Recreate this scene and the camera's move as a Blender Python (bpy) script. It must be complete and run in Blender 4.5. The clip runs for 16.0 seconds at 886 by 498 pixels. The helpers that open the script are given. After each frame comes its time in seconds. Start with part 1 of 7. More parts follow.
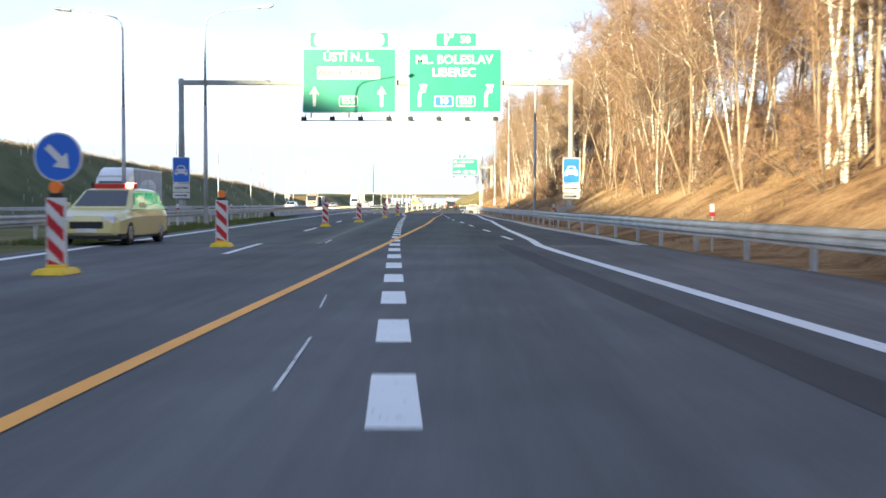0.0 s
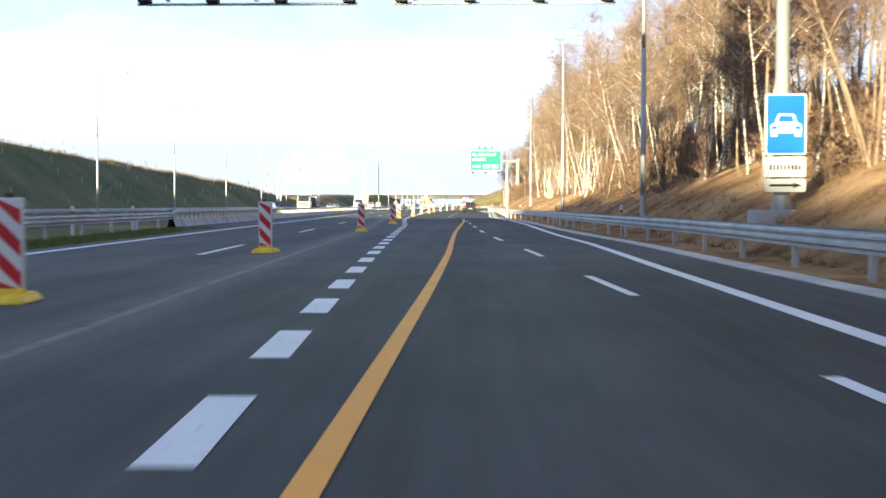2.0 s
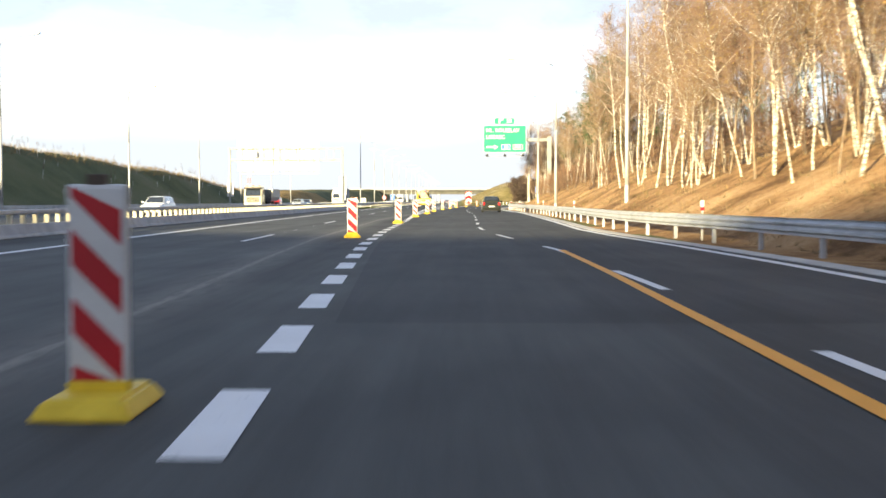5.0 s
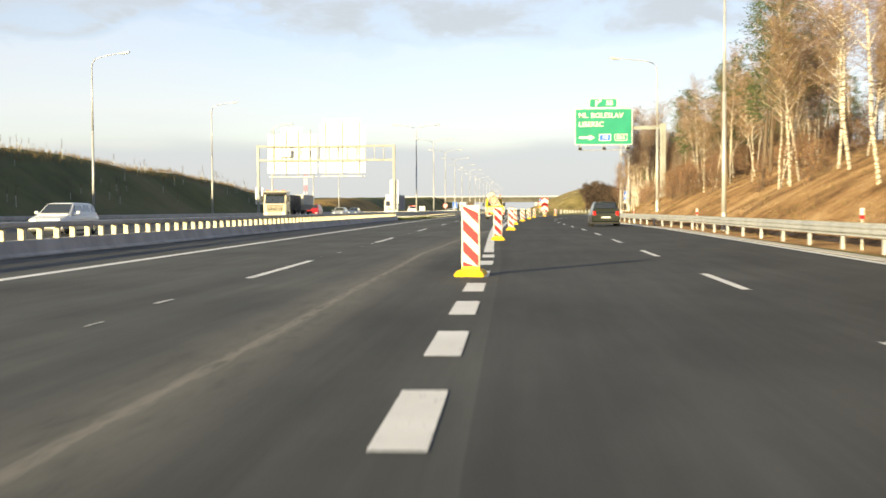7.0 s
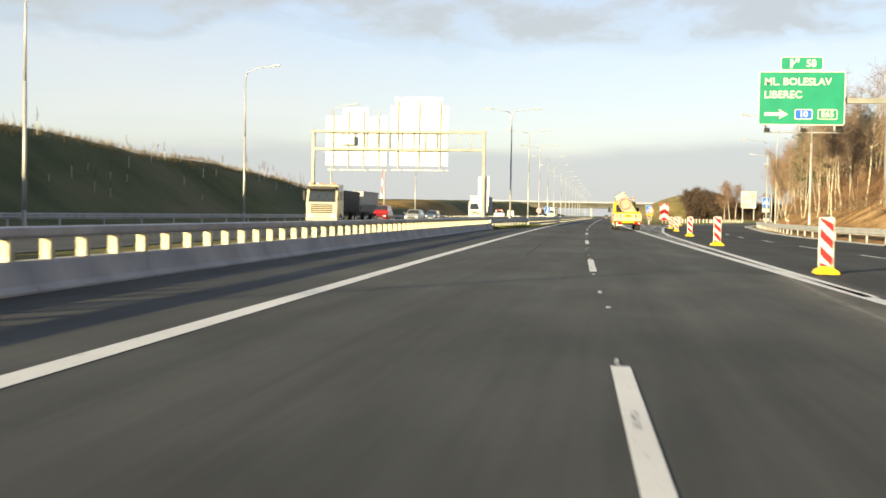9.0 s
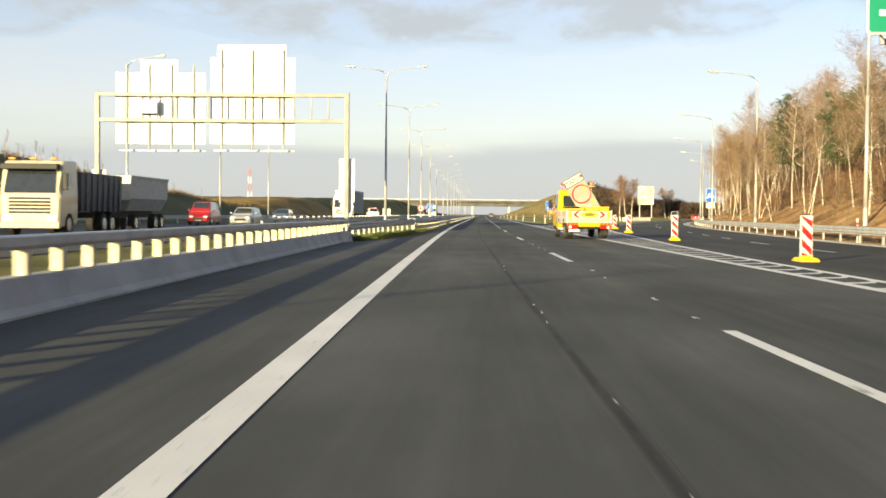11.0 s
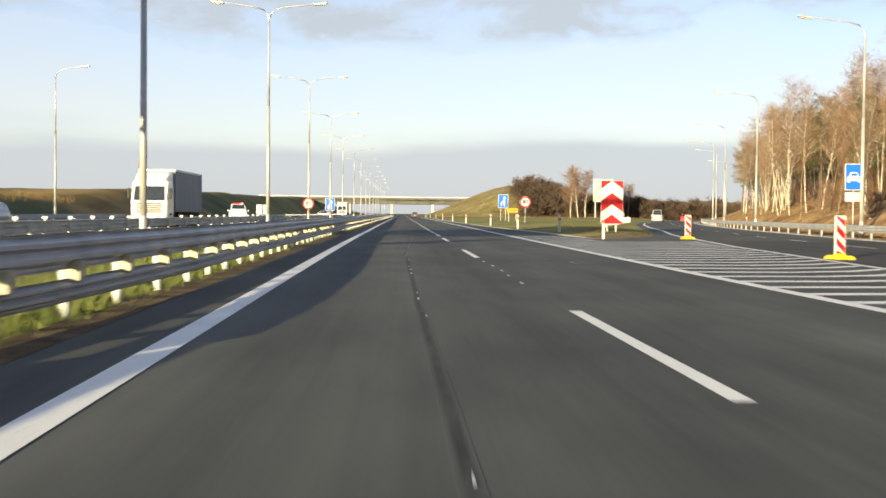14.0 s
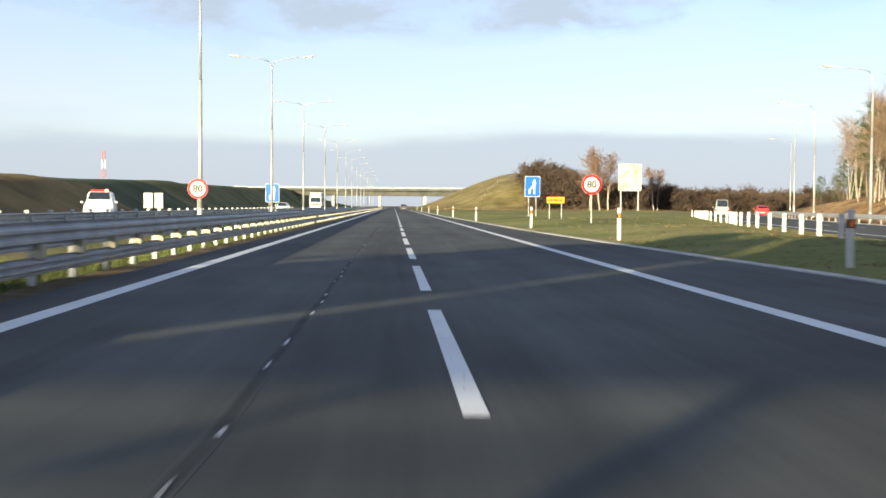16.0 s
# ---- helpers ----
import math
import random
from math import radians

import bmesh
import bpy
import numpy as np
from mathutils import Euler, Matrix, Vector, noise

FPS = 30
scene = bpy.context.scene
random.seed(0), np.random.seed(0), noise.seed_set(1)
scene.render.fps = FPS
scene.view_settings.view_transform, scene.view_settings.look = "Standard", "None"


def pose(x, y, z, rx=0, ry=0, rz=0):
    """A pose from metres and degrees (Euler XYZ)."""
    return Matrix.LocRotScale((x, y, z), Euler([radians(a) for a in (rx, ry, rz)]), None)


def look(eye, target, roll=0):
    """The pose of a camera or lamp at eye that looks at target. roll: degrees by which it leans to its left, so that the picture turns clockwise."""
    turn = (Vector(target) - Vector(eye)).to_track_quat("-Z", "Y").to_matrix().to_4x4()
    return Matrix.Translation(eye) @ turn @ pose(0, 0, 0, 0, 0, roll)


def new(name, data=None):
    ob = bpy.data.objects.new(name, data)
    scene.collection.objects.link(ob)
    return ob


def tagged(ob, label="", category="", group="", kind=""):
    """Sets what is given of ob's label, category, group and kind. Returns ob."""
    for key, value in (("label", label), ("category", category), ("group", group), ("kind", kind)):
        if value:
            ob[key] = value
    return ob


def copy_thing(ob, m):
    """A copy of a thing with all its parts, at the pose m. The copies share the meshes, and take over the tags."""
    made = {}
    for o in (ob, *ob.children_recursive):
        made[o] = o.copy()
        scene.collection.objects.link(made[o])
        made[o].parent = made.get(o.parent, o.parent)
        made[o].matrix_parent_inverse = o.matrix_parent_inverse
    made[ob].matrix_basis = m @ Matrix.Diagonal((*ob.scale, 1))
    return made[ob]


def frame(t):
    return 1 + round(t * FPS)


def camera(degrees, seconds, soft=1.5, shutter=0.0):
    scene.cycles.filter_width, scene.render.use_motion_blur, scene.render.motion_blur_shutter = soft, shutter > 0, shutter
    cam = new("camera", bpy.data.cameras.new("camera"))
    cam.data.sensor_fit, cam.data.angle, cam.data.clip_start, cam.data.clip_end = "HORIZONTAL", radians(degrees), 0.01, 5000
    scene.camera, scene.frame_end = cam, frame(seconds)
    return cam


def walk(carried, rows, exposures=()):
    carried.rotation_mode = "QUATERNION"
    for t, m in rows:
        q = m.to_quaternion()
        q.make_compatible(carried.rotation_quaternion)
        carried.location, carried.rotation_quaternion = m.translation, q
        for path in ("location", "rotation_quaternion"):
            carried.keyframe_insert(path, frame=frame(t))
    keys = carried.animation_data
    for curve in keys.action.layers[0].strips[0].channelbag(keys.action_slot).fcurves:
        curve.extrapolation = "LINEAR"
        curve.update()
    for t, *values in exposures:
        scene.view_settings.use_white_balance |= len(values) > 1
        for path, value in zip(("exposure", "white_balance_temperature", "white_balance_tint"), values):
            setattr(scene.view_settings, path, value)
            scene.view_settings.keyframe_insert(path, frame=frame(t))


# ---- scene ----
cam = camera(41.1, 16.0, soft=1.6, shutter=0.25)
# seconds, eye x, y, z, pitch, roll, yaw
ROWS = [
    (0.0, 16.617, 29.665, 1.043, -2.17, -0.11, 0.69),
    (0.5, 16.374, 40.256, 1.030, -2.21, 0.57, 0.66),
    (1.0, 16.144, 50.883, 1.051, -1.84, 0.69, 0.75),
    (1.5, 15.878, 61.294, 1.039, -2.10, 0.36, 1.09),
    (2.0, 15.511, 71.371, 1.044, -2.12, 0.02, 1.33),
    (2.5, 15.156, 81.380, 1.056, -2.24, -0.03, 1.47),
    (3.0, 14.809, 91.275, 1.080, -2.19, 0.00, 1.47),
    (3.5, 14.391, 101.202, 1.059, -1.99, 0.28, 1.39),
    (4.0, 14.068, 111.030, 1.043, -2.36, 0.24, 1.25),
    (6.3, 11.472, 157.442, 1.045, -2.14, -0.03, 0.90),
    (6.5, 11.321, 160.785, 1.040, -2.09, 0.30, 1.53),
    (7.0, 10.742, 169.100, 1.059, -1.91, 0.21, 4.05),
    (7.5, 9.763, 177.583, 1.063, -1.89, -0.04, 6.79),
    (8.2, 7.777, 189.789, 1.078, -1.81, -1.18, 8.98),
    (10.5, 2.883, 234.975, 1.040, -1.64, -0.64, 3.14),
    (11.0, 2.447, 245.122, 1.076, -1.70, -0.58, 1.89),
    (11.5, 2.056, 255.447, 1.035, -1.73, -0.31, 0.93),
    (12.0, 1.832, 265.992, 1.031, -1.55, -0.44, 0.34),
    (12.5, 1.684, 276.938, 1.045, -1.68, -0.36, -0.29),
    (13.0, 1.700, 288.258, 1.070, -1.71, 0.05, -0.90),
    (13.5, 1.757, 300.189, 1.069, -1.70, -0.37, -1.46),
    (14.0, 2.010, 312.232, 1.059, -1.70, -0.62, -2.00),
    (14.5, 2.293, 324.371, 1.065, -1.77, -0.67, -2.35),
    (15.0, 2.587, 336.895, 1.080, -1.83, -0.56, -2.56),
    (15.5, 2.957, 349.598, 1.075, -1.92, -0.50, -2.47),
    (16.0, 3.388, 362.580, 1.080, -2.07, -0.41, -2.37),
]
EXPOSURES = [(0.0, 2.0, 5950, 12), (1.0, 1.98, 5850, 12), (2.5, 1.94, 5750, 12), (4.2, 1.9, 6100, 12), (6.3, 1.7, 6800, 11), (7.1, 1.45, 6900, 11), (8.2, 1.4, 6950, 10), (10.5, 1.33, 6950, 10), (13.0, 1.33, 6950, 11), (14.5, 1.35, 6400, 11), (16.0, 1.38, 6100, 11)]
walk(cam, [(t, pose(x, y, z, 90 + pitch, roll, yaw)) for t, x, y, z, pitch, roll, yaw in ROWS], EXPOSURES)

# ---- light ----
SUN_UP = 9.8
SUN_WAY = Vector((0.507 * math.cos(radians(SUN_UP)), 0.862 * math.cos(radians(SUN_UP)), -math.sin(radians(SUN_UP))))
sun = new("sun", bpy.data.lights.new("sun", "SUN"))
sun.data.energy, sun.data.angle, sun.data.color = 5.0, radians(0.55), (1.0, 0.845, 0.495)
sun.matrix_world = look(Vector((0, 0, 60)), Vector((0, 0, 60)) + SUN_WAY)

world = bpy.data.worlds.new("sky")
scene.world = world
world.use_nodes = True
wn, wl = world.node_tree.nodes, world.node_tree.links
wn.clear()


def wnode(kind, **values):
    n = wn.new(kind)
    for key, value in values.items():
        n.inputs[key].default_value = value
    return n


sky = wn.new("ShaderNodeTexSky")
sky.sky_type, sky.sun_disc = "NISHITA", False
sky.sun_elevation, sky.sun_rotation = radians(SUN_UP), radians(210.5)
sky.air_density, sky.dust_density, sky.ozone_density = 1.0, 0.6, 1.5
coords = wn.new("ShaderNodeTexCoord")
split = wn.new("ShaderNodeSeparateXYZ")
wl.new(coords.outputs["Generated"], split.inputs[0])
# soft clouds: a grey bank low over the horizon, a pale hazy middle, broad clouds above
stretch = wn.new("ShaderNodeMapping"); stretch.inputs["Scale"].default_value = (1.0, 1.0, 4.5); stretch.inputs["Location"].default_value = (0.35, 0.2, 0.1)
wl.new(coords.outputs["Generated"], stretch.inputs[0])
puffs = wnode("ShaderNodeTexNoise", Scale=3.0, Detail=6.0, Roughness=0.48, Distortion=0.2)
wl.new(stretch.outputs[0], puffs.inputs["Vector"])


def wmath(kind, a, b, clamp=False):
    n = wn.new("ShaderNodeMath")
    n.operation, n.use_clamp = kind, clamp
    for i, v in enumerate((a, b)):
        if isinstance(v, (int, float)):
            n.inputs[i].default_value = v
        else:
            wl.new(v, n.inputs[i])
    return n.outputs[0]


def wstep(value, a, b):
    n = wn.new("ShaderNodeMapRange")
    n.interpolation_type = "SMOOTHSTEP"
    n.inputs["From Min"].default_value, n.inputs["From Max"].default_value = a, b
    wl.new(value, n.inputs["Value"])
    return n.outputs[0]


height = split.outputs["Z"]
ragged = wmath("MULTIPLY", wmath("SUBTRACT", puffs.outputs["Fac"], 0.5), 1.0)
low_bank = wstep(wmath("SUBTRACT", height, wmath("MULTIPLY", ragged, 0.06)), 0.072, 0.046)
bearing = wmath("DIVIDE", split.outputs["X"], wmath("MAXIMUM", split.outputs["Y"], 0.2))
# how high the underside of the upper clouds lies, from west to east
base = wn.new("ShaderNodeValToRGB")
base.color_ramp.interpolation = "EASE"
for at, tone in ((0.0, 0.25), (0.22, 0.25), (0.30, 0.32), (0.345, 0.6), (0.375, 0.6), (0.41, 0.4), (0.44, 0.36), (0.52, 0.38), (0.60, 0.42), (0.615, 0.48), (0.64, 0.74), (0.67, 0.64), (0.80, 0.68), (0.92, 0.55), (1.0, 0.4)):
    e = base.color_ramp.elements.new(at) if 0 < at < 1 else base.color_ramp.elements[int(at)]
    e.color = (tone, tone, tone, 1)
billow = wnode("ShaderNodeTexNoise", Scale=11.0, Detail=7.0, Roughness=0.58, Distortion=0.35)
puffy = wn.new("ShaderNodeMapping"); puffy.inputs["Scale"].default_value = (1.0, 1.0, 2.4); puffy.inputs["Location"].default_value = (0.35, 0.2, 0.1)
wl.new(coords.outputs["Generated"], puffy.inputs[0])
wl.new(puffy.outputs[0], billow.inputs["Vector"])
wander = wmath("MULTIPLY", wmath("SUBTRACT", billow.outputs["Fac"], 0.5), 0.11)
wl.new(wmath("ADD", wmath("ADD", wmath("MULTIPLY", bearing, 0.5), 0.5), wander), base.inputs[0])
rise = wmath("ADD", wmath("SUBTRACT", height, wmath("MULTIPLY", base.outputs["Color"], 0.09)), wmath("MULTIPLY", wmath("SUBTRACT", billow.outputs["Fac"], 0.5), 0.058))
upper = wstep(rise, 0.1, 0.112)
upper = wmath("MULTIPLY", upper, wmath("ADD", wmath("MULTIPLY", wstep(billow.outputs["Fac"], 0.64, 0.4), 0.6), 0.4))
grey = wmath("MAXIMUM", wmath("MULTIPLY", low_bank, 0.85), wmath("MULTIPLY", upper, 0.98))
haze = wstep(puffs.outputs["Fac"], 0.15, 0.85)
haze = wmath("ADD", wmath("MULTIPLY", haze, 0.42), 0.24)
clear = wmath("SUBTRACT", 1.0, wmath("MULTIPLY", wstep(height, 0.2, 0.5), 0.55))
haze = wmath("MULTIPLY", haze, clear)
upper = wmath("MULTIPLY", upper, clear)
cover_all = wmath("MAXIMUM", haze, wmath("MULTIPLY", wmath("MAXIMUM", low_bank, upper), 0.9))
cloud_tone = wn.new("ShaderNodeValToRGB")
cloud_tone.color_ramp.elements[0].color, cloud_tone.color_ramp.elements[1].color = (1.04, 1.045, 1.05, 1), (0.685, 0.76, 0.825, 1)
cloud_tone.color_ramp.elements[0].position, cloud_tone.color_ramp.elements[1].position = 0.0, 1.0
wl.new(grey, cloud_tone.inputs[0])
bluer = wn.new("ShaderNodeVectorMath"); bluer.operation = "MULTIPLY"; bluer.inputs[1].default_value = (0.94, 0.95, 1.2)
wl.new(sky.outputs[0], bluer.inputs[0])
air = wnode("ShaderNodeBackground", Strength=0.08)
wl.new(bluer.outputs[0], air.inputs["Color"])
cloud = wnode("ShaderNodeBackground", Strength=0.33)
wl.new(cloud_tone.outputs[0], cloud.inputs["Color"])
both = wn.new("ShaderNodeMixShader")
wl.new(cover_all, both.inputs[0]); wl.new(air.outputs[0], both.inputs[1]); wl.new(cloud.outputs[0], both.inputs[2])
out = wn.new("ShaderNodeOutputWorld")
wl.new(both.outputs[0], out.inputs["Surface"])


# ---- materials ----
def surf(name, low, high, scale=4.0, rough=0.7, metal=0.0, bump=0.0, grain=40.0, stretch=(1, 1, 1), fine=0.25, spec=0.4, place="Object", coat=0.0):
    """A surface that varies between two colours at a broad scale and with a fine grain, with relief."""
    m = bpy.data.materials.new(name)
    m.use_nodes = True
    n, l = m.node_tree.nodes, m.node_tree.links
    b = n["Principled BSDF"]
    b.inputs["Roughness"].default_value, b.inputs["Metallic"].default_value = rough, metal
    b.inputs["Specular IOR Level"].default_value = spec
    b.inputs["Coat Weight"].default_value = coat
    c = n.new("ShaderNodeTexCoord")
    if place == "World":
        c = n.new("ShaderNodeNewGeometry")
    mp = n.new("ShaderNodeMapping")
    mp.inputs["Scale"].default_value = stretch
    l.new(c.outputs["Position" if place == "World" else "Object"], mp.inputs[0])
    broad = n.new("ShaderNodeTexNoise"); broad.inputs["Scale"].default_value = scale; broad.inputs["Detail"].default_value = 5
    fineN = n.new("ShaderNodeTexNoise"); fineN.inputs["Scale"].default_value = grain; fineN.inputs["Detail"].default_value = 4
    l.new(mp.outputs[0], broad.inputs["Vector"]); l.new(mp.outputs[0], fineN.inputs["Vector"])
    mixf = n.new("ShaderNodeMath"); mixf.operation = "MULTIPLY_ADD"; mixf.inputs[1].default_value = fine
    l.new(fineN.outputs["Fac"], mixf.inputs[0])
    sub = n.new("ShaderNodeMath"); sub.operation = "SUBTRACT"; sub.inputs[1].default_value = fine * 0.5
    l.new(broad.outputs["Fac"], sub.inputs[0]); l.new(sub.outputs[0], mixf.inputs[2])
    ramp = n.new("ShaderNodeValToRGB")
    ramp.color_ramp.elements[0].position, ramp.color_ramp.elements[1].position = 0.32, 0.68
    ramp.color_ramp.elements[0].color, ramp.color_ramp.elements[1].color = (*low, 1), (*high, 1)
    l.new(mixf.outputs[0], ramp.inputs[0]); l.new(ramp.outputs[0], b.inputs["Base Color"])
    if bump:
        bp = n.new("ShaderNodeBump"); bp.inputs["Strength"].default_value = bump; bp.inputs["Distance"].default_value = 0.02
        l.new(fineN.outputs["Fac"], bp.inputs["Height"]); l.new(bp.outputs[0], b.inputs["Normal"])
    return m


def asphalt_material(name, low, high):
    """Asphalt with streaks along the road, patches and stone grain."""
    m = surf(name, low, high, scale=1.0, rough=0.82, bump=0.08, grain=120.0, fine=0.45, spec=0.3, stretch=(1, 0.3, 1), place="World")
    n, l = m.node_tree.nodes, m.node_tree.links
    geo = n.new("ShaderNodeNewGeometry")
    mp = n.new("ShaderNodeMapping"); mp.inputs["Scale"].default_value = (1.0, 0.012, 1.0)
    l.new(geo.outputs["Position"], mp.inputs[0])
    tracks = n.new("ShaderNodeTexNoise"); tracks.inputs["Scale"].default_value = 0.75; tracks.inputs["Detail"].default_value = 3
    l.new(mp.outputs[0], tracks.inputs["Vector"])
    blot = n.new("ShaderNodeTexNoise"); blot.inputs["Scale"].default_value = 0.09; blot.inputs["Detail"].default_value = 6
    l.new(geo.outputs["Position"], blot.inputs["Vector"])
    thin = n.new("ShaderNodeMapping"); thin.inputs["Scale"].default_value = (1.0, 0.03, 1.0)
    l.new(geo.outputs["Position"], thin.inputs[0])
    streaks = n.new("ShaderNodeTexNoise"); streaks.inputs["Scale"].default_value = 5.0; streaks.inputs["Detail"].default_value = 6; streaks.inputs["Roughness"].default_value = 0.65
    l.new(thin.outputs[0], streaks.inputs["Vector"])
    soft = n.new("ShaderNodeMath"); soft.operation = "MULTIPLY_ADD"; soft.inputs[1].default_value = 0.55; soft.inputs[2].default_value = -0.275
    l.new(streaks.outputs["Fac"], soft.inputs[0])
    some = n.new("ShaderNodeMath"); some.operation = "ADD"
    l.new(soft.outputs[0], some.inputs[0]); l.new(tracks.outputs["Fac"], some.inputs[1])
    both = n.new("ShaderNodeMath"); both.operation = "ADD"
    l.new(some.outputs[0], both.inputs[0]); l.new(blot.outputs["Fac"], both.inputs[1])
    tone = n.new("ShaderNodeMapRange"); tone.inputs["From Min"].default_value = 0.7; tone.inputs["From Max"].default_value = 1.3
    tone.inputs["To Min"].default_value = 0.55; tone.inputs["To Max"].default_value = 1.5
    l.new(both.outputs[0], tone.inputs["Value"])
    b = n["Principled BSDF"]
    old = b.inputs["Base Color"].links[0].from_socket
    mul = n.new("ShaderNodeVectorMath"); mul.operation = "SCALE"
    l.new(old, mul.inputs[0]); l.new(tone.outputs[0], mul.inputs["Scale"]); l.new(mul.outputs[0], b.inputs["Base Color"])
    return m


def worn_paint(name, colour, under, wear=0.36):
    """Road paint, rubbed through to the asphalt in specks and streaks."""
    m = surf(name, [c * 0.86 for c in colour], colour, scale=0.8, rough=0.6, bump=0.2, grain=70, place="World")
    n, l = m.node_tree.nodes, m.node_tree.links
    b = n["Principled BSDF"]
    geo = n.new("ShaderNodeNewGeometry")
    mp = n.new("ShaderNodeMapping"); mp.inputs["Scale"].default_value = (1, 0.25, 1)
    l.new(geo.outputs["Position"], mp.inputs[0])
    rub = n.new("ShaderNodeTexNoise"); rub.inputs["Scale"].default_value = 22; rub.inputs["Detail"].default_value = 8; rub.inputs["Roughness"].default_value = 0.7
    l.new(mp.outputs[0], rub.inputs["Vector"])
    edge = n.new("ShaderNodeValToRGB")
    edge.color_ramp.elements[0].position, edge.color_ramp.elements[1].position = wear - 0.06, wear + 0.03
    l.new(rub.outputs["Fac"], edge.inputs[0])
    mix = n.new("ShaderNodeMix"); mix.data_type = "RGBA"
    old = b.inputs["Base Color"].links[0].from_socket
    l.new(edge.outputs[0], mix.inputs["Factor"]); mix.inputs["A"].default_value = (*under, 1); l.new(old, mix.inputs["B"])
    l.new(mix.outputs["Result"], b.inputs["Base Color"])
    return m


def glass_material(name, tint=(0.02, 0.025, 0.03)):
    m = surf(name, tint, [c * 1.3 for c in tint], rough=0.06, spec=0.6, coat=0.6)
    return m


def lamp_material(name, colour, power):
    m = bpy.data.materials.new(name)
    m.use_nodes = True
    b = m.node_tree.nodes["Principled BSDF"]
    b.inputs["Base Color"].default_value = (*colour, 1)
    b.inputs["Emission Color"].default_value, b.inputs["Emission Strength"].default_value = (*colour, 1), power
    return m


def stain_material(name, colour, strength, core, skirt):
    """A stain on asphalt that fades out towards both sides; u runs across it from 0 to 1."""
    m = asphalt_material(name, *ASPHALT_TONES)
    n, l = m.node_tree.nodes, m.node_tree.links
    b = n["Principled BSDF"]
    uv = n.new("ShaderNodeUVMap")
    sep = n.new("ShaderNodeSeparateXYZ")
    l.new(uv.outputs[0], sep.inputs[0])

    def calc(kind, a, c):
        q = n.new("ShaderNodeMath")
        q.operation = kind
        for i, v in enumerate((a, c)):
            if isinstance(v, (int, float)):
                q.inputs[i].default_value = v
            else:
                l.new(v, q.inputs[i])
        return q.outputs[0]

    def step(v, a, c):
        q = n.new("ShaderNodeMapRange"); q.interpolation_type = "SMOOTHSTEP"
        q.inputs["From Min"].default_value, q.inputs["From Max"].default_value = a, c
        l.new(v, q.inputs["Value"])
        return q.outputs[0]

    geo = n.new("ShaderNodeNewGeometry")
    mp = n.new("ShaderNodeMapping"); mp.inputs["Scale"].default_value = (1, 0.22, 1)
    l.new(geo.outputs["Position"], mp.inputs[0])
    rough = n.new("ShaderNodeTexNoise"); rough.inputs["Scale"].default_value = 5.0; rough.inputs["Detail"].default_value = 8; rough.inputs["Roughness"].default_value = 0.7
    l.new(mp.outputs[0], rough.inputs["Vector"])
    side = calc("ABSOLUTE", calc("SUBTRACT", sep.outputs["X"], 0.5), 0.0)
    side = calc("ADD", side, calc("MULTIPLY", calc("SUBTRACT", rough.outputs["Fac"], 0.5), 0.22))
    inner = calc("MULTIPLY", step(side, core, core * 0.25), strength)
    outer = calc("MULTIPLY", step(side, 0.42, 0.0), skirt)
    fac = calc("MULTIPLY", calc("MAXIMUM", inner, outer), step(rough.outputs["Fac"], 0.22, 0.62))
    mix = n.new("ShaderNodeMix"); mix.data_type = "RGBA"
    l.new(fac, mix.inputs["Factor"]); l.new(b.inputs["Base Color"].links[0].from_socket, mix.inputs["A"]); mix.inputs["B"].default_value = (*colour, 1)
    l.new(mix.outputs["Result"], b.inputs["Base Color"])
    return m


ASPHALT_TONES = (0.0395, 0.042, 0.040), (0.065, 0.068, 0.063)
ASPHALT = asphalt_material("asphalt", *ASPHALT_TONES)
ASPHALT_OLD = asphalt_material("older_asphalt", (0.085, 0.082, 0.078), (0.13, 0.125, 0.118))
TAR = stain_material("tar_seam", (0.011, 0.011, 0.011), 0.97, 0.46, 0.0)
DUST = stain_material("sandy_dust", (0.28, 0.26, 0.22), 0.7, 0.06, 0.3)
WHITE_LINE = worn_paint("white_road_paint", (0.74, 0.74, 0.72), (0.06, 0.06, 0.06))
ORANGE_LINE = worn_paint("orange_road_tape", (0.86, 0.36, 0.015), (0.3, 0.14, 0.03), 0.26)
CONCRETE = surf("concrete", (0.30, 0.30, 0.29), (0.46, 0.455, 0.44), scale=0.9, rough=0.9, bump=0.3, grain=35, place="World")
GUTTER = surf("gutter_concrete", (0.36, 0.35, 0.32), (0.55, 0.53, 0.48), scale=0.7, rough=0.9, bump=0.3, grain=30, place="World")
STEEL = surf("galvanised_steel", (0.34, 0.35, 0.355), (0.5, 0.51, 0.515), scale=1.5, rough=0.5, metal=0.3, grain=25, place="World")
POLE = surf("grey_painted_pole", (0.32, 0.33, 0.33), (0.46, 0.46, 0.45), scale=1.2, rough=0.45, metal=0.3, grain=20)
GANTRY = surf("gantry_paint", (0.20, 0.21, 0.198), (0.285, 0.29, 0.27), scale=1.0, rough=0.5, metal=0.1, grain=18)
GREEN = surf("green_sign_film", (0.0, 0.19, 0.115), (0.004, 0.225, 0.14), scale=0.8, rough=0.42, fine=0.1, spec=0.5)
BLUE = surf("blue_sign_film", (0.005, 0.10, 0.48), (0.008, 0.13, 0.55), scale=0.8, rough=0.42, fine=0.1, spec=0.5)
WHITE = surf("white_sign_film", (0.50, 0.50, 0.47), (0.60, 0.60, 0.57), scale=2.0, rough=0.45, fine=0.2)
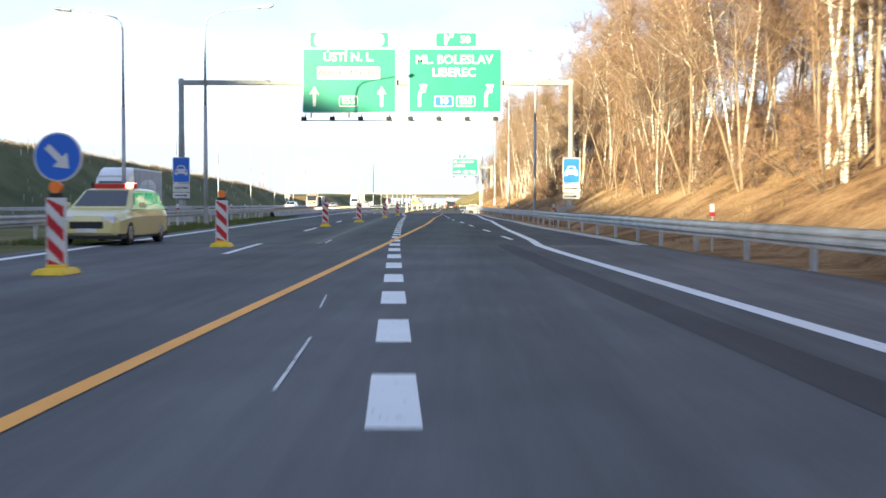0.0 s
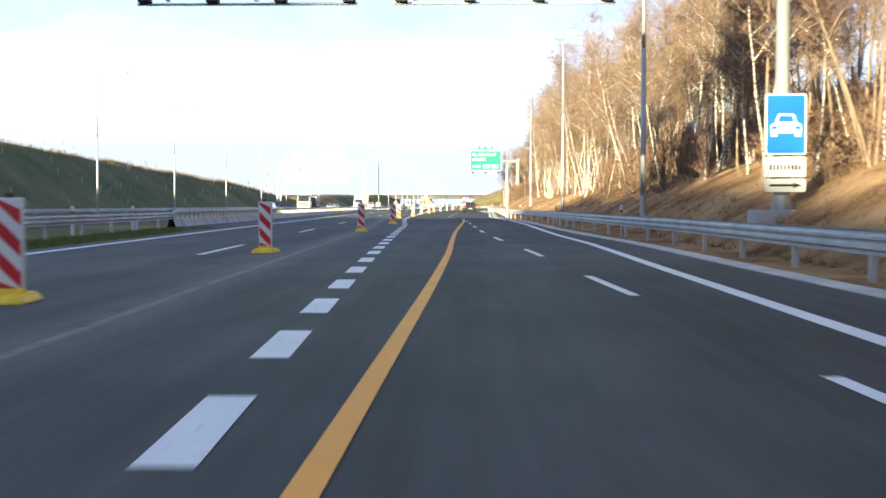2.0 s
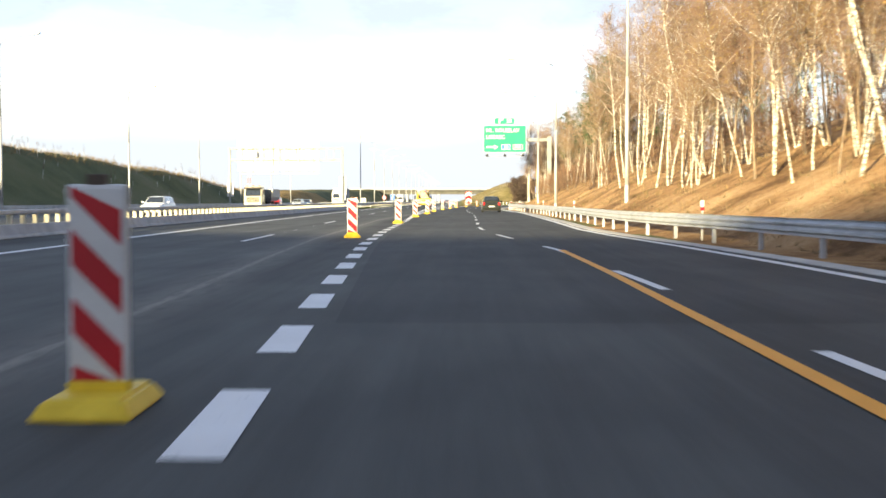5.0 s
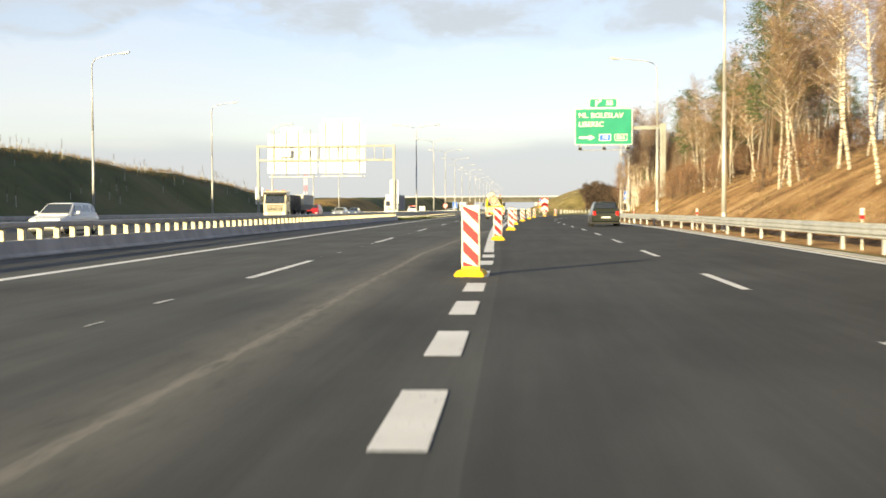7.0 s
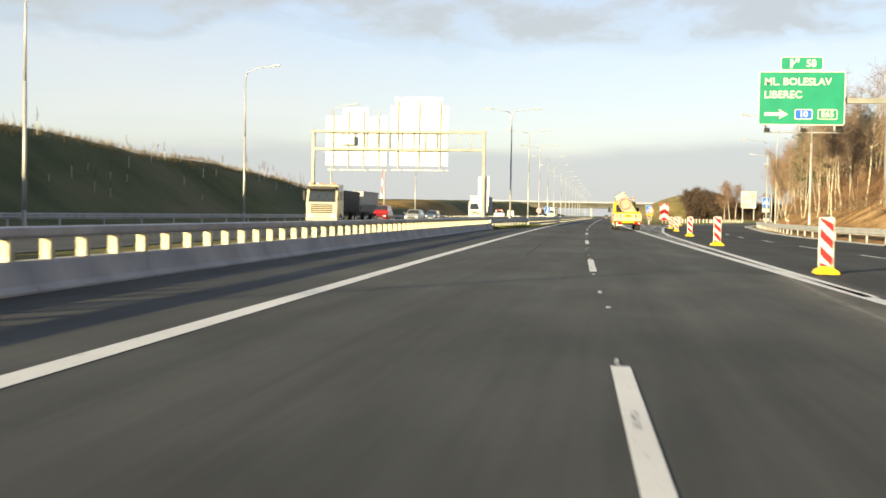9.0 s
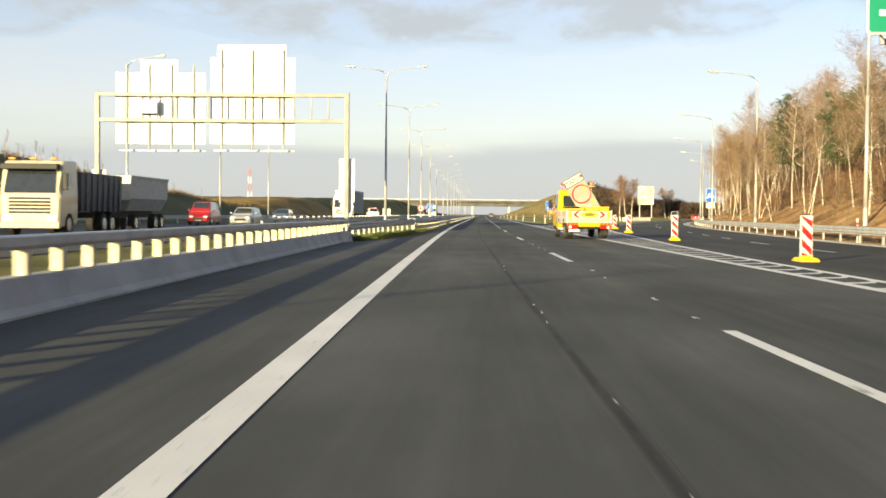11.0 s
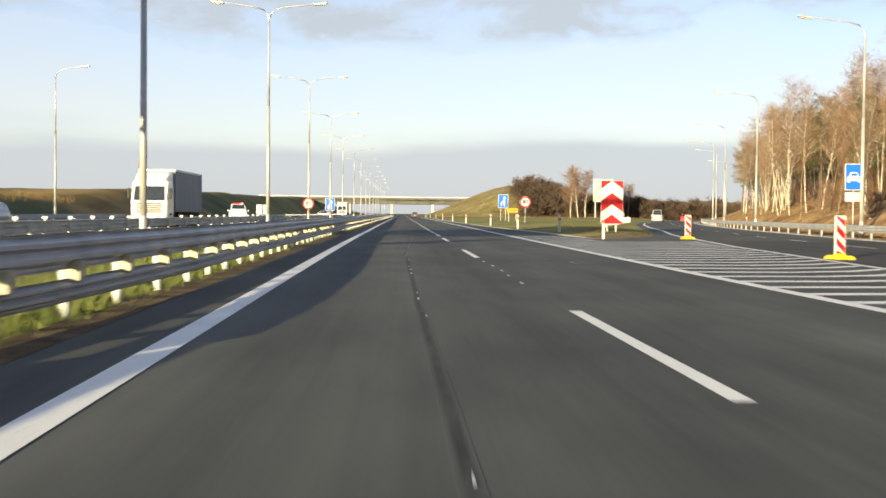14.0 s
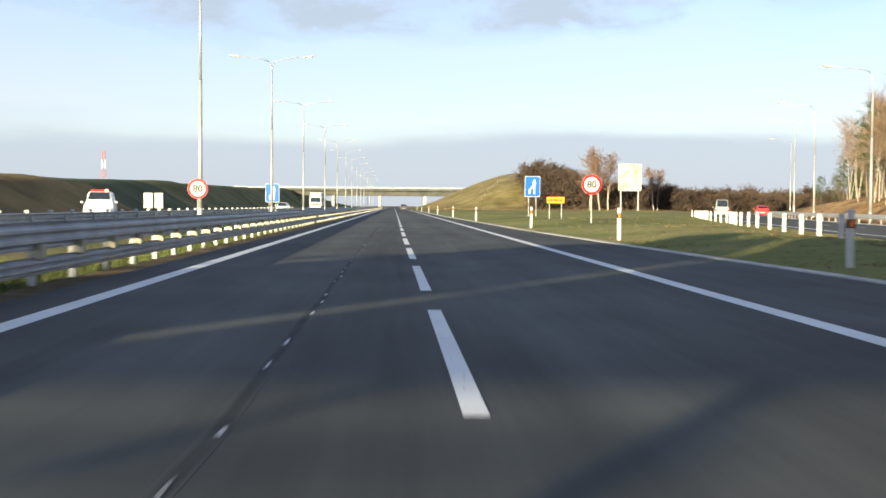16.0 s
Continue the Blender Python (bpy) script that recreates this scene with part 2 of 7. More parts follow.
RED = surf("red_sign_film", (0.36, 0.006, 0.012), (0.44, 0.010, 0.016), scale=2.0, rough=0.45, fine=0.2)
BLACK = surf("black_film", (0.01, 0.01, 0.011), (0.02, 0.02, 0.02), rough=0.6)
ALU = surf("sign_back_aluminium", (0.62, 0.63, 0.63), (0.78, 0.78, 0.77), scale=0.7, rough=0.6, metal=0.15, grain=14)
YELLOW = surf("yellow_plastic", (0.62, 0.42, 0.015), (0.78, 0.54, 0.03), scale=5, rough=0.55, grain=30)
ORANGE = surf("orange_plastic", (0.75, 0.16, 0.01), (0.85, 0.22, 0.02), rough=0.4)
RUBBER = surf("black_rubber", (0.012, 0.012, 0.012), (0.03, 0.03, 0.028), rough=0.85, grain=30)
GLASS = glass_material("dark_vehicle_glass")
CHROME = surf("bright_metal", (0.55, 0.55, 0.56), (0.7, 0.7, 0.7), rough=0.25, metal=0.9)
BARK = surf("birch_bark", (0.07, 0.058, 0.046), (0.68, 0.615, 0.51), scale=3.2, rough=0.8, bump=0.4, grain=9, stretch=(1, 1, 3.2), fine=1.0)
BARK_BROWN = surf("brown_bark", (0.07, 0.052, 0.038), (0.16, 0.12, 0.085), scale=3, rough=0.9, bump=0.5, grain=14, stretch=(1, 1, 0.4))
BARK_TAN = surf("tan_bark", (0.11, 0.078, 0.05), (0.30, 0.22, 0.145), scale=3, rough=0.9, bump=0.5, grain=14, stretch=(1, 1, 0.5))
TWIG = surf("bare_twigs", (0.12, 0.068, 0.044), (0.25, 0.148, 0.088), scale=1.3, rough=0.85)
PALE_TWIG = surf("birch_twigs", (0.135, 0.085, 0.06), (0.27, 0.182, 0.125), scale=1.3, rough=0.85)
DARK_TWIG = surf("dark_hedge_twigs", (0.045, 0.031, 0.023), (0.10, 0.068, 0.048), scale=0.6, rough=0.9)
LEAF = surf("last_yellow_leaves", (0.22, 0.14, 0.032), (0.38, 0.26, 0.062), scale=2, rough=0.7)
NEEDLE = surf("pine_needles", (0.025, 0.045, 0.015), (0.07, 0.10, 0.035), scale=2, rough=0.75)
GRASS_BLADE = surf("verge_grass", (0.05, 0.075, 0.016), (0.16, 0.18, 0.045), scale=1.5, rough=0.8, place="World")
DRY_BLADE = surf("dry_grass", (0.10, 0.07, 0.03), (0.22, 0.155, 0.068), scale=0.8, rough=0.85, place="World")


def ground_material(name, spots, scale, bump=0.6):
    """Soil or turf: three tones in patches, with a coarse litter of light and dark flecks."""
    m = bpy.data.materials.new(name)
    m.use_nodes = True
    n, l = m.node_tree.nodes, m.node_tree.links
    b = n["Principled BSDF"]
    b.inputs["Roughness"].default_value, b.inputs["Specular IOR Level"].default_value = 0.95, 0.15
    geo = n.new("ShaderNodeNewGeometry")
    broad = n.new("ShaderNodeTexNoise"); broad.inputs["Scale"].default_value = scale; broad.inputs["Detail"].default_value = 8; broad.inputs["Roughness"].default_value = 0.62
    fleck = n.new("ShaderNodeTexNoise"); fleck.inputs["Scale"].default_value = 6.0; fleck.inputs["Detail"].default_value = 8; fleck.inputs["Roughness"].default_value = 0.75
    l.new(geo.outputs["Position"], broad.inputs["Vector"]); l.new(geo.outputs["Position"], fleck.inputs["Vector"])
    add = n.new("ShaderNodeMath"); add.operation = "MULTIPLY_ADD"; add.inputs[1].default_value = 0.55
    l.new(fleck.outputs["Fac"], add.inputs[0])
    sub = n.new("ShaderNodeMath"); sub.operation = "SUBTRACT"; sub.inputs[1].default_value = 0.275
    l.new(broad.outputs["Fac"], sub.inputs[0]); l.new(sub.outputs[0], add.inputs[2])
    ramp = n.new("ShaderNodeValToRGB")
    ramp.color_ramp.elements[0].position, ramp.color_ramp.elements[1].position = 0.33, 0.68
    ramp.color_ramp.elements[0].color, ramp.color_ramp.elements[1].color = (*spots[0], 1), (*spots[2], 1)
    mid = ramp.color_ramp.elements.new(0.5); mid.color = (*spots[1], 1)
    l.new(add.outputs[0], ramp.inputs[0]); l.new(ramp.outputs[0], b.inputs["Base Color"])
    bp = n.new("ShaderNodeBump"); bp.inputs["Strength"].default_value = bump; bp.inputs["Distance"].default_value = 0.12
    l.new(fleck.outputs["Fac"], bp.inputs["Height"]); l.new(bp.outputs[0], b.inputs["Normal"])
    return m


TURF = ground_material("short_turf", ((0.07, 0.07, 0.024), (0.135, 0.13, 0.045), (0.22, 0.175, 0.08)), 0.12)
DRY_TURF = ground_material("dry_turf", ((0.11, 0.09, 0.035), (0.20, 0.165, 0.065), (0.32, 0.25, 0.12)), 0.2)
LITTER = ground_material("leaf_litter", ((0.13, 0.07, 0.03), (0.35, 0.205, 0.092), (0.52, 0.35, 0.18)), 0.35, 0.9)
HILL_GREEN = ground_material("hill_turf", ((0.05, 0.06, 0.026), (0.088, 0.098, 0.043), (0.14, 0.125, 0.068)), 0.08)
HILL_BROWN = ground_material("dry_hill_turf", ((0.12, 0.085, 0.03), (0.22, 0.15, 0.055), (0.3, 0.2, 0.085)), 0.1)
ISLAND_TURF = ground_material("island_turf", ((0.115, 0.125, 0.036), (0.20, 0.205, 0.06), (0.31, 0.25, 0.115)), 0.1)
BARE_EARTH = ground_material("bare_earth", ((0.13, 0.085, 0.045), (0.24, 0.165, 0.09), (0.36, 0.27, 0.16)), 0.5)
SOIL = ground_material("bare_soil", ((0.06, 0.042, 0.024), (0.12, 0.085, 0.05), (0.2, 0.145, 0.085)), 1.2)


# ---- plan: the motorway bends gently, then runs straight ----
def table(y, pairs):
    return float(np.interp(y, [p[0] for p in pairs], [p[1] for p in pairs]))


def left_line(y):
    """x of the left edge line."""
    return 0.812e-4 * max(0.0, 368.6 - y) ** 2


SEPARATOR = ((-60, 7.35), (60, 7.28), (100, 7.42), (132, 7.6), (160, 7.05), (174, 7.1), (182, 7.25), (194, 7.45), (300, 7.5), (335, 7.36), (900, 7.4))
MIDDLE = ((60, 18.4), (78, 17.73), (87.5, 17.29), (97.3, 16.9), (107, 16.4), (117.3, 16.0), (128, 15.72), (138, 15.5), (147, 15.32), (157, 15.0), (165, 14.3), (171, 13.8), (178.5, 13.56), (186.6, 13.6), (208, 13.7), (225, 13.75), (250, 13.35), (273, 13.2), (285, 13.5), (296, 13.95), (310, 15.1), (326, 16.5), (345, 18.0), (360, 19.4), (375, 21.4), (400, 25.3), (419, 28.4), (455, 35.2), (489, 42.5), (540, 55.0), (600, 72.0), (700, 106.0))
RIGHT = ((-60, 25.8), (0, 21.9), (30, 20.15), (50, 19.12), (59, 18.68), (64, 18.78), (80, 18.66), (91.5, 18.68), (102.7, 18.76), (113, 18.54), (123.7, 18.52), (131.5, 18.55), (143, 18.46), (152, 18.25), (161, 17.85), (168, 17.4), (175, 17.2), (190, 17.5), (210, 17.75), (232, 18.0), (255, 17.5), (280, 17.1), (296, 17.7), (310, 18.8), (326, 20.2), (345, 21.8), (360, 23.2), (380, 25.9), (400, 28.9), (419, 32.0), (455, 38.8), (489, 46.2), (540, 58.7), (600, 75.7), (700, 109.7))
GORE = ((222, 9.3), (240, 9.25), (255, 9.2), (275, 9.25), (290, 9.6), (307, 10.4), (323, 11.15), (337, 12.2), (354, 13.9), (367, 15.7), (380, 17.6), (400, 21.5), (419, 24.6), (455, 31.4), (489, 38.7), (540, 51.2), (600, 68.2), (700, 102.2))


def separator(y):
    return left_line(y) + table(y, SEPARATOR)


def lane_line(y):
    return left_line(y) + table(y, ((300, 3.76), (370, 3.82), (400, 3.75)))


def middle(y):
    return table(y, MIDDLE)


def right_line(y):
    return table(y, RIGHT)


def gore_line(y):
    return table(y, GORE)


def gutter_outer(y):
    return right_line(y) + table(y, ((0, 3.0), (55, 3.0), (66, 2.65), (86, 1.85), (107, 1.5), (126, 1.0), (160, 0.8), (175, 0.68), (700, 0.75)))


def right_rail(y):
    return gutter_outer(y) + table(y, ((0, 0.15), (50, 0.25), (75, 0.55), (110, 0.75), (700, 0.65)))


def main_right(y):
    """right edge of the through road past the gore"""
    return table(y, ((365, 10.6), (380, 10.45), (395, 9.9), (417, 9.3), (450, 9.0), (480, 8.6), (900, 8.6)))


def ramp_left(y):
    return table(y, ((365, 10.7), (367, 12.6), (371, 14.4), (380, 16.6), (400, 20.6), (419, 23.7), (455, 30.5), (489, 37.8), (540, 50.3), (600, 67.3), (700, 101.3)))


def left_edge(y):
    """left edge of the paved surface"""
    return left_line(y) - table(y, ((0, 0.75), (118, 0.75), (128, 3.6), (287, 3.6), (293, 1.9), (297, 1.6), (300, 1.25), (306, 0.88), (900, 0.85)))


BARRIER_FROM, BARRIER_TO = 127.0, 291.0


def median_rail(y):
    return left_line(y) - table(y, ((0, 3.0), (128, 3.25), (291, 3.3), (305, 2.9), (314, 2.3), (322, 1.5), (330, 1.25), (900, 1.25)))


# ---- small building tools ----
def mesh_from(name, verts, faces, mats, idx=None, smooth=False):
    me = bpy.data.meshes.new(name)
    me.from_pydata(verts, [], faces)
    for m in mats if isinstance(mats, (list, tuple)) else [mats]:
        me.materials.append(m)
    if idx is not None:
        me.polygons.foreach_set("material_index", idx)
    if smooth:
        me.polygons.foreach_set("use_smooth", [True] * len(me.polygons))
    me.update()
    return me


def part(name, bm, material, parent=None, label="", smooth=False, at=None):
    """Links a bmesh as one mesh object under a thing or a part."""
    me = bpy.data.meshes.new(name)
    bm.to_mesh(me)
    bm.free()
    for m in material if isinstance(material, (list, tuple)) else [material]:
        me.materials.append(m)
    if smooth:
        me.polygons.foreach_set("use_smooth", [True] * len(me.polygons))
    ob = new(name, me)
    if at is not None:
        ob.location = at
    if parent is not None:
        ob.parent = parent
    if label:
        ob["label"] = label
    return ob


def link_part(name, me, parent, m=None, label=""):
    ob = new(name, me)
    ob.parent = parent
    if m is not None:
        ob.matrix_basis = m
    if label:
        ob["label"] = label
    return ob


def thing(name, label, category, group="", at=(0, 0, 0), turn=0):
    ob = new(name)
    ob.empty_display_size = 0.3
    ob.matrix_basis = pose(*at, 0, 0, turn)
    return tagged(ob, label, category, group)


def box(bm, x0, x1, y0, y1, z0, z1, bevel=0.0, m=None):
    made = bmesh.ops.create_cube(bm, size=1, matrix=Matrix.LocRotScale(((x0 + x1) / 2, (y0 + y1) / 2, (z0 + z1) / 2), None, (x1 - x0, y1 - y0, z1 - z0)))
    vs = made["verts"]
    if bevel:
        es = {e for v in vs for e in v.link_edges}
        r = bmesh.ops.bevel(bm, geom=list(es), offset=bevel, segments=2, affect="EDGES", profile=0.6)
        vs = list({v for f in r["faces"] for v in f.verts} | {v for v in vs if v.is_valid})
    if m is not None:
        bmesh.ops.transform(bm, matrix=m, verts=vs)
    return vs


def rod(bm, a, b, r0, r1=None, sides=10):
    """A tapered round bar from a to b."""
    a, b = Vector(a), Vector(b)
    r1 = r0 if r1 is None else r1
    m = Matrix.Translation((a + b) / 2) @ (b - a).to_track_quat("Z", "Y").to_matrix().to_4x4()
    return bmesh.ops.create_cone(bm, cap_ends=True, segments=sides, radius1=r0, radius2=r1, depth=(b - a).length, matrix=m)["verts"]


def tube(points, radii, sides=8):
    """Vertices and faces of a tapering tube along points."""
    vs, fs = [], []
    for i, p in enumerate(points):
        p = Vector(p)
        d = (Vector(points[min(i + 1, len(points) - 1)]) - Vector(points[max(i - 1, 0)])).normalized()
        u = d.orthogonal().normalized()
        w = d.cross(u)
        for k in range(sides):
            a = 2 * math.pi * k / sides
            vs.append(p + radii[i] * (math.cos(a) * u + math.sin(a) * w))
        if i:
            o = (i - 1) * sides
            for k in range(sides):
                fs.append((o + k, o + (k + 1) % sides, o + sides + (k + 1) % sides, o + sides + k))
    return [tuple(v) for v in vs], fs


def sweep(name, profile, path, ys, material, parent=None, label="", z=0.0):
    """A profile of (across, up) drawn along the road: path gives x at y."""
    vs, fs = [], []
    n = len(profile)
    for i, y in enumerate(ys):
        x = path(y)
        vs += [(x + a, y, z + b) for a, b in profile]
        if i:
            o = (i - 1) * n
            fs += [(o + k, o + k + 1, o + n + k + 1, o + n + k) for k in range(n - 1)]
    ob = new(name, mesh_from(name, vs, fs, material))
    if parent is not None:
        ob.parent = parent
    if label:
        ob["label"] = label
    return ob


def span(y0, y1, step):
    n = max(2, int(round((y1 - y0) / step)) + 1)
    return [y0 + (y1 - y0) * i / (n - 1) for i in range(n)]


def ribbon(name, xl, xr, ys, z, material, parent=None, thick=0.0):
    vs, fs = [], []
    for i, y in enumerate(ys):
        vs += [(xl(y), y, z), (xr(y), y, z)]
        if i:
            o = 2 * i - 2
            fs.append((o, o + 1, o + 3, o + 2))
    if thick:
        n = len(ys)
        for j, side in ((0, -1), (1, 1)):
            base = len(vs)
            for i, y in enumerate(ys):
                vs.append((vs[2 * i + j][0] + side * 0.02, y, z - thick))
                if i:
                    fs.append((2 * i - 2 + j, 2 * i + j, base + i, base + i - 1))
    ob = new(name, mesh_from(name, vs, fs, material))
    if parent is not None:
        ob.parent = parent
    return ob


# ---- ground ----
# Heights below y 100 are unseen high ground, raised to shade road and bank.
CREST = ((-200, 31.5), (-78, 32.0), (-60, 33.6), (-48, 35.2), (-10, 35.2), (4, 32.4), (20, 28.6), (34, 25.6), (45, 24.5), (64, 21.5), (80, 16.5), (100, 12.5), (140, 10.4), (170, 9.6), (220, 9.0), (260, 8.1), (300, 7.3), (345, 5.9), (375, 4.3), (405, 2.6), (435, 2.2), (480, 4.0), (560, 5.0), (650, 5.8), (780, 6.8), (845, 8.0), (900, 7.4), (1100, 4.0), (1400, 0.0))
BANK = ((-80, 9.5), (200, 9.0), (300, 8.0), (350, 7.0), (400, 5.2), (440, 4.6), (470, 3.8), (505, 2.6), (560, 0.8), (700, 0.0))


def ease(t):
    t = min(1.0, max(0.0, t))
    return t * t * (3 - 2 * t)


def ridge(x, y, ends, fall):
    """Height of a ridge between points (x, y, height) with sides that fall evenly."""
    best = 0.0
    for (ax, ay, ah), (bx, by, bh) in zip(ends, ends[1:]):
        t = ((x - ax) * (bx - ax) + (y - ay) * (by - ay)) / ((bx - ax) ** 2 + (by - ay) ** 2)
        t = min(1.0, max(0.0, t))
        d = math.hypot(x - ax - t * (bx - ax), y - ay - t * (by - ay))
        h = ah + t * (bh - ah)
        w = h / fall
        best = max(best, h * ease(1.06 - d / w) if d < 1.06 * w else 0.0)
    return best


def ground_height(x, y):
    z = -0.05
    bump = noise.noise((x * 0.09, y * 0.09, 3.1)) * 0.5 + noise.noise((x * 0.3, y * 0.3, 7.7)) * 0.16
    foot_left = -27.5 + 0.75 * left_line(y) * (0.35 if y < 150 else 0.2)
    if x < foot_left:
        d = foot_left - x
        h = table(y, CREST)
        z += h * ease(d / (4 + h * 1.35)) + bump * min(1, d / 6)
    foot_right = right_rail(y) + 1.2
    if x > foot_right and y < 700:
        d = x - foot_right
        h = table(y, BANK)
        if h > 0.05:
            z += h * (1 - math.exp(-0.62 * d / max(h, 1))) + bump * min(1, d / 3) + 0.05 * max(0.0, d - 18) * ease(h / 3)
    if x > 9.0 and y > 520:
        z += max(ridge(x, y, ((36, 650, 7.0), (40, 690, 10.0), (44, 760, 9.2), (43, 850, 8.4)), 0.3), ridge(x, y, ((43, 850, 8.4), (150, 860, 8.0), (600, 900, 6.0)), 0.4)) + bump * 0.5
    if y > 366 and main_right(y) + 0.4 < x < ramp_left(y) - 0.4 and y < 700:
        d = min(x - main_right(y), ramp_left(y) - x)
        z += 0.05 + 0.35 * ease(d / 6) + bump * 0.12
    return z


xs = [-3000, -1500, -700, -400, -250, -170, -120] + list(np.arange(-95, -26, 3.0)) + list(np.arange(-26, 16, 2.0)) + list(np.arange(16, 62, 1.5)) + [64, 67, 70, 74, 78, 83, 88, 95, 105, 120, 140, 170, 220, 300, 450, 800, 1500, 3000]
ys = [-900, -400, -220, -140, -90] + list(np.arange(-60, 480, 3.0)) + list(np.arange(480, 900, 8.0)) + [920, 950, 1000, 1100, 1250, 1500, 2000, 3000, 4500]
verts = [(x, y, ground_height(x, y)) for y in ys for x in xs]
faces, kinds = [], []
nx = len(xs)
for j in range(len(ys) - 1):
    for i in range(nx - 1):
        faces.append((j * nx + i, j * nx + i + 1, (j + 1) * nx + i + 1, (j + 1) * nx + i))
        x, y = (xs[i] + xs[i + 1]) / 2, (ys[j] + ys[j + 1]) / 2
        edge = 2.5 * noise.noise((x * 0.15, y * 0.15, 0.5))
        if x > right_rail(y) - 0.5 and y < 520 + edge * 6:
            kinds.append(1)
        elif x < -24 and y < 425 + edge * 4:
            kinds.append(2)
        elif x < -24 and y < 560:
            kinds.append(3 if y < 500 + 0.5 * (x + 50) else 2)
        elif y > 362 and main_right(y) - 1.5 < x < ramp_left(y) + 1.5 and y < 560:
            kinds.append(6 if y < 372 + edge or (x > 14.5 + edge and y < 382) else 5)
        elif x > 12 and y > 500:
            kinds.append(4)
        else:
            kinds.append(0)
ground = tagged(new("ground", mesh_from("ground", verts, faces, [TURF, LITTER, HILL_GREEN, HILL_BROWN, DRY_TURF, ISLAND_TURF, BARE_EARTH], kinds, True)), "rough turf and leaf-strewn banks beside the motorway", "ground", kind="structure")

# ---- road surfaces ----
road = tagged(ribbon("road", left_edge, lambda y: gutter_outer(y) - (0.45 if y > 50 else 0.0), span(-80, 365, 5), 0.0, ASPHALT, thick=0.08), "dark grey asphalt carriageway with worn wheel tracks", "road", kind="structure")
tagged(ribbon("road_ahead", left_edge, main_right, span(365, 900, 5) + [1200, 2500], 0.0, ASPHALT, thick=0.08), "dark asphalt through carriageway running to the bridge", "road", kind="structure")
tagged(ribbon("road_ramp", ramp_left, lambda y: gutter_outer(y) - 0.45, span(365, 700, 4), 0.0, ASPHALT, thick=0.08), "dark asphalt exit ramp curving away", "road", kind="structure")
tagged(ribbon("road_opposite", lambda y: -24.6 + 0.9 * left_line(y) * 0.45, lambda y: -9.2 + 0.9 * left_line(y), span(-80, 900, 6) + [1200, 2500], -0.02, ASPHALT, thick=0.08), "grey asphalt carriageway for the oncoming traffic", "road", kind="structure")
tagged(ribbon("gutter", lambda y: gutter_outer(y) - 0.44, gutter_outer, span(60, 560, 4), 0.012, GUTTER, thick=0.1), "pale concrete gutter strip along the asphalt", "gutter", kind="structure")
tagged(ribbon("verge_edging", lambda y: main_right(y) + 0.01, lambda y: main_right(y) + 0.3, span(367, 700, 4), 0.02, GUTTER, thick=0.1), "narrow pale concrete edging beside the turf", "edging", kind="structure")
tagged(ribbon("old_surface", lambda y: left_edge(y) + 0.05, lambda y: gutter_outer(y) - 0.1, span(-80, 60, 5), 0.002, asphalt_material("worn_asphalt", (0.055, 0.057, 0.058), (0.086, 0.087, 0.086))), "older lighter asphalt before a joint across the lanes", "road", kind="structure")

EXIT_ASPHALT = asphalt_material("newer_asphalt", (0.027, 0.029, 0.029), (0.045, 0.047, 0.046))
tagged(ribbon("exit_surface", lambda y: separator(y) + (0.3 if y < 225 else max(0.3, gore_line(y) - separator(y) - 0.4)), lambda y: gutter_outer(y) - 0.46, span(142, 364, 4), 0.002, EXIT_ASPHALT), "newer, darker asphalt on the exit lanes", "road", kind="structure")

tagged(ribbon("soil_edge", lambda y: left_edge(y) - 0.5 - 0.15 * noise.noise((y * 0.5, 2, 0)), lambda y: left_edge(y) - 0.01, span(294, 560, 1.5), 0.0, SOIL), "strip of bare brown soil between asphalt and grass", "soil", kind="structure")

tagged(ribbon("shoulder", lambda y: right_line(y) + 0.02, lambda y: gutter_outer(y) - 0.3, span(-80, 60, 5), 0.004, ASPHALT_OLD), "pale brownish worn shoulder outside the edge line", "road shoulder", kind="structure")

# ---- markings ----
def stripe(name, path, y0, y1, width, material, label, step=4.0, z=0.0055):
    return tagged(ribbon(name, lambda y: path(y) - width / 2, lambda y: path(y) + width / 2, span(y0, y1, step), z, material), label, "road marking", kind="structure")


def dashes(name, path, runs, width, label):
    top = tagged(new(name), label, "road marking", kind="structure")
    for a, b in runs:
        ribbon("dash", lambda y: path(y) - width / 2, lambda y: path(y) + width / 2, span(a, b, 2), 0.0055, WHITE_LINE, top)
    return top


stripe("edge_line_left", left_line, -60, 1400, 0.25, WHITE_LINE, "solid white edge line, slightly worn")
stripe("edge_line_right", right_line, -60, 690, 0.22, WHITE_LINE, "solid white edge line along the outer lane", z=0.0065)
stripe("edge_line_through", separator, 198.2, 1200, 0.25, WHITE_LINE, "solid white line beside the hatched area")
stripe("gore_line", gore_line, 222, 690, 0.22, WHITE_LINE, "solid white line on the ramp side of the hatching")
sep_y = [float(np.interp(k, (0, 3, 6, 12, 15, 18, 21, 24, 38, 41, 46), (35.1, 45.4, 55.8, 76.0, 86.1, 96.5, 106.0, 116.4, 163.6, 174.2, 191.0))) for k in range(0, 46)]
dashes("separator_dashes", separator, [(a, a + 1.75) for a in [35.1 - 3.4 * k for k in range(1, 20)] + sep_y + [191.6, 195.0]], 0.27, "short broad white dashes between through and exit lanes")
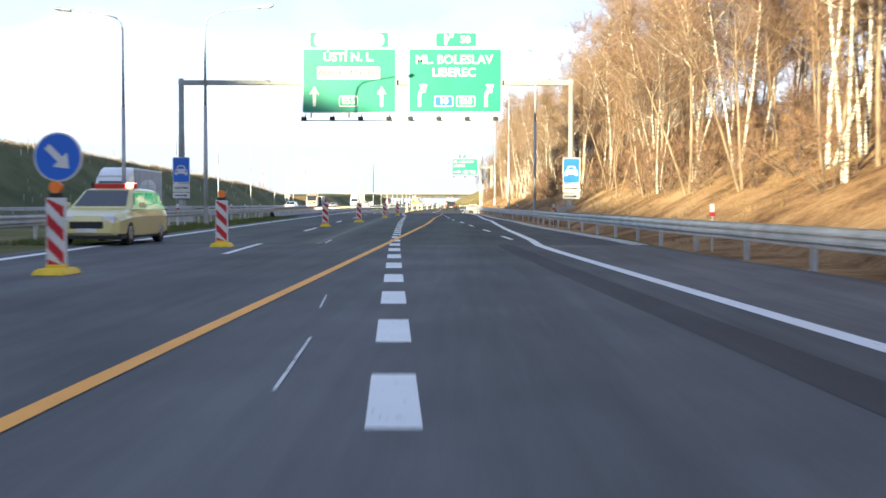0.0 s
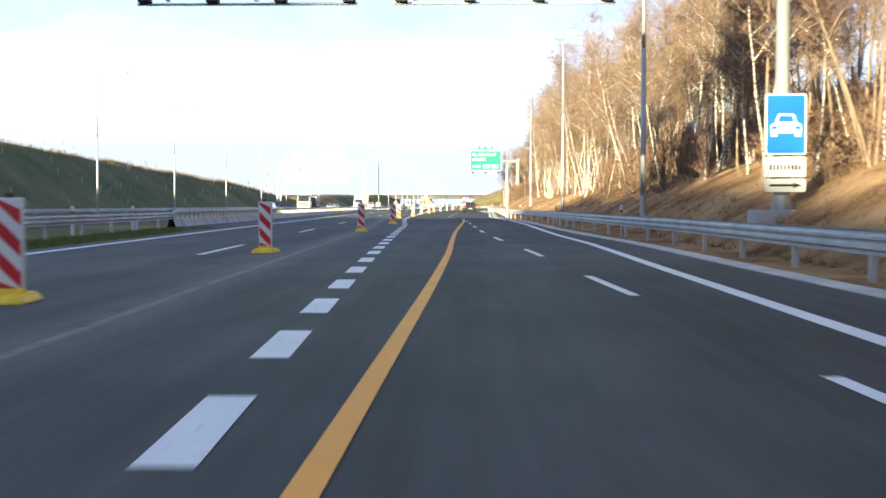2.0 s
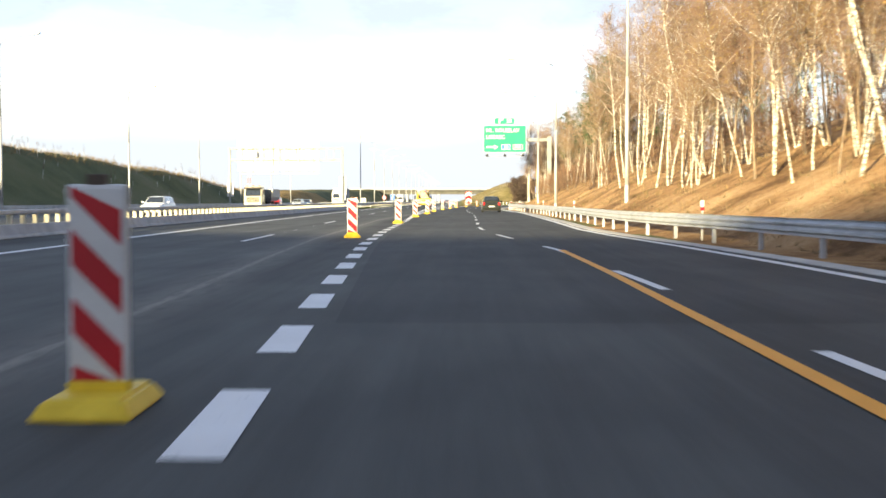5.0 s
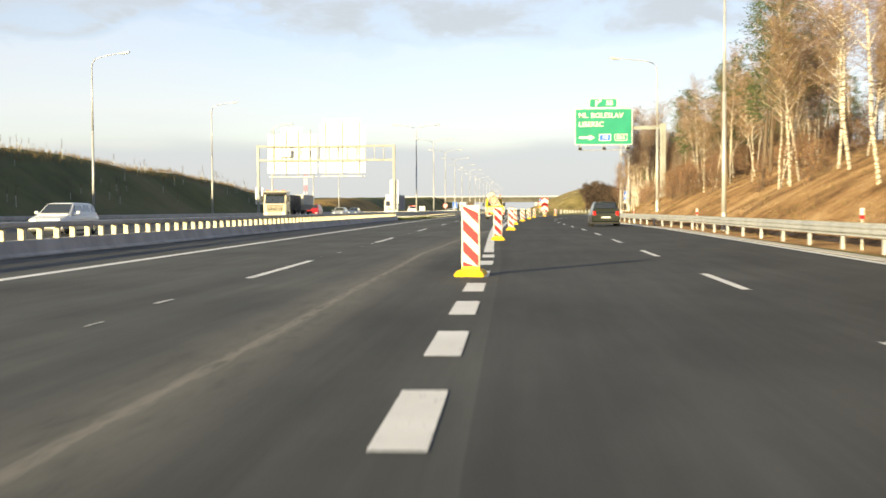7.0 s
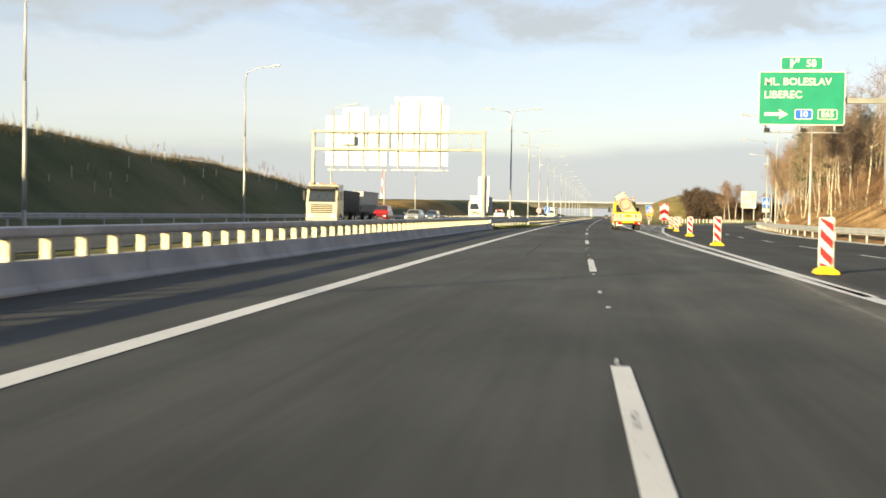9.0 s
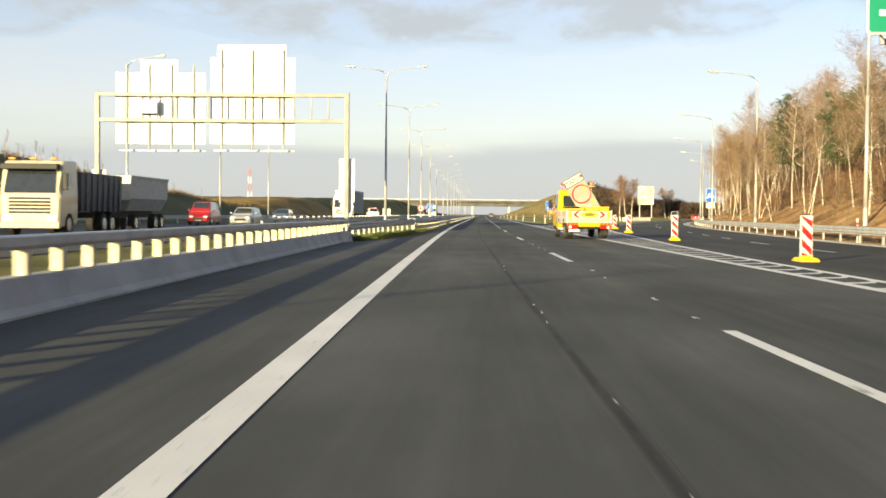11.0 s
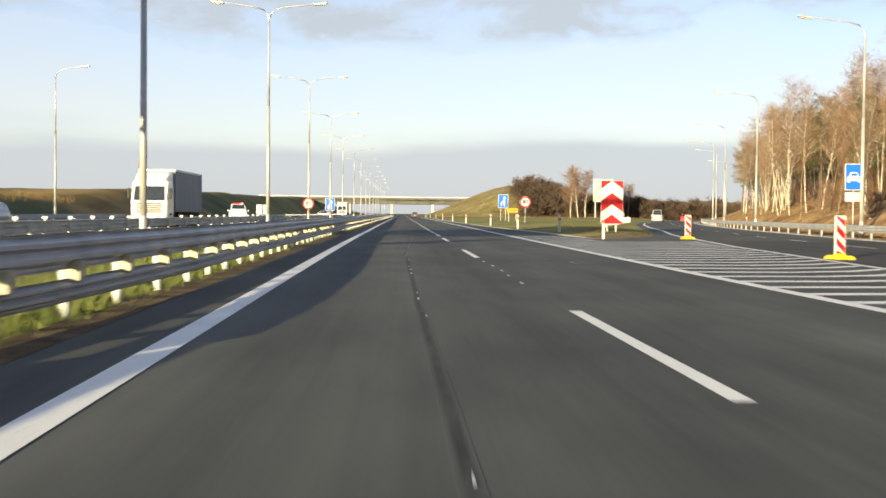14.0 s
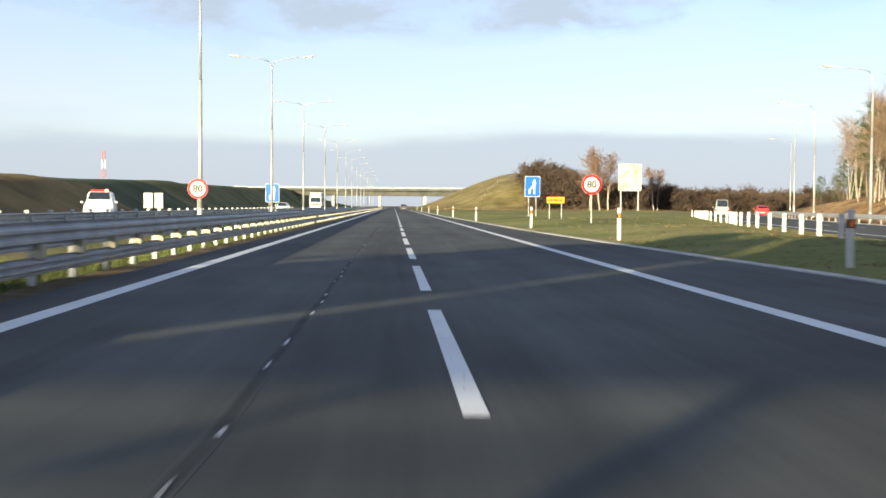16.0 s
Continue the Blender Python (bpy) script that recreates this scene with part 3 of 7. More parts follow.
dashes("lane_dashes", lane_line, [(a, a + 6.3) for a in (-29.6, -8.7, 12.2, 33.2, 54.2, 75.0, 96.2, 117.2, 137.8, 162.5, 187.2, 207.0, 227.6, 250.0, 272.5, 295.2, 318.9, 340.9, 357.5)] + [(368.6 + 9.0 * k, 374.8 + 9.0 * k) for k in range(0, 60)], 0.14, "white lane dashes, some freshly painted")
mid_y = list(np.interp(np.arange(0, 31), (0, 2, 4, 5, 7, 10, 12, 14, 20, 27, 31), (64.5, 85.0, 106.0, 116.6, 136.3, 164.8, 184.7, 206.5, 272.0, 343.2, 384.0)))
dashes("exit_lane_dashes", middle, [(a, a + 3.8) for a in mid_y] + [(385 + 11 * k, 388 + 11 * k) for k in range(14)], 0.13, "thin white dashes between the two exit lanes")


def orange_path(y):
    return table(y, ((-60, 16.5), (-20, 15.2), (20, 14.4), (35, 14.48), (46, 14.62), (58, 14.74), (75, 14.9), (87, 15.01), (97, 15.04), (107, 14.97), (115, 14.93), (128, 14.98), (140, 15.06), (150, 15.1), (157, 15.04)))


stripe("orange_line", orange_path, -60, 157, 0.14, ORANGE_LINE, "temporary orange line crossing the lanes", z=0.009)
hatch = tagged(new("gore_hatching"), "white diagonal bars in the gore between road and ramp", "road marking", kind="structure")
for k in range(74):
    y = 246 + k * 1.55
    a, b = separator(y), gore_line(y + 1.2)
    if y > 360.5 or b - a < 0.35:
        continue
    w = 0.36 if y < 310 else 0.42
    rise = 0.5 + 0.3 * (b - a)
    across = [(a + 0.1, 0.0), (a + 0.45 * (b - a), 0.12 * rise), (a + 0.75 * (b - a), 0.45 * rise), (b - 0.1, rise)]
    edge = [(x, y + u, 0.0055) for x, u in across] + [(x, y + u + w, 0.0055) for x, u in across]
    link_part("bar", mesh_from("bar", edge, [(i, i + 1, i + 5, i + 4) for i in range(3)], WHITE_LINE), hatch)

for k in range(5):
    y = 361.8 + 2.15 * k
    a, b = separator(y) + 0.1, main_right(y) - 0.2
    link_part("bar", mesh_from("bar", [(a, y, 0.0055), (b, y - 0.5, 0.0055), (b, y, 0.0055), (a, y + 0.5, 0.0055)], [(0, 1, 2, 3)], WHITE_LINE), hatch)


def residue(y):
    return table(y, ((40, 13.9), (60.8, 13.0), (79, 12.36), (100, 11.68), (117, 11.2), (140, 10.1), (165, 8.85), (182, 8.6), (197, 8.3), (210, 8.45), (222, 8.75), (230, 9.1)))


def soft_ribbon(name, path, width, ys, z, material, lip=0.12):
    """A stain along a path, with u from 0 to 1 across it."""
    vs, fs, across = [], [], (0.0, lip, 1.0 - lip, 1.0)
    for i, y in enumerate(ys):
        vs += [(path(y) + width * (u - 0.5), y, z if 0 < u < 1 else 0.0006) for u in across]
        if i:
            fs += [(4 * i - 4 + k, 4 * i - 3 + k, 4 * i + 1 + k, 4 * i + k) for k in range(3)]
    ob = new(name, mesh_from(name, vs, fs, material))
    uv = ob.data.uv_layers.new(name="UVMap")
    for loop in ob.data.loops:
        uv.data[loop.index].uv = (across[loop.vertex_index % 4], 0.0)
    return ob


tagged(soft_ribbon("dust_trail", lambda y: residue(y) - 0.06 + 0.05 * noise.noise((y * 0.1, 0, 0)), 1.9, span(60.6, 228, 1.5), 0.004, DUST), "pale dusty trail left by a removed line", "stain", kind="structure")

def tar_x(y):
    return table(y, ((170, 2.1), (280, 2.02), (345, 2.03), (368, 2.5), (430, 2.55)))


tagged(soft_ribbon("tar_joint", lambda y: left_line(y) + tar_x(y) + 0.05 + 0.03 * noise.noise((y * 0.4, 0, 0)), 0.12, span(236, 420, 0.8), 0.0015, TAR, 0.02), "dark tar-filled joint along the lane", "joint", kind="structure")
specks = [[], []]
for k in range(130):
    y = 238 + k * 1.25 + random.uniform(-0.15, 0.15)
    if random.random() < (0.35 if y < 325 else 0.85):
        x = left_line(y) + tar_x(y) + 0.06 + random.uniform(-0.02, 0.03)
        w, h = random.uniform(0.006, 0.013) if y < 325 else random.uniform(0.011, 0.02), random.uniform(0.15, 0.42)
        o = len(specks[0])
        specks[0] += [(x - w, y, 0.006), (x + w, y, 0.006), (x + w * 0.6, y + h, 0.006), (x - w * 0.4, y + h, 0.006)]
        specks[1].append((o, o + 1, o + 2, o + 3))
for k in range(120):
    y = 60 + k * 2.6
    x = lane_line(y) + random.uniform(-0.06, 0.06)
    if k % 3 and 160 < y < 282:
        w, h = random.uniform(0.012, 0.035), random.uniform(0.15, 0.7)
        o = len(specks[0])
        specks[0] += [(x - w, y, 0.007), (x + w, y, 0.007), (x + w, y + h, 0.007), (x - w, y + h, 0.007)]
        specks[1].append((o, o + 1, o + 2, o + 3))
for y in (283.4, 285.2, 286.8, 288.2, 289.2, 290.2, 305.9, 307.2, 309.1, 310.9, 314.2, 316.0, 330.2, 332.4, 334.2, 336.2, 338.4, 355.2, 366.0):
    x, w, h = lane_line(y) + random.uniform(-0.04, 0.05), random.uniform(0.014, 0.034), random.uniform(0.3, 0.7)
    o = len(specks[0])
    specks[0] += [(x - w, y, 0.008), (x + w, y, 0.008), (x + w * 0.5, y + h, 0.008), (x - w * 0.7, y + h, 0.008)]
    specks[1].append((o, o + 1, o + 2, o + 3))
for x, y, w, h in ((15.6, 36.2, 0.012, 2.6), (15.25, 41.4, 0.01, 1.7), (3.8, 354.0, 0.012, 0.7), (13.1, 61.2, 0.03, 2.6), (5.9, 338.0, 0.012, 0.6)):
    o = len(specks[0])
    specks[0] += [(x - w, y, 0.009), (x + w, y, 0.009), (x + w - 0.12, y + h, 0.009), (x - w - 0.12, y + h, 0.009)]
    specks[1].append((o, o + 1, o + 2, o + 3))
tagged(new("paint_specks", mesh_from("paint_specks", specks[0], specks[1], worn_paint("old_paint", (0.6, 0.6, 0.58), (0.06, 0.06, 0.06), 0.46))), "rubbed remains of old white lane paint", "stain", kind="stuff")
tagged(ribbon("resurfaced_band", lambda y: right_line(y) - table(y, ((20, 1.2), (60, 1.08))), lambda y: right_line(y) - table(y, ((20, 0.7), (60, 0.62))), span(8, 60, 3), 0.004, asphalt_material("fresh_asphalt", (0.028, 0.028, 0.03), (0.04, 0.04, 0.041))), "darker strip of fresh asphalt beside the edge line", "road patch", kind="structure")

# ---- crash barriers ----
W_BEAM = [(0.0, 0.0), (0.03, 0.02), (0.035, 0.05), (0.0, 0.075), (-0.045, 0.1), (-0.045, 0.15), (0.0, 0.19), (0.0, 0.21), (-0.045, 0.25), (-0.045, 0.295), (0.0, 0.325), (0.035, 0.35), (0.03, 0.375), (0.0, 0.39)]


def box_mesh(name, w, d, h, material, bevel=0.008):
    bm = bmesh.new()
    box(bm, -w / 2, w / 2, -d / 2, d / 2, 0, h, bevel)
    me = bpy.data.meshes.new(name)
    bm.to_mesh(me)
    bm.free()
    me.materials.append(material)
    return me


def crash_barrier(name, path, y0, y1, gap, top, label, flip=1, low=False, dense=None):
    t = thing(name, label, "crash barrier")
    prof = [(a * flip, top - 0.36 + b * 0.92) for a, b in W_BEAM]
    sweep("beam", prof, path, span(y0, y1, 2.5), STEEL, t)
    sweep("beam_back", [(0.012 * flip + a * 0.99, b) for a, b in prof], path, span(y0, y1, 2.5), STEEL, t)
    if low:
        sweep("lower_beam", [(a * flip, 0.15 + b * 0.6) for a, b in W_BEAM], path, span(y0, y1, 2.5), STEEL, t)
    me = box_mesh("post", 0.09, 0.13, top - 0.04, STEEL)
    y = y0
    while y < y1:
        link_part("post", me, t, pose(path(y) + 0.09 * flip, y, ground_height(path(y), y) - 0.02 if low else -0.06))
        if low:
            link_part("spacer", spacer, t, pose(path(y), y, 0.35))
        y += gap
    return t


spacer = box_mesh("spacer", 0.17, 0.22, 0.2, surf("pale_spacer", (0.36, 0.34, 0.23), (0.46, 0.43, 0.31), rough=0.6))
crash_barrier("guardrail_verge", right_rail, 18, 380, 3.9, 0.70, "galvanised steel guardrail along the wooded bank")
crash_barrier("guardrail_ramp", right_rail, 381, 640, 3.9, 0.70, "galvanised guardrail round the outside of the ramp")
crash_barrier("guardrail_median_start", median_rail, 291.6, 318.0, 2.0, 0.74, "single-beam steel guardrail in tall grass past the concrete barrier", flip=-1)
crash_barrier("guardrail_median", median_rail, 318.2, 520, 2.0, 0.835, "double-beam steel guardrail in front of the grassy median", flip=-1, low=True)
crash_barrier("guardrail_median_far", median_rail, 521, 830, 4.0, 0.835, "steel guardrail leading towards the bridge", flip=-1, low=True)
crash_barrier("guardrail_before", median_rail, 20, BARRIER_FROM, 4.0, 0.76, "grey steel guardrail behind a strip of grass", flip=-1)
crash_barrier("guardrail_oncoming", lambda y: -8.6 + 0.9 * left_line(y), 302, 830, 4.0, 0.76, "steel guardrail facing the oncoming carriageway")
crash_barrier("guardrail_outer", lambda y: -25.2 + 0.4 * left_line(y), 40, 430, 6.0, 0.72, "grey guardrail at the foot of the grassy hill", flip=-1)

# concrete plinth with stub posts and a steel box rail
plinth = thing("median_barrier", "grey concrete barrier carrying short pale posts and a steel rail", "crash barrier")
PLINTH = [(0.1, -0.06), (0.1, 0.03), (0.02, 0.1), (-0.08, 0.36), (-0.1, 0.385), (-0.3, 0.385), (-0.32, 0.36), (-0.4, -0.06)]
y = BARRIER_FROM
while y < BARRIER_TO - 0.5:
    e = min(y + 3.98, BARRIER_TO)
    sweep("concrete_block", PLINTH, lambda v: left_line(v) - 3.2, [y, e - 0.02], CONCRETE, plinth)
    y = e + 0.0
ramp_end = [(left_line(BARRIER_TO) - 3.1, BARRIER_TO, -0.06), (left_line(BARRIER_TO) - 3.6, BARRIER_TO, -0.06), (left_line(BARRIER_TO) - 3.28, BARRIER_TO, 0.385), (left_line(BARRIER_TO) - 3.52, BARRIER_TO, 0.385), (left_line(BARRIER_TO) - 3.0, BARRIER_TO + 3.2, -0.06), (left_line(BARRIER_TO) - 3.5, BARRIER_TO + 3.2, -0.06)]
link_part("sloping_end", mesh_from("sloping_end", ramp_end, [(0, 2, 4), (1, 5, 3), (2, 3, 5, 4)], CONCRETE), plinth)
sweep("steel_rail", [(-0.13, 0.66), (-0.11, 0.7), (-0.11, 0.79), (-0.14, 0.81), (-0.26, 0.81), (-0.29, 0.79), (-0.29, 0.68), (-0.27, 0.66), (-0.13, 0.66)], lambda v: left_line(v) - 3.2, span(BARRIER_FROM, BARRIER_TO + 0.4, 3), STEEL, plinth)
stub = box_mesh("stub_post", 0.14, 0.13, 0.29, surf("pale_post", (0.48, 0.44, 0.31), (0.6, 0.55, 0.4), rough=0.6))
k = 0
y = BARRIER_FROM + 0.5
while y < BARRIER_TO:
    link_part("stub_post", stub, plinth, pose(left_line(y) - 3.4, y, 0.38))
    y += 1.12

# ---- overpass ----
OLD_CONCRETE = surf("weathered_concrete", (0.065, 0.064, 0.056), (0.12, 0.117, 0.10), scale=0.4, rough=0.9, grain=8, place="World")
bridge = tagged(new("bridge"), "flat concrete road bridge over the motorway", "bridge", kind="structure")
bm = bmesh.new(); box(bm, -62, 38, 846.6, 858, 5.2, 6.9, 0.1); part("girder", bm, OLD_CONCRETE, bridge)
# Deck edge coloured dark to stand for the shaded slot below the parapet.
bm = bmesh.new(); box(bm, -62, 38, 846.2, 858.4, 6.9, 7.35, 0.02); part("deck", bm, surf("shade_dark_concrete", (0.05, 0.05, 0.05), (0.1, 0.1, 0.095), scale=0.5, rough=0.9), bridge)
bm = bmesh.new(); box(bm, -62, 38, 845.4, 846.2, 7.1, 8.0, 0.05); part("parapet", bm, OLD_CONCRETE, bridge)
bm = bmesh.new(); box(bm, -62, 38, 845.6, 845.8, 8.15, 8.32); box(bm, -62, 38, 845.6, 845.8, 8.5, 8.7)
for x in np.arange(-62, 38, 2.5):
    box(bm, x - 0.06, x + 0.06, 845.6, 845.8, 7.95, 8.6)
part("parapet_rail", bm, STEEL, bridge)
for x in (-40, -21.5, -2.4, 16.0):
    bm = bmesh.new(); box(bm, x - 0.6, x + 0.6, 847, 857, -0.3, 5.25, 0.08); part("pier", bm, CONCRETE, bridge)
for x in (-63, 41):
    bm = bmesh.new(); box(bm, x - 3, x + 3, 845, 859, -0.5, 7.4, 0.1); part("abutment", bm, CONCRETE, bridge)

LAMPS_LEFT = ((-19.9, 183.0), (-22.1, 221.0), (-24.0, 262.0), (-26.0, 305.5), (-26.6, 341.0), (-27.4, 379.0), (-29.5, 421.0))
LAMPS_RIGHT = ((22.5, 119.5), (22.1, 156.0), (21.9, 197.0), (20.4, 228.0), (21.4, 267.0), (22.6, 308.0), (24.2, 340.0), (28.3, 379.0), (34.4, 419.4), (41.4, 455.5), (49.0, 489.4), (59.0, 525.0), (71.0, 562.0))
ORANGE_SIGN = surf("orange_sign_film", (0.75, 0.28, 0.01), (0.85, 0.34, 0.02), rough=0.45)


# ---- street lamps ----
def lamp_head(parent, x, y, z, way):
    bm = bmesh.new()
    box(bm, -0.42, 0.42, -0.13, 0.13, -0.07, 0.07, 0.05, pose(x + way * 0.3, y, z, 0, -8 * way, 0))
    h = part("lamp_head", bm, POLE, parent, smooth=False)
    bm = bmesh.new()
    box(bm, -0.26, 0.26, -0.09, 0.09, -0.03, 0.0, 0.01, pose(x + way * 0.34, y, z - 0.07, 0, -8 * way, 0))
    part("lens", bm, WHITE, h, "frosted lens under the lamp head")


def street_lamp(name, x, y, z, height, arms, label, group, reach=3.0):
    t = thing(name, label, "street lamp", group, (x, y, z))
    bm = bmesh.new()
    rod(bm, (0, 0, -0.2), (0, 0, height * 0.55), 0.12, 0.095, 12)
    rod(bm, (0, 0, height * 0.55), (0, 0, height - 0.9), 0.08, 0.05, 12)
    part("pole", bm, POLE, t, smooth=True)
    bm = bmesh.new()
    rod(bm, (0, 0, -0.2), (0, 0, 0.9), 0.135, 0.125, 12)
    part("base_sleeve", bm, POLE, t)
    for way in arms:
        pts = [(0, 0, height - 1.0), (way * 0.08, 0, height - 0.6), (way * 0.35, 0, height - 0.3), (way * 1.0, 0, height - 0.12), (way * (reach - 0.4), 0, height + 0.12)]
        vs, fs = tube(pts, [0.05, 0.046, 0.042, 0.038, 0.03], 8)
        link_part("arm", mesh_from("arm", vs, fs, POLE, smooth=True), t)
        lamp_head(t, way * (reach - 0.4), 0, height + 0.13, way)
    return t


first = street_lamp("street_lamp", -6.11, 349.7, 0, 13.9, (-1, 1), "tall grey twin-arm street lamp in the median", "median lamps", 3.3)
for i, (x, y) in enumerate(((-6.33, 386.3), (-6.91, 426.0), (-7.3, 466.5), (-7.9, 510.5), (-7.7, 553), (-7.8, 596), (-7.9, 639), (-8, 682), (-8, 725), (-8, 768), (-8, 811), (-8, 868), (-8, 912), (-8, 956), (-8, 1000))):
    copy_thing(first, pose(x, y, 0))
single = street_lamp("street_lamp", *LAMPS_LEFT[0], ground_height(*LAMPS_LEFT[0]), 13.6, (1,), "tall grey single-arm street lamp below the grassy hill", "lamps below the hill", 2.8)
for x, y in LAMPS_LEFT[1:]:
    copy_thing(single, pose(x, y, ground_height(x, y)))
near = street_lamp("street_lamp", 3.7, 90.3, 0, 11.0, (1,), "grey street lamp arching over the road from the median", "", 3.2)
street_lamp("street_lamp", -0.8, 91.3, 0, 11.0, (-1,), "grey street lamp arching over the oncoming lanes", "", 3.2)
verge = street_lamp("street_lamp", *LAMPS_RIGHT[0], ground_height(*LAMPS_RIGHT[0]), 12.4, (-1,), "slender grey street lamp behind the guardrail", "verge lamps", 3.6)
for x, y in LAMPS_RIGHT[1:]:
    copy_thing(verge, pose(x, y, ground_height(x, y), 0, 0, -8 if y > 400 else 0))


# ---- signs ----
def glyphs(name, text, size, material, parent, x, z, y=0.0, align="CENTER", bold=0.0, turn=0.0, label=""):
    """Letters as flat mesh, facing -y, with their middle at x, z."""
    cu = bpy.data.curves.new(name, "FONT")
    cu.body, cu.size, cu.align_x, cu.align_y, cu.offset, cu.resolution_u = text, size, align, "CENTER", bold, 3
    tmp = new(name, cu)
    bpy.context.view_layer.update()
    me = bpy.data.meshes.new_from_object(tmp.evaluated_get(bpy.context.evaluated_depsgraph_get()))
    bpy.data.objects.remove(tmp)
    me.materials.clear()
    me.materials.append(material)
    return link_part(name, me, parent, pose(x, y, z, 90, 0, 0) @ pose(0, 0, 0, 0, 0, turn), label)


def plate(name, parent, x0, x1, z0, z1, y, material, radius=0.08, thick=0.03, label=""):
    """A flat panel with rounded corners, facing -y."""
    pts = []
    for cx, cz, a0 in ((x1 - radius, z1 - radius, 0), (x0 + radius, z1 - radius, 90), (x0 + radius, z0 + radius, 180), (x1 - radius, z0 + radius, 270)):
        for k in range(5):
            a = radians(a0 + 22.5 * k)
            pts.append((cx + radius * math.cos(a), cz + radius * math.sin(a)))
    n = len(pts)
    vs = [(a, y, b) for a, b in pts] + [(a, y + thick, b) for a, b in pts]
    fs = [tuple(range(n)), tuple(range(2 * n - 1, n - 1, -1))] + [(k, k + n, (k + 1) % n + n, (k + 1) % n) for k in range(n)]
    me = mesh_from(name, vs, fs, [material, ALU], [0] + [1] * (n + 1))
    return link_part(name, me, parent, None, label)


def flat(name, parent, pts, y, material, label=""):
    return link_part(name, mesh_from(name, [(a, y, b) for a, b in pts], [tuple(range(len(pts)))], material), parent, None, label)


def bars(parent, x0, x1, z0, z1, y, material, count, seed=1):
    """Unreadable writing, as a row of plain bars."""
    r = random.Random(seed)
    x = x0
    step = (x1 - x0) / count
    for k in range(count):
        w = step * r.uniform(0.45, 0.72)
        flat("bar", parent, [(x, z0), (x + w, z0), (x + w, z1), (x, z1)], y, material)
        x += step


def ring(parent, name, r0, r1, x, z, y, material, sides=40):
    vs, fs = [], []
    for k in range(sides):
        a = 2 * math.pi * k / sides
        vs += [(x + r0 * math.cos(a), y, z + r0 * math.sin(a)), (x + r1 * math.cos(a), y, z + r1 * math.sin(a))]
        n = 2 * ((k + 1) % sides)
        fs.append((2 * k, 2 * k + 1, n + 1, n))
    return link_part(name, mesh_from(name, vs, fs, material), parent)


def disc(parent, name, r, x, z, y, material, thick=0.03, sides=40):
    vs = [(x + r * math.cos(2 * math.pi * k / sides), y + d, z + r * math.sin(2 * math.pi * k / sides)) for d in (0, thick) for k in range(sides)]
    fs = [tuple(range(sides)), tuple(range(2 * sides - 1, sides - 1, -1))] + [(k, k + sides, (k + 1) % sides + sides, (k + 1) % sides) for k in range(sides)]
    return link_part(name, mesh_from(name, vs, fs, [material, ALU], [0] + [1] * (sides + 1)), parent)


def framed(parent, x0, x1, z0, z1, y, ground_mat, border=WHITE, inset=0.06, radius=0.14):
    p = plate("panel", parent, x0, x1, z0, z1, y, border, radius, 0.05)
    plate("face", p, x0 + inset, x1 - inset, z0 + inset, z1 - inset, y - 0.004, ground_mat, radius * 0.8, 0.003)
    return p


def route_shield(parent, x, z, text, material, y, w=1.15, h=0.66, ink=WHITE):
    s = plate("shield", parent, x - w / 2, x + w / 2, z - h / 2, z + h / 2, y, WHITE, 0.1, 0.003)
    plate("shield_face", s, x - w / 2 + 0.05, x + w / 2 - 0.05, z - h / 2 + 0.05, z + h / 2 - 0.05, y - 0.003, material, 0.08, 0.002)
    glyphs("number", text, h * 0.82, ink, s, x, z, y - 0.006, bold=0.012)


def up_arrow(parent, x, z0, z1, y, bend=0):
    h = z1 - z0
    if not bend:
        flat("arrow", parent, [(x - 0.09, z0), (x + 0.09, z0), (x + 0.09, z1 - 0.42), (x + 0.3, z1 - 0.5), (x, z1), (x - 0.3, z1 - 0.5), (x - 0.09, z1 - 0.42)], y, WHITE)
    else:
        flat("arrow", parent, [(x - 0.14, z0), (x + 0.05, z0), (x + 0.05, z0 + h * 0.52), (x + 0.2, z0 + h * 0.68), (x + 0.28, z0 + h * 0.58), (x + 0.42, z1), (x - 0.08, z1 - 0.02), (x + 0.06, z0 + h * 0.84), (x - 0.14, z0 + h * 0.58)], y, WHITE)


def sign_lights(parent, x0, x1, z, y, count=4):
    bm = bmesh.new()
    rod(bm, (x0 - 0.2, y - 0.9, z), (x1 + 0.2, y - 0.9, z), 0.035, 0.035, 8)
    part("lamp_rail", bm, POLE, parent)
    for k in range(count):
        x = x0 + (x1 - x0) * k / (count - 1)
        bm = bmesh.new()
        rod(bm, (x, y + 0.05, z + 0.5), (x, y - 0.9, z), 0.025, 0.025, 6)
        box(bm, x - 0.15, x + 0.15, y - 1.12, y - 0.8, z + 0.02, z + 0.24, 0.03)
        part("floodlight", bm, BLACK, parent, "small black sign floodlight")


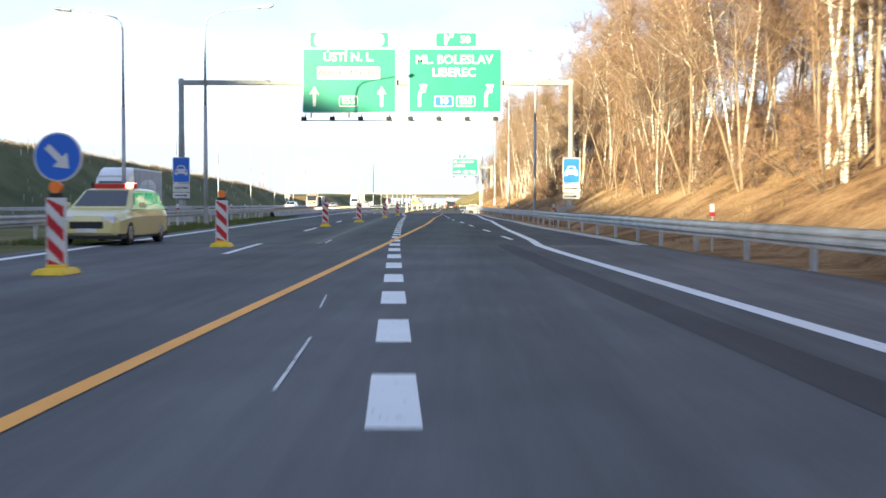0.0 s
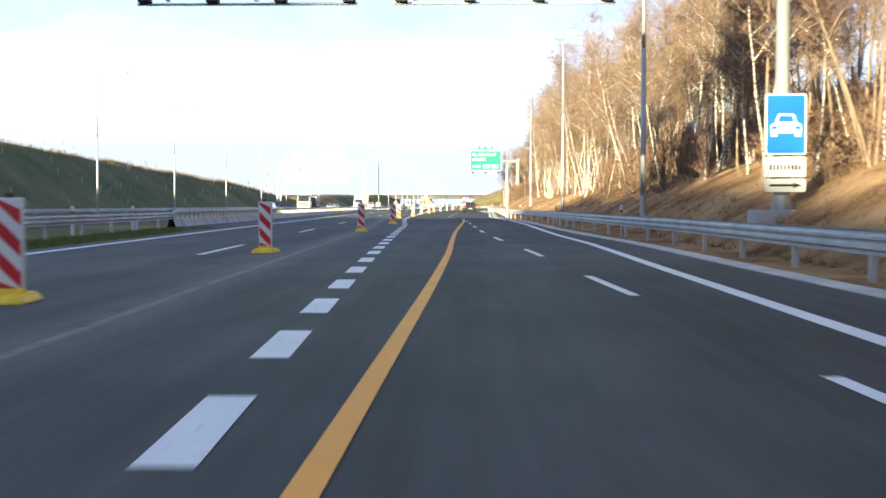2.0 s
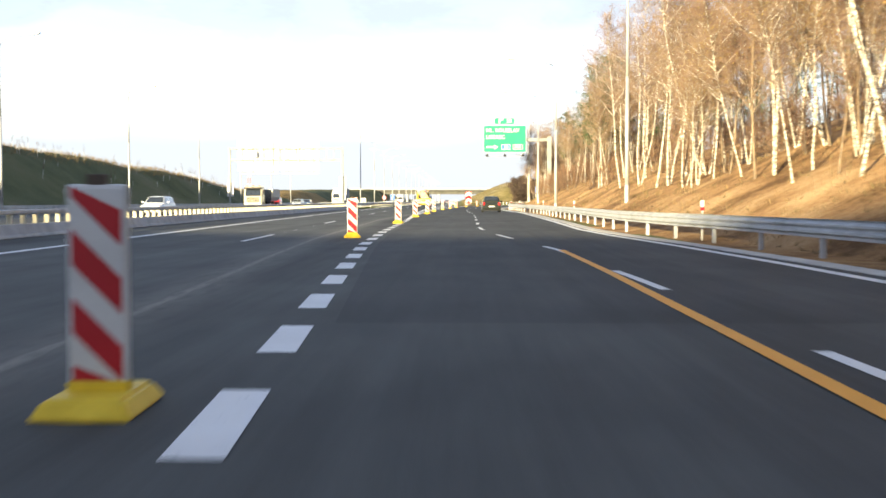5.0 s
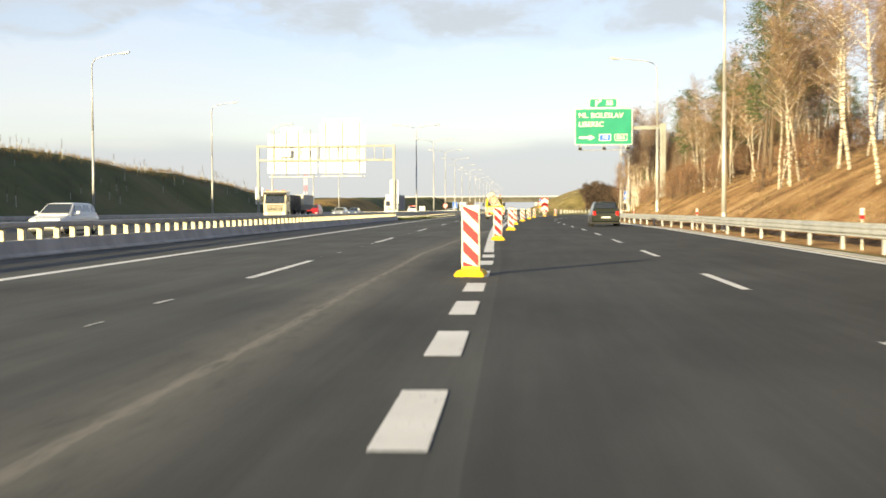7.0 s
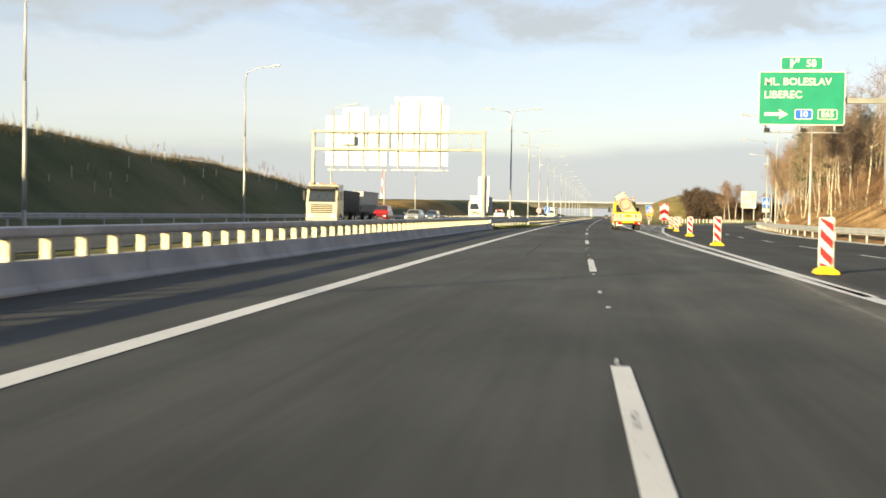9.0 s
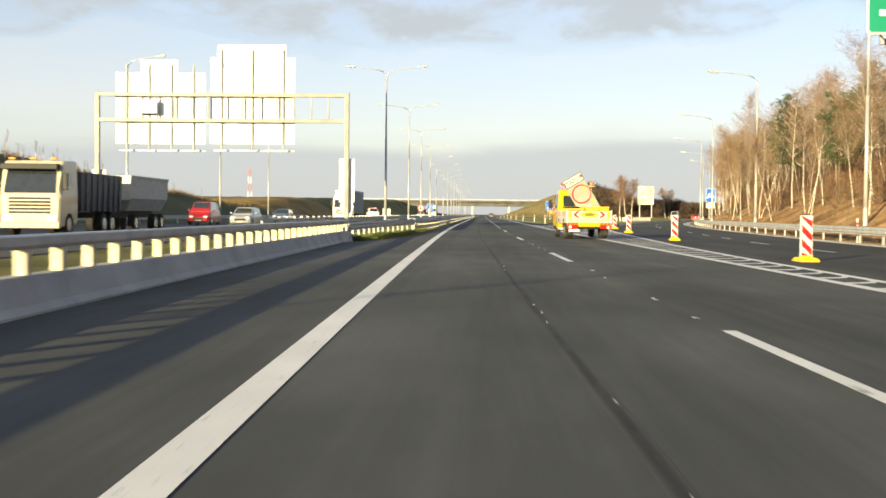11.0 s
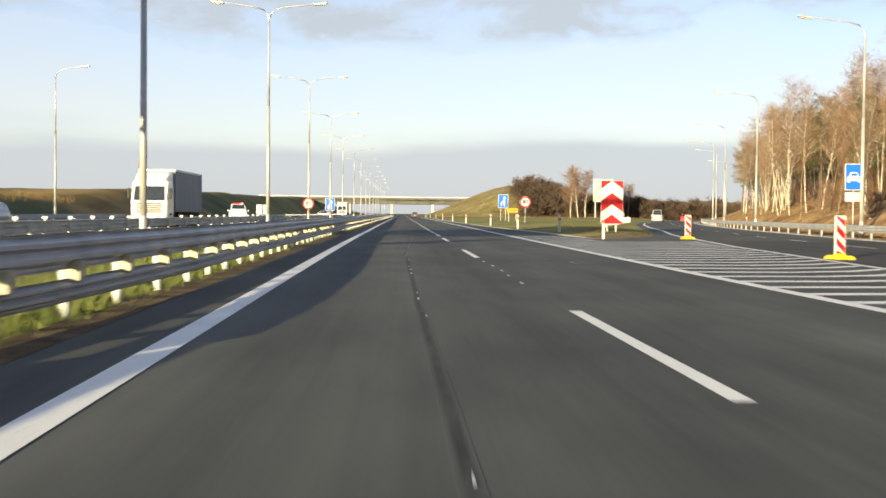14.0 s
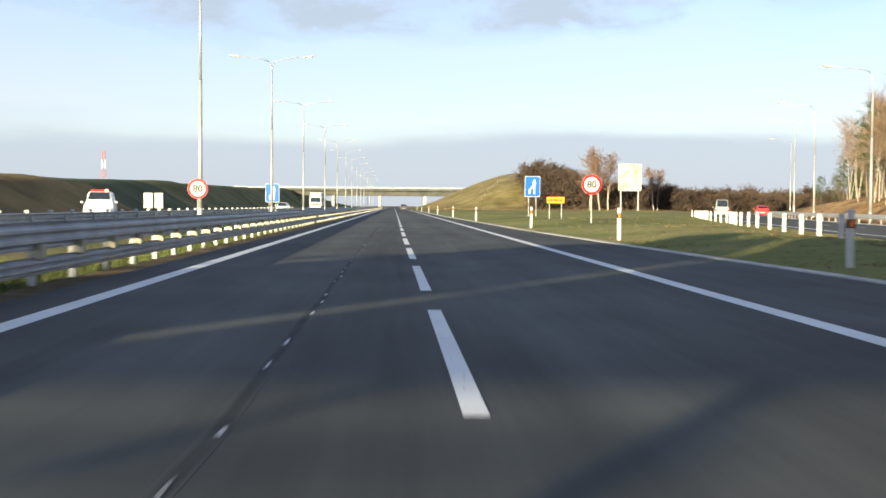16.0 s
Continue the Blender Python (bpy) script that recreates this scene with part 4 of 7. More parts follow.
def motorway_plate(parent, x0, z1, y, lower=True):
    """A blue vehicle-road sign with its car emblem, and white plates under it."""
    s = framed(parent, x0, x0 + 1.04, z1 - 1.55, z1, y, BLUE, WHITE, 0.04, 0.06)
    c = x0 + 0.52
    w = y - 0.012
    base = z1 - 1.0
    car = [(c - 0.4, base), (c - 0.4, base + 0.17), (c - 0.36, base + 0.24), (c - 0.28, base + 0.27), (c - 0.22, base + 0.46), (c - 0.16, base + 0.5), (c + 0.16, base + 0.5), (c + 0.22, base + 0.46), (c + 0.28, base + 0.27), (c + 0.36, base + 0.24), (c + 0.4, base + 0.17), (c + 0.4, base)]
    flat("emblem", s, car, w, WHITE)
    flat("emblem_window", s, [(c - 0.2, base + 0.29), (c + 0.2, base + 0.29), (c + 0.16, base + 0.44), (c - 0.16, base + 0.44)], w - 0.003, BLUE)
    for k in (-1, 1):
        flat("emblem_wheel", s, [(c + k * 0.3 - 0.08, base - 0.09), (c + k * 0.3 + 0.08, base - 0.09), (c + k * 0.3 + 0.08, base), (c + k * 0.3 - 0.08, base)], w, WHITE)
        flat("emblem_lamp", s, [(c + k * 0.3 - 0.07, base + 0.1), (c + k * 0.3 + 0.07, base + 0.1), (c + k * 0.3 + 0.07, base + 0.18), (c + k * 0.3 - 0.07, base + 0.18)], w - 0.003, BLUE)
    if lower:
        p = plate("notice", parent, x0, x0 + 1.04, z1 - 2.12, z1 - 1.6, y, WHITE, 0.05)
        bars(p, x0 + 0.12, x0 + 0.94, z1 - 1.93, z1 - 1.81, y - 0.004, BLACK, 9, 4)
        q = plate("notice", parent, x0, x0 + 1.04, z1 - 2.5, z1 - 2.16, y, WHITE, 0.05)
        m = z1 - 2.33
        flat("arrow", q, [(x0 + 0.12, m - 0.03), (x0 + 0.74, m - 0.03), (x0 + 0.7, m - 0.08), (x0 + 0.94, m), (x0 + 0.7, m + 0.08), (x0 + 0.74, m + 0.03), (x0 + 0.12, m + 0.03)], y - 0.004, BLACK)
    return s


def exit_badge(parent, x0, x1, z0, z1, y):
    p = framed(parent, x0, x1, z0, z1, y, GREEN, WHITE, 0.05, 0.16)
    m = x0 + (x1 - x0) * 0.3
    flat("arrow", p, [(m - 0.2, z0 + 0.14), (m - 0.04, z0 + 0.14), (m - 0.04, z1 - 0.14), (m - 0.2, z1 - 0.14)], y - 0.01, WHITE)
    flat("arrow", p, [(m - 0.04, z0 + 0.3), (m + 0.2, z1 - 0.26), (m + 0.3, z1 - 0.36), (m + 0.38, z1 - 0.1), (m + 0.08, z1 - 0.1), (m + 0.14, z1 - 0.18), (m - 0.04, z0 + 0.44)], y - 0.01, WHITE)
    glyphs("number", "58", 0.6, WHITE, p, x0 + (x1 - x0) * 0.72, (z0 + z1) / 2, y - 0.01, bold=0.015)


# the gantry across both halves of the road
GY = 101.8
gantry = thing("sign_gantry", "grey steel sign gantry with two green direction boards", "sign gantry", at=(0, GY, 0))
for x in (-0.3, 23.55):
    bm = bmesh.new()
    rod(bm, (x, 0.35, 0.4), (x, 0.35, 8.7), 0.2, 0.16, 14)
    part("post", bm, GANTRY, gantry, smooth=True)
    bm = bmesh.new()
    rod(bm, (x, 0.35, 0.2), (x, 0.35, 1.3), 0.42, 0.2, 14)
    part("post_foot", bm, GANTRY, gantry)
    bm = bmesh.new()
    box(bm, x - 0.75, x + 0.75, -0.1, 0.9, -0.4, 0.92, 0.03)
    part("footing", bm, CONCRETE, gantry)
bm = bmesh.new(); box(bm, -0.45, 23.7, 0.2, 0.5, 8.3, 8.6, 0.03); part("beam", bm, GANTRY, gantry)
bm = bmesh.new()
for x in (7.7, 10.0, 12.4, 14.1, 16.5, 18.9):
    box(bm, x - 0.05, x + 0.05, 0.06, 0.2, 6.3, 10.4, 0.01)
part("board_brackets", bm, STEEL, gantry)
board = framed(gantry, 7.17, 12.9, 6.58, 10.5, 0, GREEN)
glyphs("place_name", "ÚSTÍ N. L.", 0.72, WHITE, board, 10.0, 9.95, -0.02, bold=0.012)
inset = plate("white_field", board, 8.08, 11.9, 8.62, 9.38, -0.008, WHITE, 0.06, 0.003)
glyphs("place_name", "PRAHA-SATALICE", 0.47, BLACK, inset, 9.99, 9.0, -0.014, bold=0.006)
route_shield(board, 9.98, 7.3, "E55", GREEN, -0.01)
for x in (7.9, 12.0):
    up_arrow(board, x, 6.98, 8.2, -0.012)
sign_lights(gantry, 7.4, 12.5, 6.05, 0)
top = framed(gantry, 7.6, 12.45, 10.52, 11.5, 0, GREEN, WHITE, 0.04, 0.1)
plate("blank_cover", top, 7.9, 12.15, 10.62, 11.38, -0.012, WHITE, 0.3, 0.003, "blank white cover over the upper panel")
board = framed(gantry, 13.62, 19.32, 6.6, 10.5, 0, GREEN)
glyphs("place_name", "ML. BOLESLAV", 0.74, WHITE, board, 16.4, 9.8, -0.02, bold=0.012)
glyphs("place_name", "LIBEREC", 0.74, WHITE, board, 16.4, 9.03, -0.02, bold=0.012)
route_shield(board, 15.78, 7.3, "10", BLUE, -0.01)
route_shield(board, 17.12, 7.3, "E65", GREEN, -0.01)
for x in (14.35, 18.4):
    up_arrow(board, x, 6.96, 8.34, -0.012, bend=1)
exit_badge(gantry, 15.25, 17.8, 10.55, 11.48, 0)
sign_lights(gantry, 13.8, 18.9, 6.05, 0)
for x in (-0.78, 23.04):
    motorway_plate(gantry, x, 3.88, 0.02)

# the exit sign on an arm from the bank
EY = 286.0
arm = thing("exit_sign", "green exit board hung from a grey cantilever arm", "sign gantry", at=(0, EY, 0))
bm = bmesh.new(); box(bm, 22.45, 22.95, 0.2, 0.7, 0.8, 8.7, 0.04); part("post", bm, GANTRY, arm)
bm = bmesh.new(); box(bm, 15.5, 22.95, 0.3, 0.6, 8.15, 8.5, 0.03); part("arm", bm, GANTRY, arm)
bm = bmesh.new(); box(bm, 21.8, 23.5, -0.3, 1.1, -0.6, 1.55, 0.03); part("footing", bm, CONCRETE, arm)
bm = bmesh.new()
for x in (15.4, 17.4, 19.4):
    box(bm, x - 0.05, x + 0.05, 0.06, 0.3, 6.5, 10.0, 0.01)
part("board_brackets", bm, STEEL, arm)
board = framed(arm, 14.88, 19.96, 6.8, 10.04, 0, GREEN)
glyphs("place_name", "ML. BOLESLAV", 0.62, WHITE, board, 15.2, 9.4, -0.02, "LEFT", 0.01)
glyphs("place_name", "LIBEREC", 0.62, WHITE, board, 15.2, 8.62, -0.02, "LEFT", 0.01)
flat("arrow", board, [(15.25, 7.36), (16.2, 7.36), (16.1, 7.16), (16.65, 7.46), (16.1, 7.76), (16.2, 7.56), (15.25, 7.56)], -0.012, WHITE)
route_shield(board, 17.55, 7.46, "10", BLUE, -0.01, 1.05, 0.62)
route_shield(board, 18.95, 7.46, "E65", GREEN, -0.01, 1.15, 0.62)
exit_badge(arm, 16.15, 18.62, 10.1, 10.92, 0)
sign_lights(arm, 15.3, 19.5, 6.3, 0, 3)
arm.matrix_basis = pose(-0.9, EY, -0.14) @ Matrix.Scale(1.1, 4)

# the gantry for the oncoming traffic, seen from behind
BY = 337.2
back = thing("oncoming_gantry", "pale steel lattice gantry seen from behind, with bare sign backs", "sign gantry", at=(-0.4, BY, 0))
for x in (-27.4, -7.75):
    bm = bmesh.new(); box(bm, x - 0.17, x + 0.17, -0.17, 0.17, -0.2, 10.4, 0.03); part("post", bm, GANTRY, back)
for z in (8.2, 10.2):
    bm = bmesh.new(); box(bm, -27.5, -7.65, -0.15, 0.15, z - 0.14, z + 0.14, 0.02); part("beam", bm, GANTRY, back)
for x in list(np.arange(-25.4, -8.5, 1.35)):
    bm = bmesh.new(); box(bm, x - 0.05, x + 0.05, -0.06, 0.06, 8.32, 10.08, 0.01); part("strut", bm, GANTRY, back)
for x0, x1, z0, z1, cap in ((-26.05, -18.95, 6.35, 11.95, (-24.1, -21.15, 12.95)), (-18.55, -11.9, 6.4, 13.15, (-18.0, -12.6, 14.15))):
    bm = bmesh.new()
    box(bm, x0, x1, 0.3, 0.35, z0, z1, 0.01)
    box(bm, cap[0], cap[1], 0.3, 0.35, z1 - 0.02, cap[2], 0.01)
    b = part("sign_back", bm, ALU, back, "bare pale metal back of a large sign")
    for x in np.linspace(x0 + 0.9, x1 - 0.9, 4 if z1 < 12 else 3):
        bm = bmesh.new(); box(bm, x - 0.06, x + 0.06, 0.16, 0.3, z0 - 0.5, min(z1 + 0.6, cap[2] - 0.1), 0.01); part("rib", bm, GANTRY, b)
    bm = bmesh.new(); box(bm, x0 + 0.1, x1 - 0.1, 0.9, 1.0, z0 - 0.55, z0 - 0.42, 0.02); part("lamp_rail", bm, WHITE, b)
bm = bmesh.new(); box(bm, -24.1, -22.6, -0.4, -0.1, 8.7, 9.7, 0.04); part("control_box", bm, ALU, back)
plate("speed_board", back, -8.35, -7.15, 1.9, 5.3, 0.2, ALU, 0.08)
disc(back, "sign_disc", 0.52, -7.75, 1.55, 0.21, ALU)
plate("speed_board", back, -27.9, -26.8, 1.9, 4.3, 0.2, ALU, 0.08)


def post_sign(name, label, x, y, height, turn=0, posts=(0.0,)):
    t = thing(name, label, "road sign", at=(x, y, ground_height(x, y)), turn=turn)
    for p in posts:
        bm = bmesh.new(); rod(bm, (p, 0.05, -0.2), (p, 0.05, height), 0.03, 0.03, 10); part("post", bm, STEEL, t)
    return t


def speed_sign(x, y, z, label):
    t = post_sign("speed_sign", label, x, y, z + 0.55)
    d = disc(t, "plate", 0.53, 0, z, 0, WHITE)
    ring(d, "red_ring", 0.40, 0.525, 0, z, -0.004, RED)
    glyphs("number", "80", 0.52, BLACK, d, 0, z, -0.006, bold=0.012)
    return t


speed_sign(-6.85, 424.8, 1.95, "round white eighty speed sign with a red ring, in the median")
speed_sign(13.7, 424.0, 2.0, "round white eighty speed sign with a red ring, on turf")


def lane_sign(x, y, z, label):
    t = post_sign("lane_sign", label, x, y, z + 0.8, posts=(-0.3, 0.3))
    p = framed(t, -0.62, 0.62, z - 0.82, z + 0.82, 0, BLUE, WHITE, 0.04, 0.07)
    flat("lane_mark", p, [(0.08, z - 0.6), (0.22, z - 0.6), (0.22, z + 0.25), (0.34, z + 0.2), (0.15, z + 0.62), (-0.04, z + 0.2), (0.08, z + 0.25)], -0.012, WHITE)
    flat("lane_mark", p, [(-0.3, z - 0.6), (-0.16, z - 0.6), (-0.16, z - 0.3), (0.08, z - 0.02), (0.08, z + 0.18), (-0.3, z - 0.24)], -0.012, WHITE)
    return t


lane_sign(14.4, 456.5, 2.35, "blue lane-merge sign on two steel posts in the turf")
lane_sign(-7.4, 468.0, 2.2, "blue lane-merge sign in the median")
t = post_sign("detour_plate", "small orange detour plate on two thin posts", 14.0, 440, 1.4, posts=(-0.4, 0.4))
p = plate("panel", t, -0.58, 0.58, 1.0, 1.42, 0, ORANGE_SIGN, 0.04)
bars(p, -0.45, 0.45, 1.14, 1.28, -0.004, BLACK, 7, 9)
t = post_sign("road_sign", "blue vehicle-road sign on a post behind the guardrail", 28.4, 380.5, 4.3)
motorway_plate(t, -0.52, 4.3, 0, False)
plate("notice", t, -0.5, 0.5, 2.1, 2.62, 0, WHITE, 0.05)

# chevron board at the gore nose
t = thing("chevron_board", "tall red and white chevron board on steel posts at the gore", "road sign", at=(13.9, 378.8, ground_height(13.9, 378.8)))
zg = 0.6 - ground_height(13.9, 378.8)
for x in (-0.25, 0.25):
    bm = bmesh.new(); box(bm, x - 0.05, x + 0.05, 0.04, 0.12, -0.3, zg + 2.3, 0.01); part("post", bm, STEEL, t)
p = plate("panel", t, -0.63, 0.63, zg, zg + 2.44, 0, WHITE, 0.02, 0.04)
zt, zb = zg + 2.43, zg + 0.01
for side in (-1, 1):
    for cut in (
        [(0, zt), (side * 0.62, zt - 0.45), (side * 0.62, zt)],
        [(0, zt - 1.31), (side * 0.62, zt - 1.76), (side * 0.62, zt - 1.13), (0, zt - 0.68)],
        [(0, zb), (side * 0.62, zb), (side * 0.62, zt - 2.35), (0, zt - 1.9)],
    ):
        flat("chevron", p, cut if side > 0 else cut[::-1], -0.004, RED)


# ---- roadwork beacons ----
def beacon(name, lamp=False):
    t = thing(name, "red and white striped plastic beacon on a yellow rubber foot", "traffic beacon", "beacons along the closed lane")
    bm = bmesh.new(); box(bm, -0.15, 0.15, -0.04, 0.04, 0.12, 1.13, 0.025)
    board = part("board", bm, WHITE, t)
    for k in range(-1, 4):
        z0 = 0.12 + k * 0.34
        pts = [(-0.125, z0 + 0.27), (0.125, z0 + 0.02), (0.125, z0 + 0.2), (-0.125, z0 + 0.45)]
        pts = [(a, min(1.12, max(0.13, b))) for a, b in pts]
        if max(b for a, b in pts) - min(b for a, b in pts) > 0.03:
            flat("red_stripe", board, pts, -0.044, RED)
            flat("red_stripe", board, [(-a, b) for a, b in reversed(pts)][::-1], 0.044, RED)
    bm = bmesh.new()
    vs = [(-0.25, -0.4, 0), (0.25, -0.4, 0), (0.25, 0.4, 0), (-0.25, 0.4, 0), (-0.19, -0.32, 0.1), (0.19, -0.32, 0.1), (0.19, 0.32, 0.1), (-0.19, 0.32, 0.1)]
    bvs = [bm.verts.new(v) for v in vs]
    for f in ((3, 2, 1, 0), (4, 5, 6, 7), (0, 1, 5, 4), (1, 2, 6, 5), (2, 3, 7, 6), (3, 0, 4, 7)):
        bm.faces.new([bvs[k] for k in f])
    bmesh.ops.bevel(bm, geom=bm.edges[:], offset=0.02, segments=2, affect="EDGES")
    box(bm, -0.15, 0.15, -0.06, 0.06, 0.09, 0.15, 0.01)
    part("foot", bm, YELLOW, t, "scuffed yellow recycled-rubber foot")
    if lamp:
        bm = bmesh.new(); box(bm, -0.09, 0.09, -0.05, 0.05, 1.13, 1.2, 0.01); part("lamp_base", bm, BLACK, t)
        bm = bmesh.new(); rod(bm, (0, -0.05, 1.28), (0, 0.05, 1.28), 0.09, 0.09, 16); part("warning_lamp", bm, ORANGE, t, "orange flashing lamp")
    else:
        bm = bmesh.new(); box(bm, -0.05, 0.05, -0.03, 0.03, 1.12, 1.18, 0.008); part("lamp_socket", bm, BARK_BROWN, t)
    return t


plain = beacon("traffic_beacon")
plain.matrix_basis = pose(10.55, 84.0, 0, 0, 0, 4)
for x, y, r in ((11.0, 97.3, -6), (11.18, 118.2, 3), (11.15, 137.8, 2), (9.76, 165.9, 5), (9.85, 188.0, -3), (9.75, 209.8, 2), (9.95, 229.2, -4), (9.9, 252.0, 3), (10.38, 274.3, 2), (11.0, 297.9, -3), (11.7, 320.0, 4), (13.3, 342.3, 12), (15.5, 367.5, 10)):
    copy_thing(plain, pose(x, y, 0.0, 0, 0, r))
lit = beacon("traffic_beacon", True)
lit.matrix_basis = pose(10.9, 58.3, 0, 0, 0, 2)
tagged(lit, "striped beacon with an orange lamp on top")
lead = copy_thing(lit, pose(10.75, 46.9, 0, 0, 0, -3))
tagged(lead, "striped beacon carrying a round blue arrow sign")
d = disc(lead, "arrow_sign", 0.36, 0.05, 1.72, -0.05, WHITE)
disc(d, "blue_face", 0.335, 0.05, 1.72, -0.056, BLUE, 0.004)
s = math.sqrt(0.5)
shaft = [(-0.22, 0.05), (0.05, 0.05), (0.05, 0.15), (0.24, 0.0), (0.05, -0.15), (0.05, -0.05), (-0.22, -0.05)]
flat("arrow", d, [(0.05 + s * (a + b), 1.72 + s * (b - a)) for a, b in shaft][::-1], -0.062, WHITE)


# ---- delineator posts ----
def delineator(name, height=1.05):
    t = thing(name, "white plastic delineator post with a dark reflector band", "delineator", "delineators along the verge")
    bm = bmesh.new(); box(bm, -0.06, 0.06, -0.05, 0.05, -0.1, height, 0.02); part("post", bm, WHITE, t)
    bm = bmesh.new(); box(bm, -0.063, 0.063, -0.053, 0.053, height - 0.34, height - 0.18, 0.004); part("band", bm, BLACK, t)
    bm = bmesh.new(); box(bm, -0.035, 0.035, -0.057, -0.052, height - 0.32, height - 0.2, 0.001); part("reflector", bm, ORANGE, t)
    return t


post = delineator("delineator")
post.matrix_basis = pose(11.3, 366.4, 0, 0, 0, 0)
for x, y in ((11.55, 383.4), (10.75, 401.0), (10.25, 421.5), (9.65, 452.6), (9.2, 479.0), (9.2, 520), (9.2, 560), (9.2, 610), (9.2, 660)):
    copy_thing(post, pose(x, y, ground_height(x, y)))
for y in (87.0, 105.0, 111.5, 120.0):
    copy_thing(post, pose(median_rail(y) - 0.25, y, ground_height(median_rail(y), y) + 0.02))
short = thing("rail_reflector", "short white post with a red band on top of the guardrail", "delineator", "reflectors on the guardrail")
bm = bmesh.new(); box(bm, -0.05, 0.05, -0.04, 0.04, 0.76, 1.06, 0.02); box(bm, -0.02, 0.02, -0.02, 0.02, -0.1, 0.8, 0.004); part("post", bm, WHITE, short)
bm = bmesh.new(); box(bm, -0.053, 0.053, -0.043, 0.043, 0.78, 0.88, 0.004); part("band", bm, RED, short)
short.matrix_basis = pose(right_rail(56.3) + 0.25, 56.3, 0)
for y in (88, 113.5, 139, 164, 200, 232, 262, 300, 340, 381, 421, 460):
    copy_thing(short, pose(right_rail(y) + 0.25, y, 0))
# reflectors along the median rails
cap = thing("rail_reflector", "small white reflector on the median guardrail", "reflector", "reflectors on the median guardrail")
bm = bmesh.new(); box(bm, -0.075, 0.075, -0.02, 0.02, 0.0, 0.085, 0.008); part("lens", bm, WHITE, cap)
bm = bmesh.new(); box(bm, -0.02, 0.02, -0.012, 0.012, -0.05, 0.01, 0.002); part("clip", bm, STEEL, cap)
cap.matrix_basis = pose(-8.45 + 0.9 * left_line(304), 304, 0.78)
for k in range(1, 60):
    y = 304 + 2.7 * k
    copy_thing(cap, pose(-8.5 + 0.9 * left_line(y), y, 0.40))
for k in range(1, 74):
    y = 304 + 2.7 * k
    copy_thing(cap, pose(-8.45 + 0.9 * left_line(y), y, 0.78))
# white edge posts on the inside of the ramp
def post_row(y):
    return table(y, ((397, 16.6), (405, 18.2), (417, 20.3), (427, 22.3), (440, 25.5), (455, 28.2), (470, 31.6), (500, 38.6)))


stake = thing("edge_post", "plain white edge post beside the ramp", "edge post", "edge posts on the ramp")
bm = bmesh.new(); box(bm, -0.075, 0.075, -0.06, 0.06, -0.3, 0.74, 0.025); part("post", bm, WHITE, stake)
bm = bmesh.new(); box(bm, -0.08, 0.08, -0.065, 0.065, 0.5, 0.53, 0.004); part("groove", bm, ALU, stake)
stake.matrix_basis = pose(post_row(397), 397, ground_height(post_row(397), 397), 0, 0, -12)
for k in range(1, 27):
    y = 397 + 4.0 * k
    copy_thing(stake, pose(post_row(y), y, ground_height(post_row(y), y), 0, 0, -12))


# ---- vehicles ----
def paint(name, colour):
    return surf(name, [c * 0.92 for c in colour], colour, scale=1.5, rough=0.28, fine=0.08, spec=0.5, coat=0.5)


HEADLAMP = surf("headlamp_glass", (0.6, 0.6, 0.6), (0.8, 0.8, 0.8), rough=0.15, spec=0.6)
TAIL = surf("tail_lamp", (0.4, 0.01, 0.01), (0.55, 0.02, 0.015), rough=0.2)


def wheel(parent, x, y, r, w=0.2):
    side = 1 if x > 0 else -1
    bm = bmesh.new()
    vs = rod(bm, (x - w / 2, y, r), (x + w / 2, y, r), r, r, 24)
    bmesh.ops.bevel(bm, geom=[e for e in bm.edges if e.calc_length() < r], offset=0.03, segments=2, affect="EDGES")
    t = part("wheel", bm, RUBBER, parent)
    bm = bmesh.new()
    rod(bm, (x + side * w * 0.36, y, r), (x + side * (w / 2 + 0.008), y, r), r * 0.62, r * 0.55, 18)
    part("rim", bm, CHROME, t)


def loft(name, sections, material, parent, label="", smooth=True):
    """A closed skin over cross sections (y, half width at floor, half width at waist, half width at roof, floor, waist, roof)."""
    vs, fs = [], []
    for y, a, b, c, z0, z1, z2 in sections:
        prof = [(-a * 0.96, z0), (-a, z0 + 0.06), (-b, z1), (-c, z2 - 0.05), (-c + 0.1, z2), (c - 0.1, z2), (c, z2 - 0.05), (b, z1), (a, z0 + 0.06), (a * 0.96, z0)]
        vs += [(p, y, q) for p, q in prof]
    n = 10
    for i in range(len(sections) - 1):
        o = i * n
        fs += [(o + k, o + (k + 1) % n, o + n + (k + 1) % n, o + n + k) for k in range(n)]
    fs.append(tuple(range(n)))
    fs.append(tuple(range(len(vs) - 1, len(vs) - n - 1, -1)))
    me = mesh_from(name, vs, fs, material)
    bm = bmesh.new()
    bm.from_mesh(me)
    bmesh.ops.recalc_face_normals(bm, faces=bm.faces)
    return part(name, bm, material, parent, label)


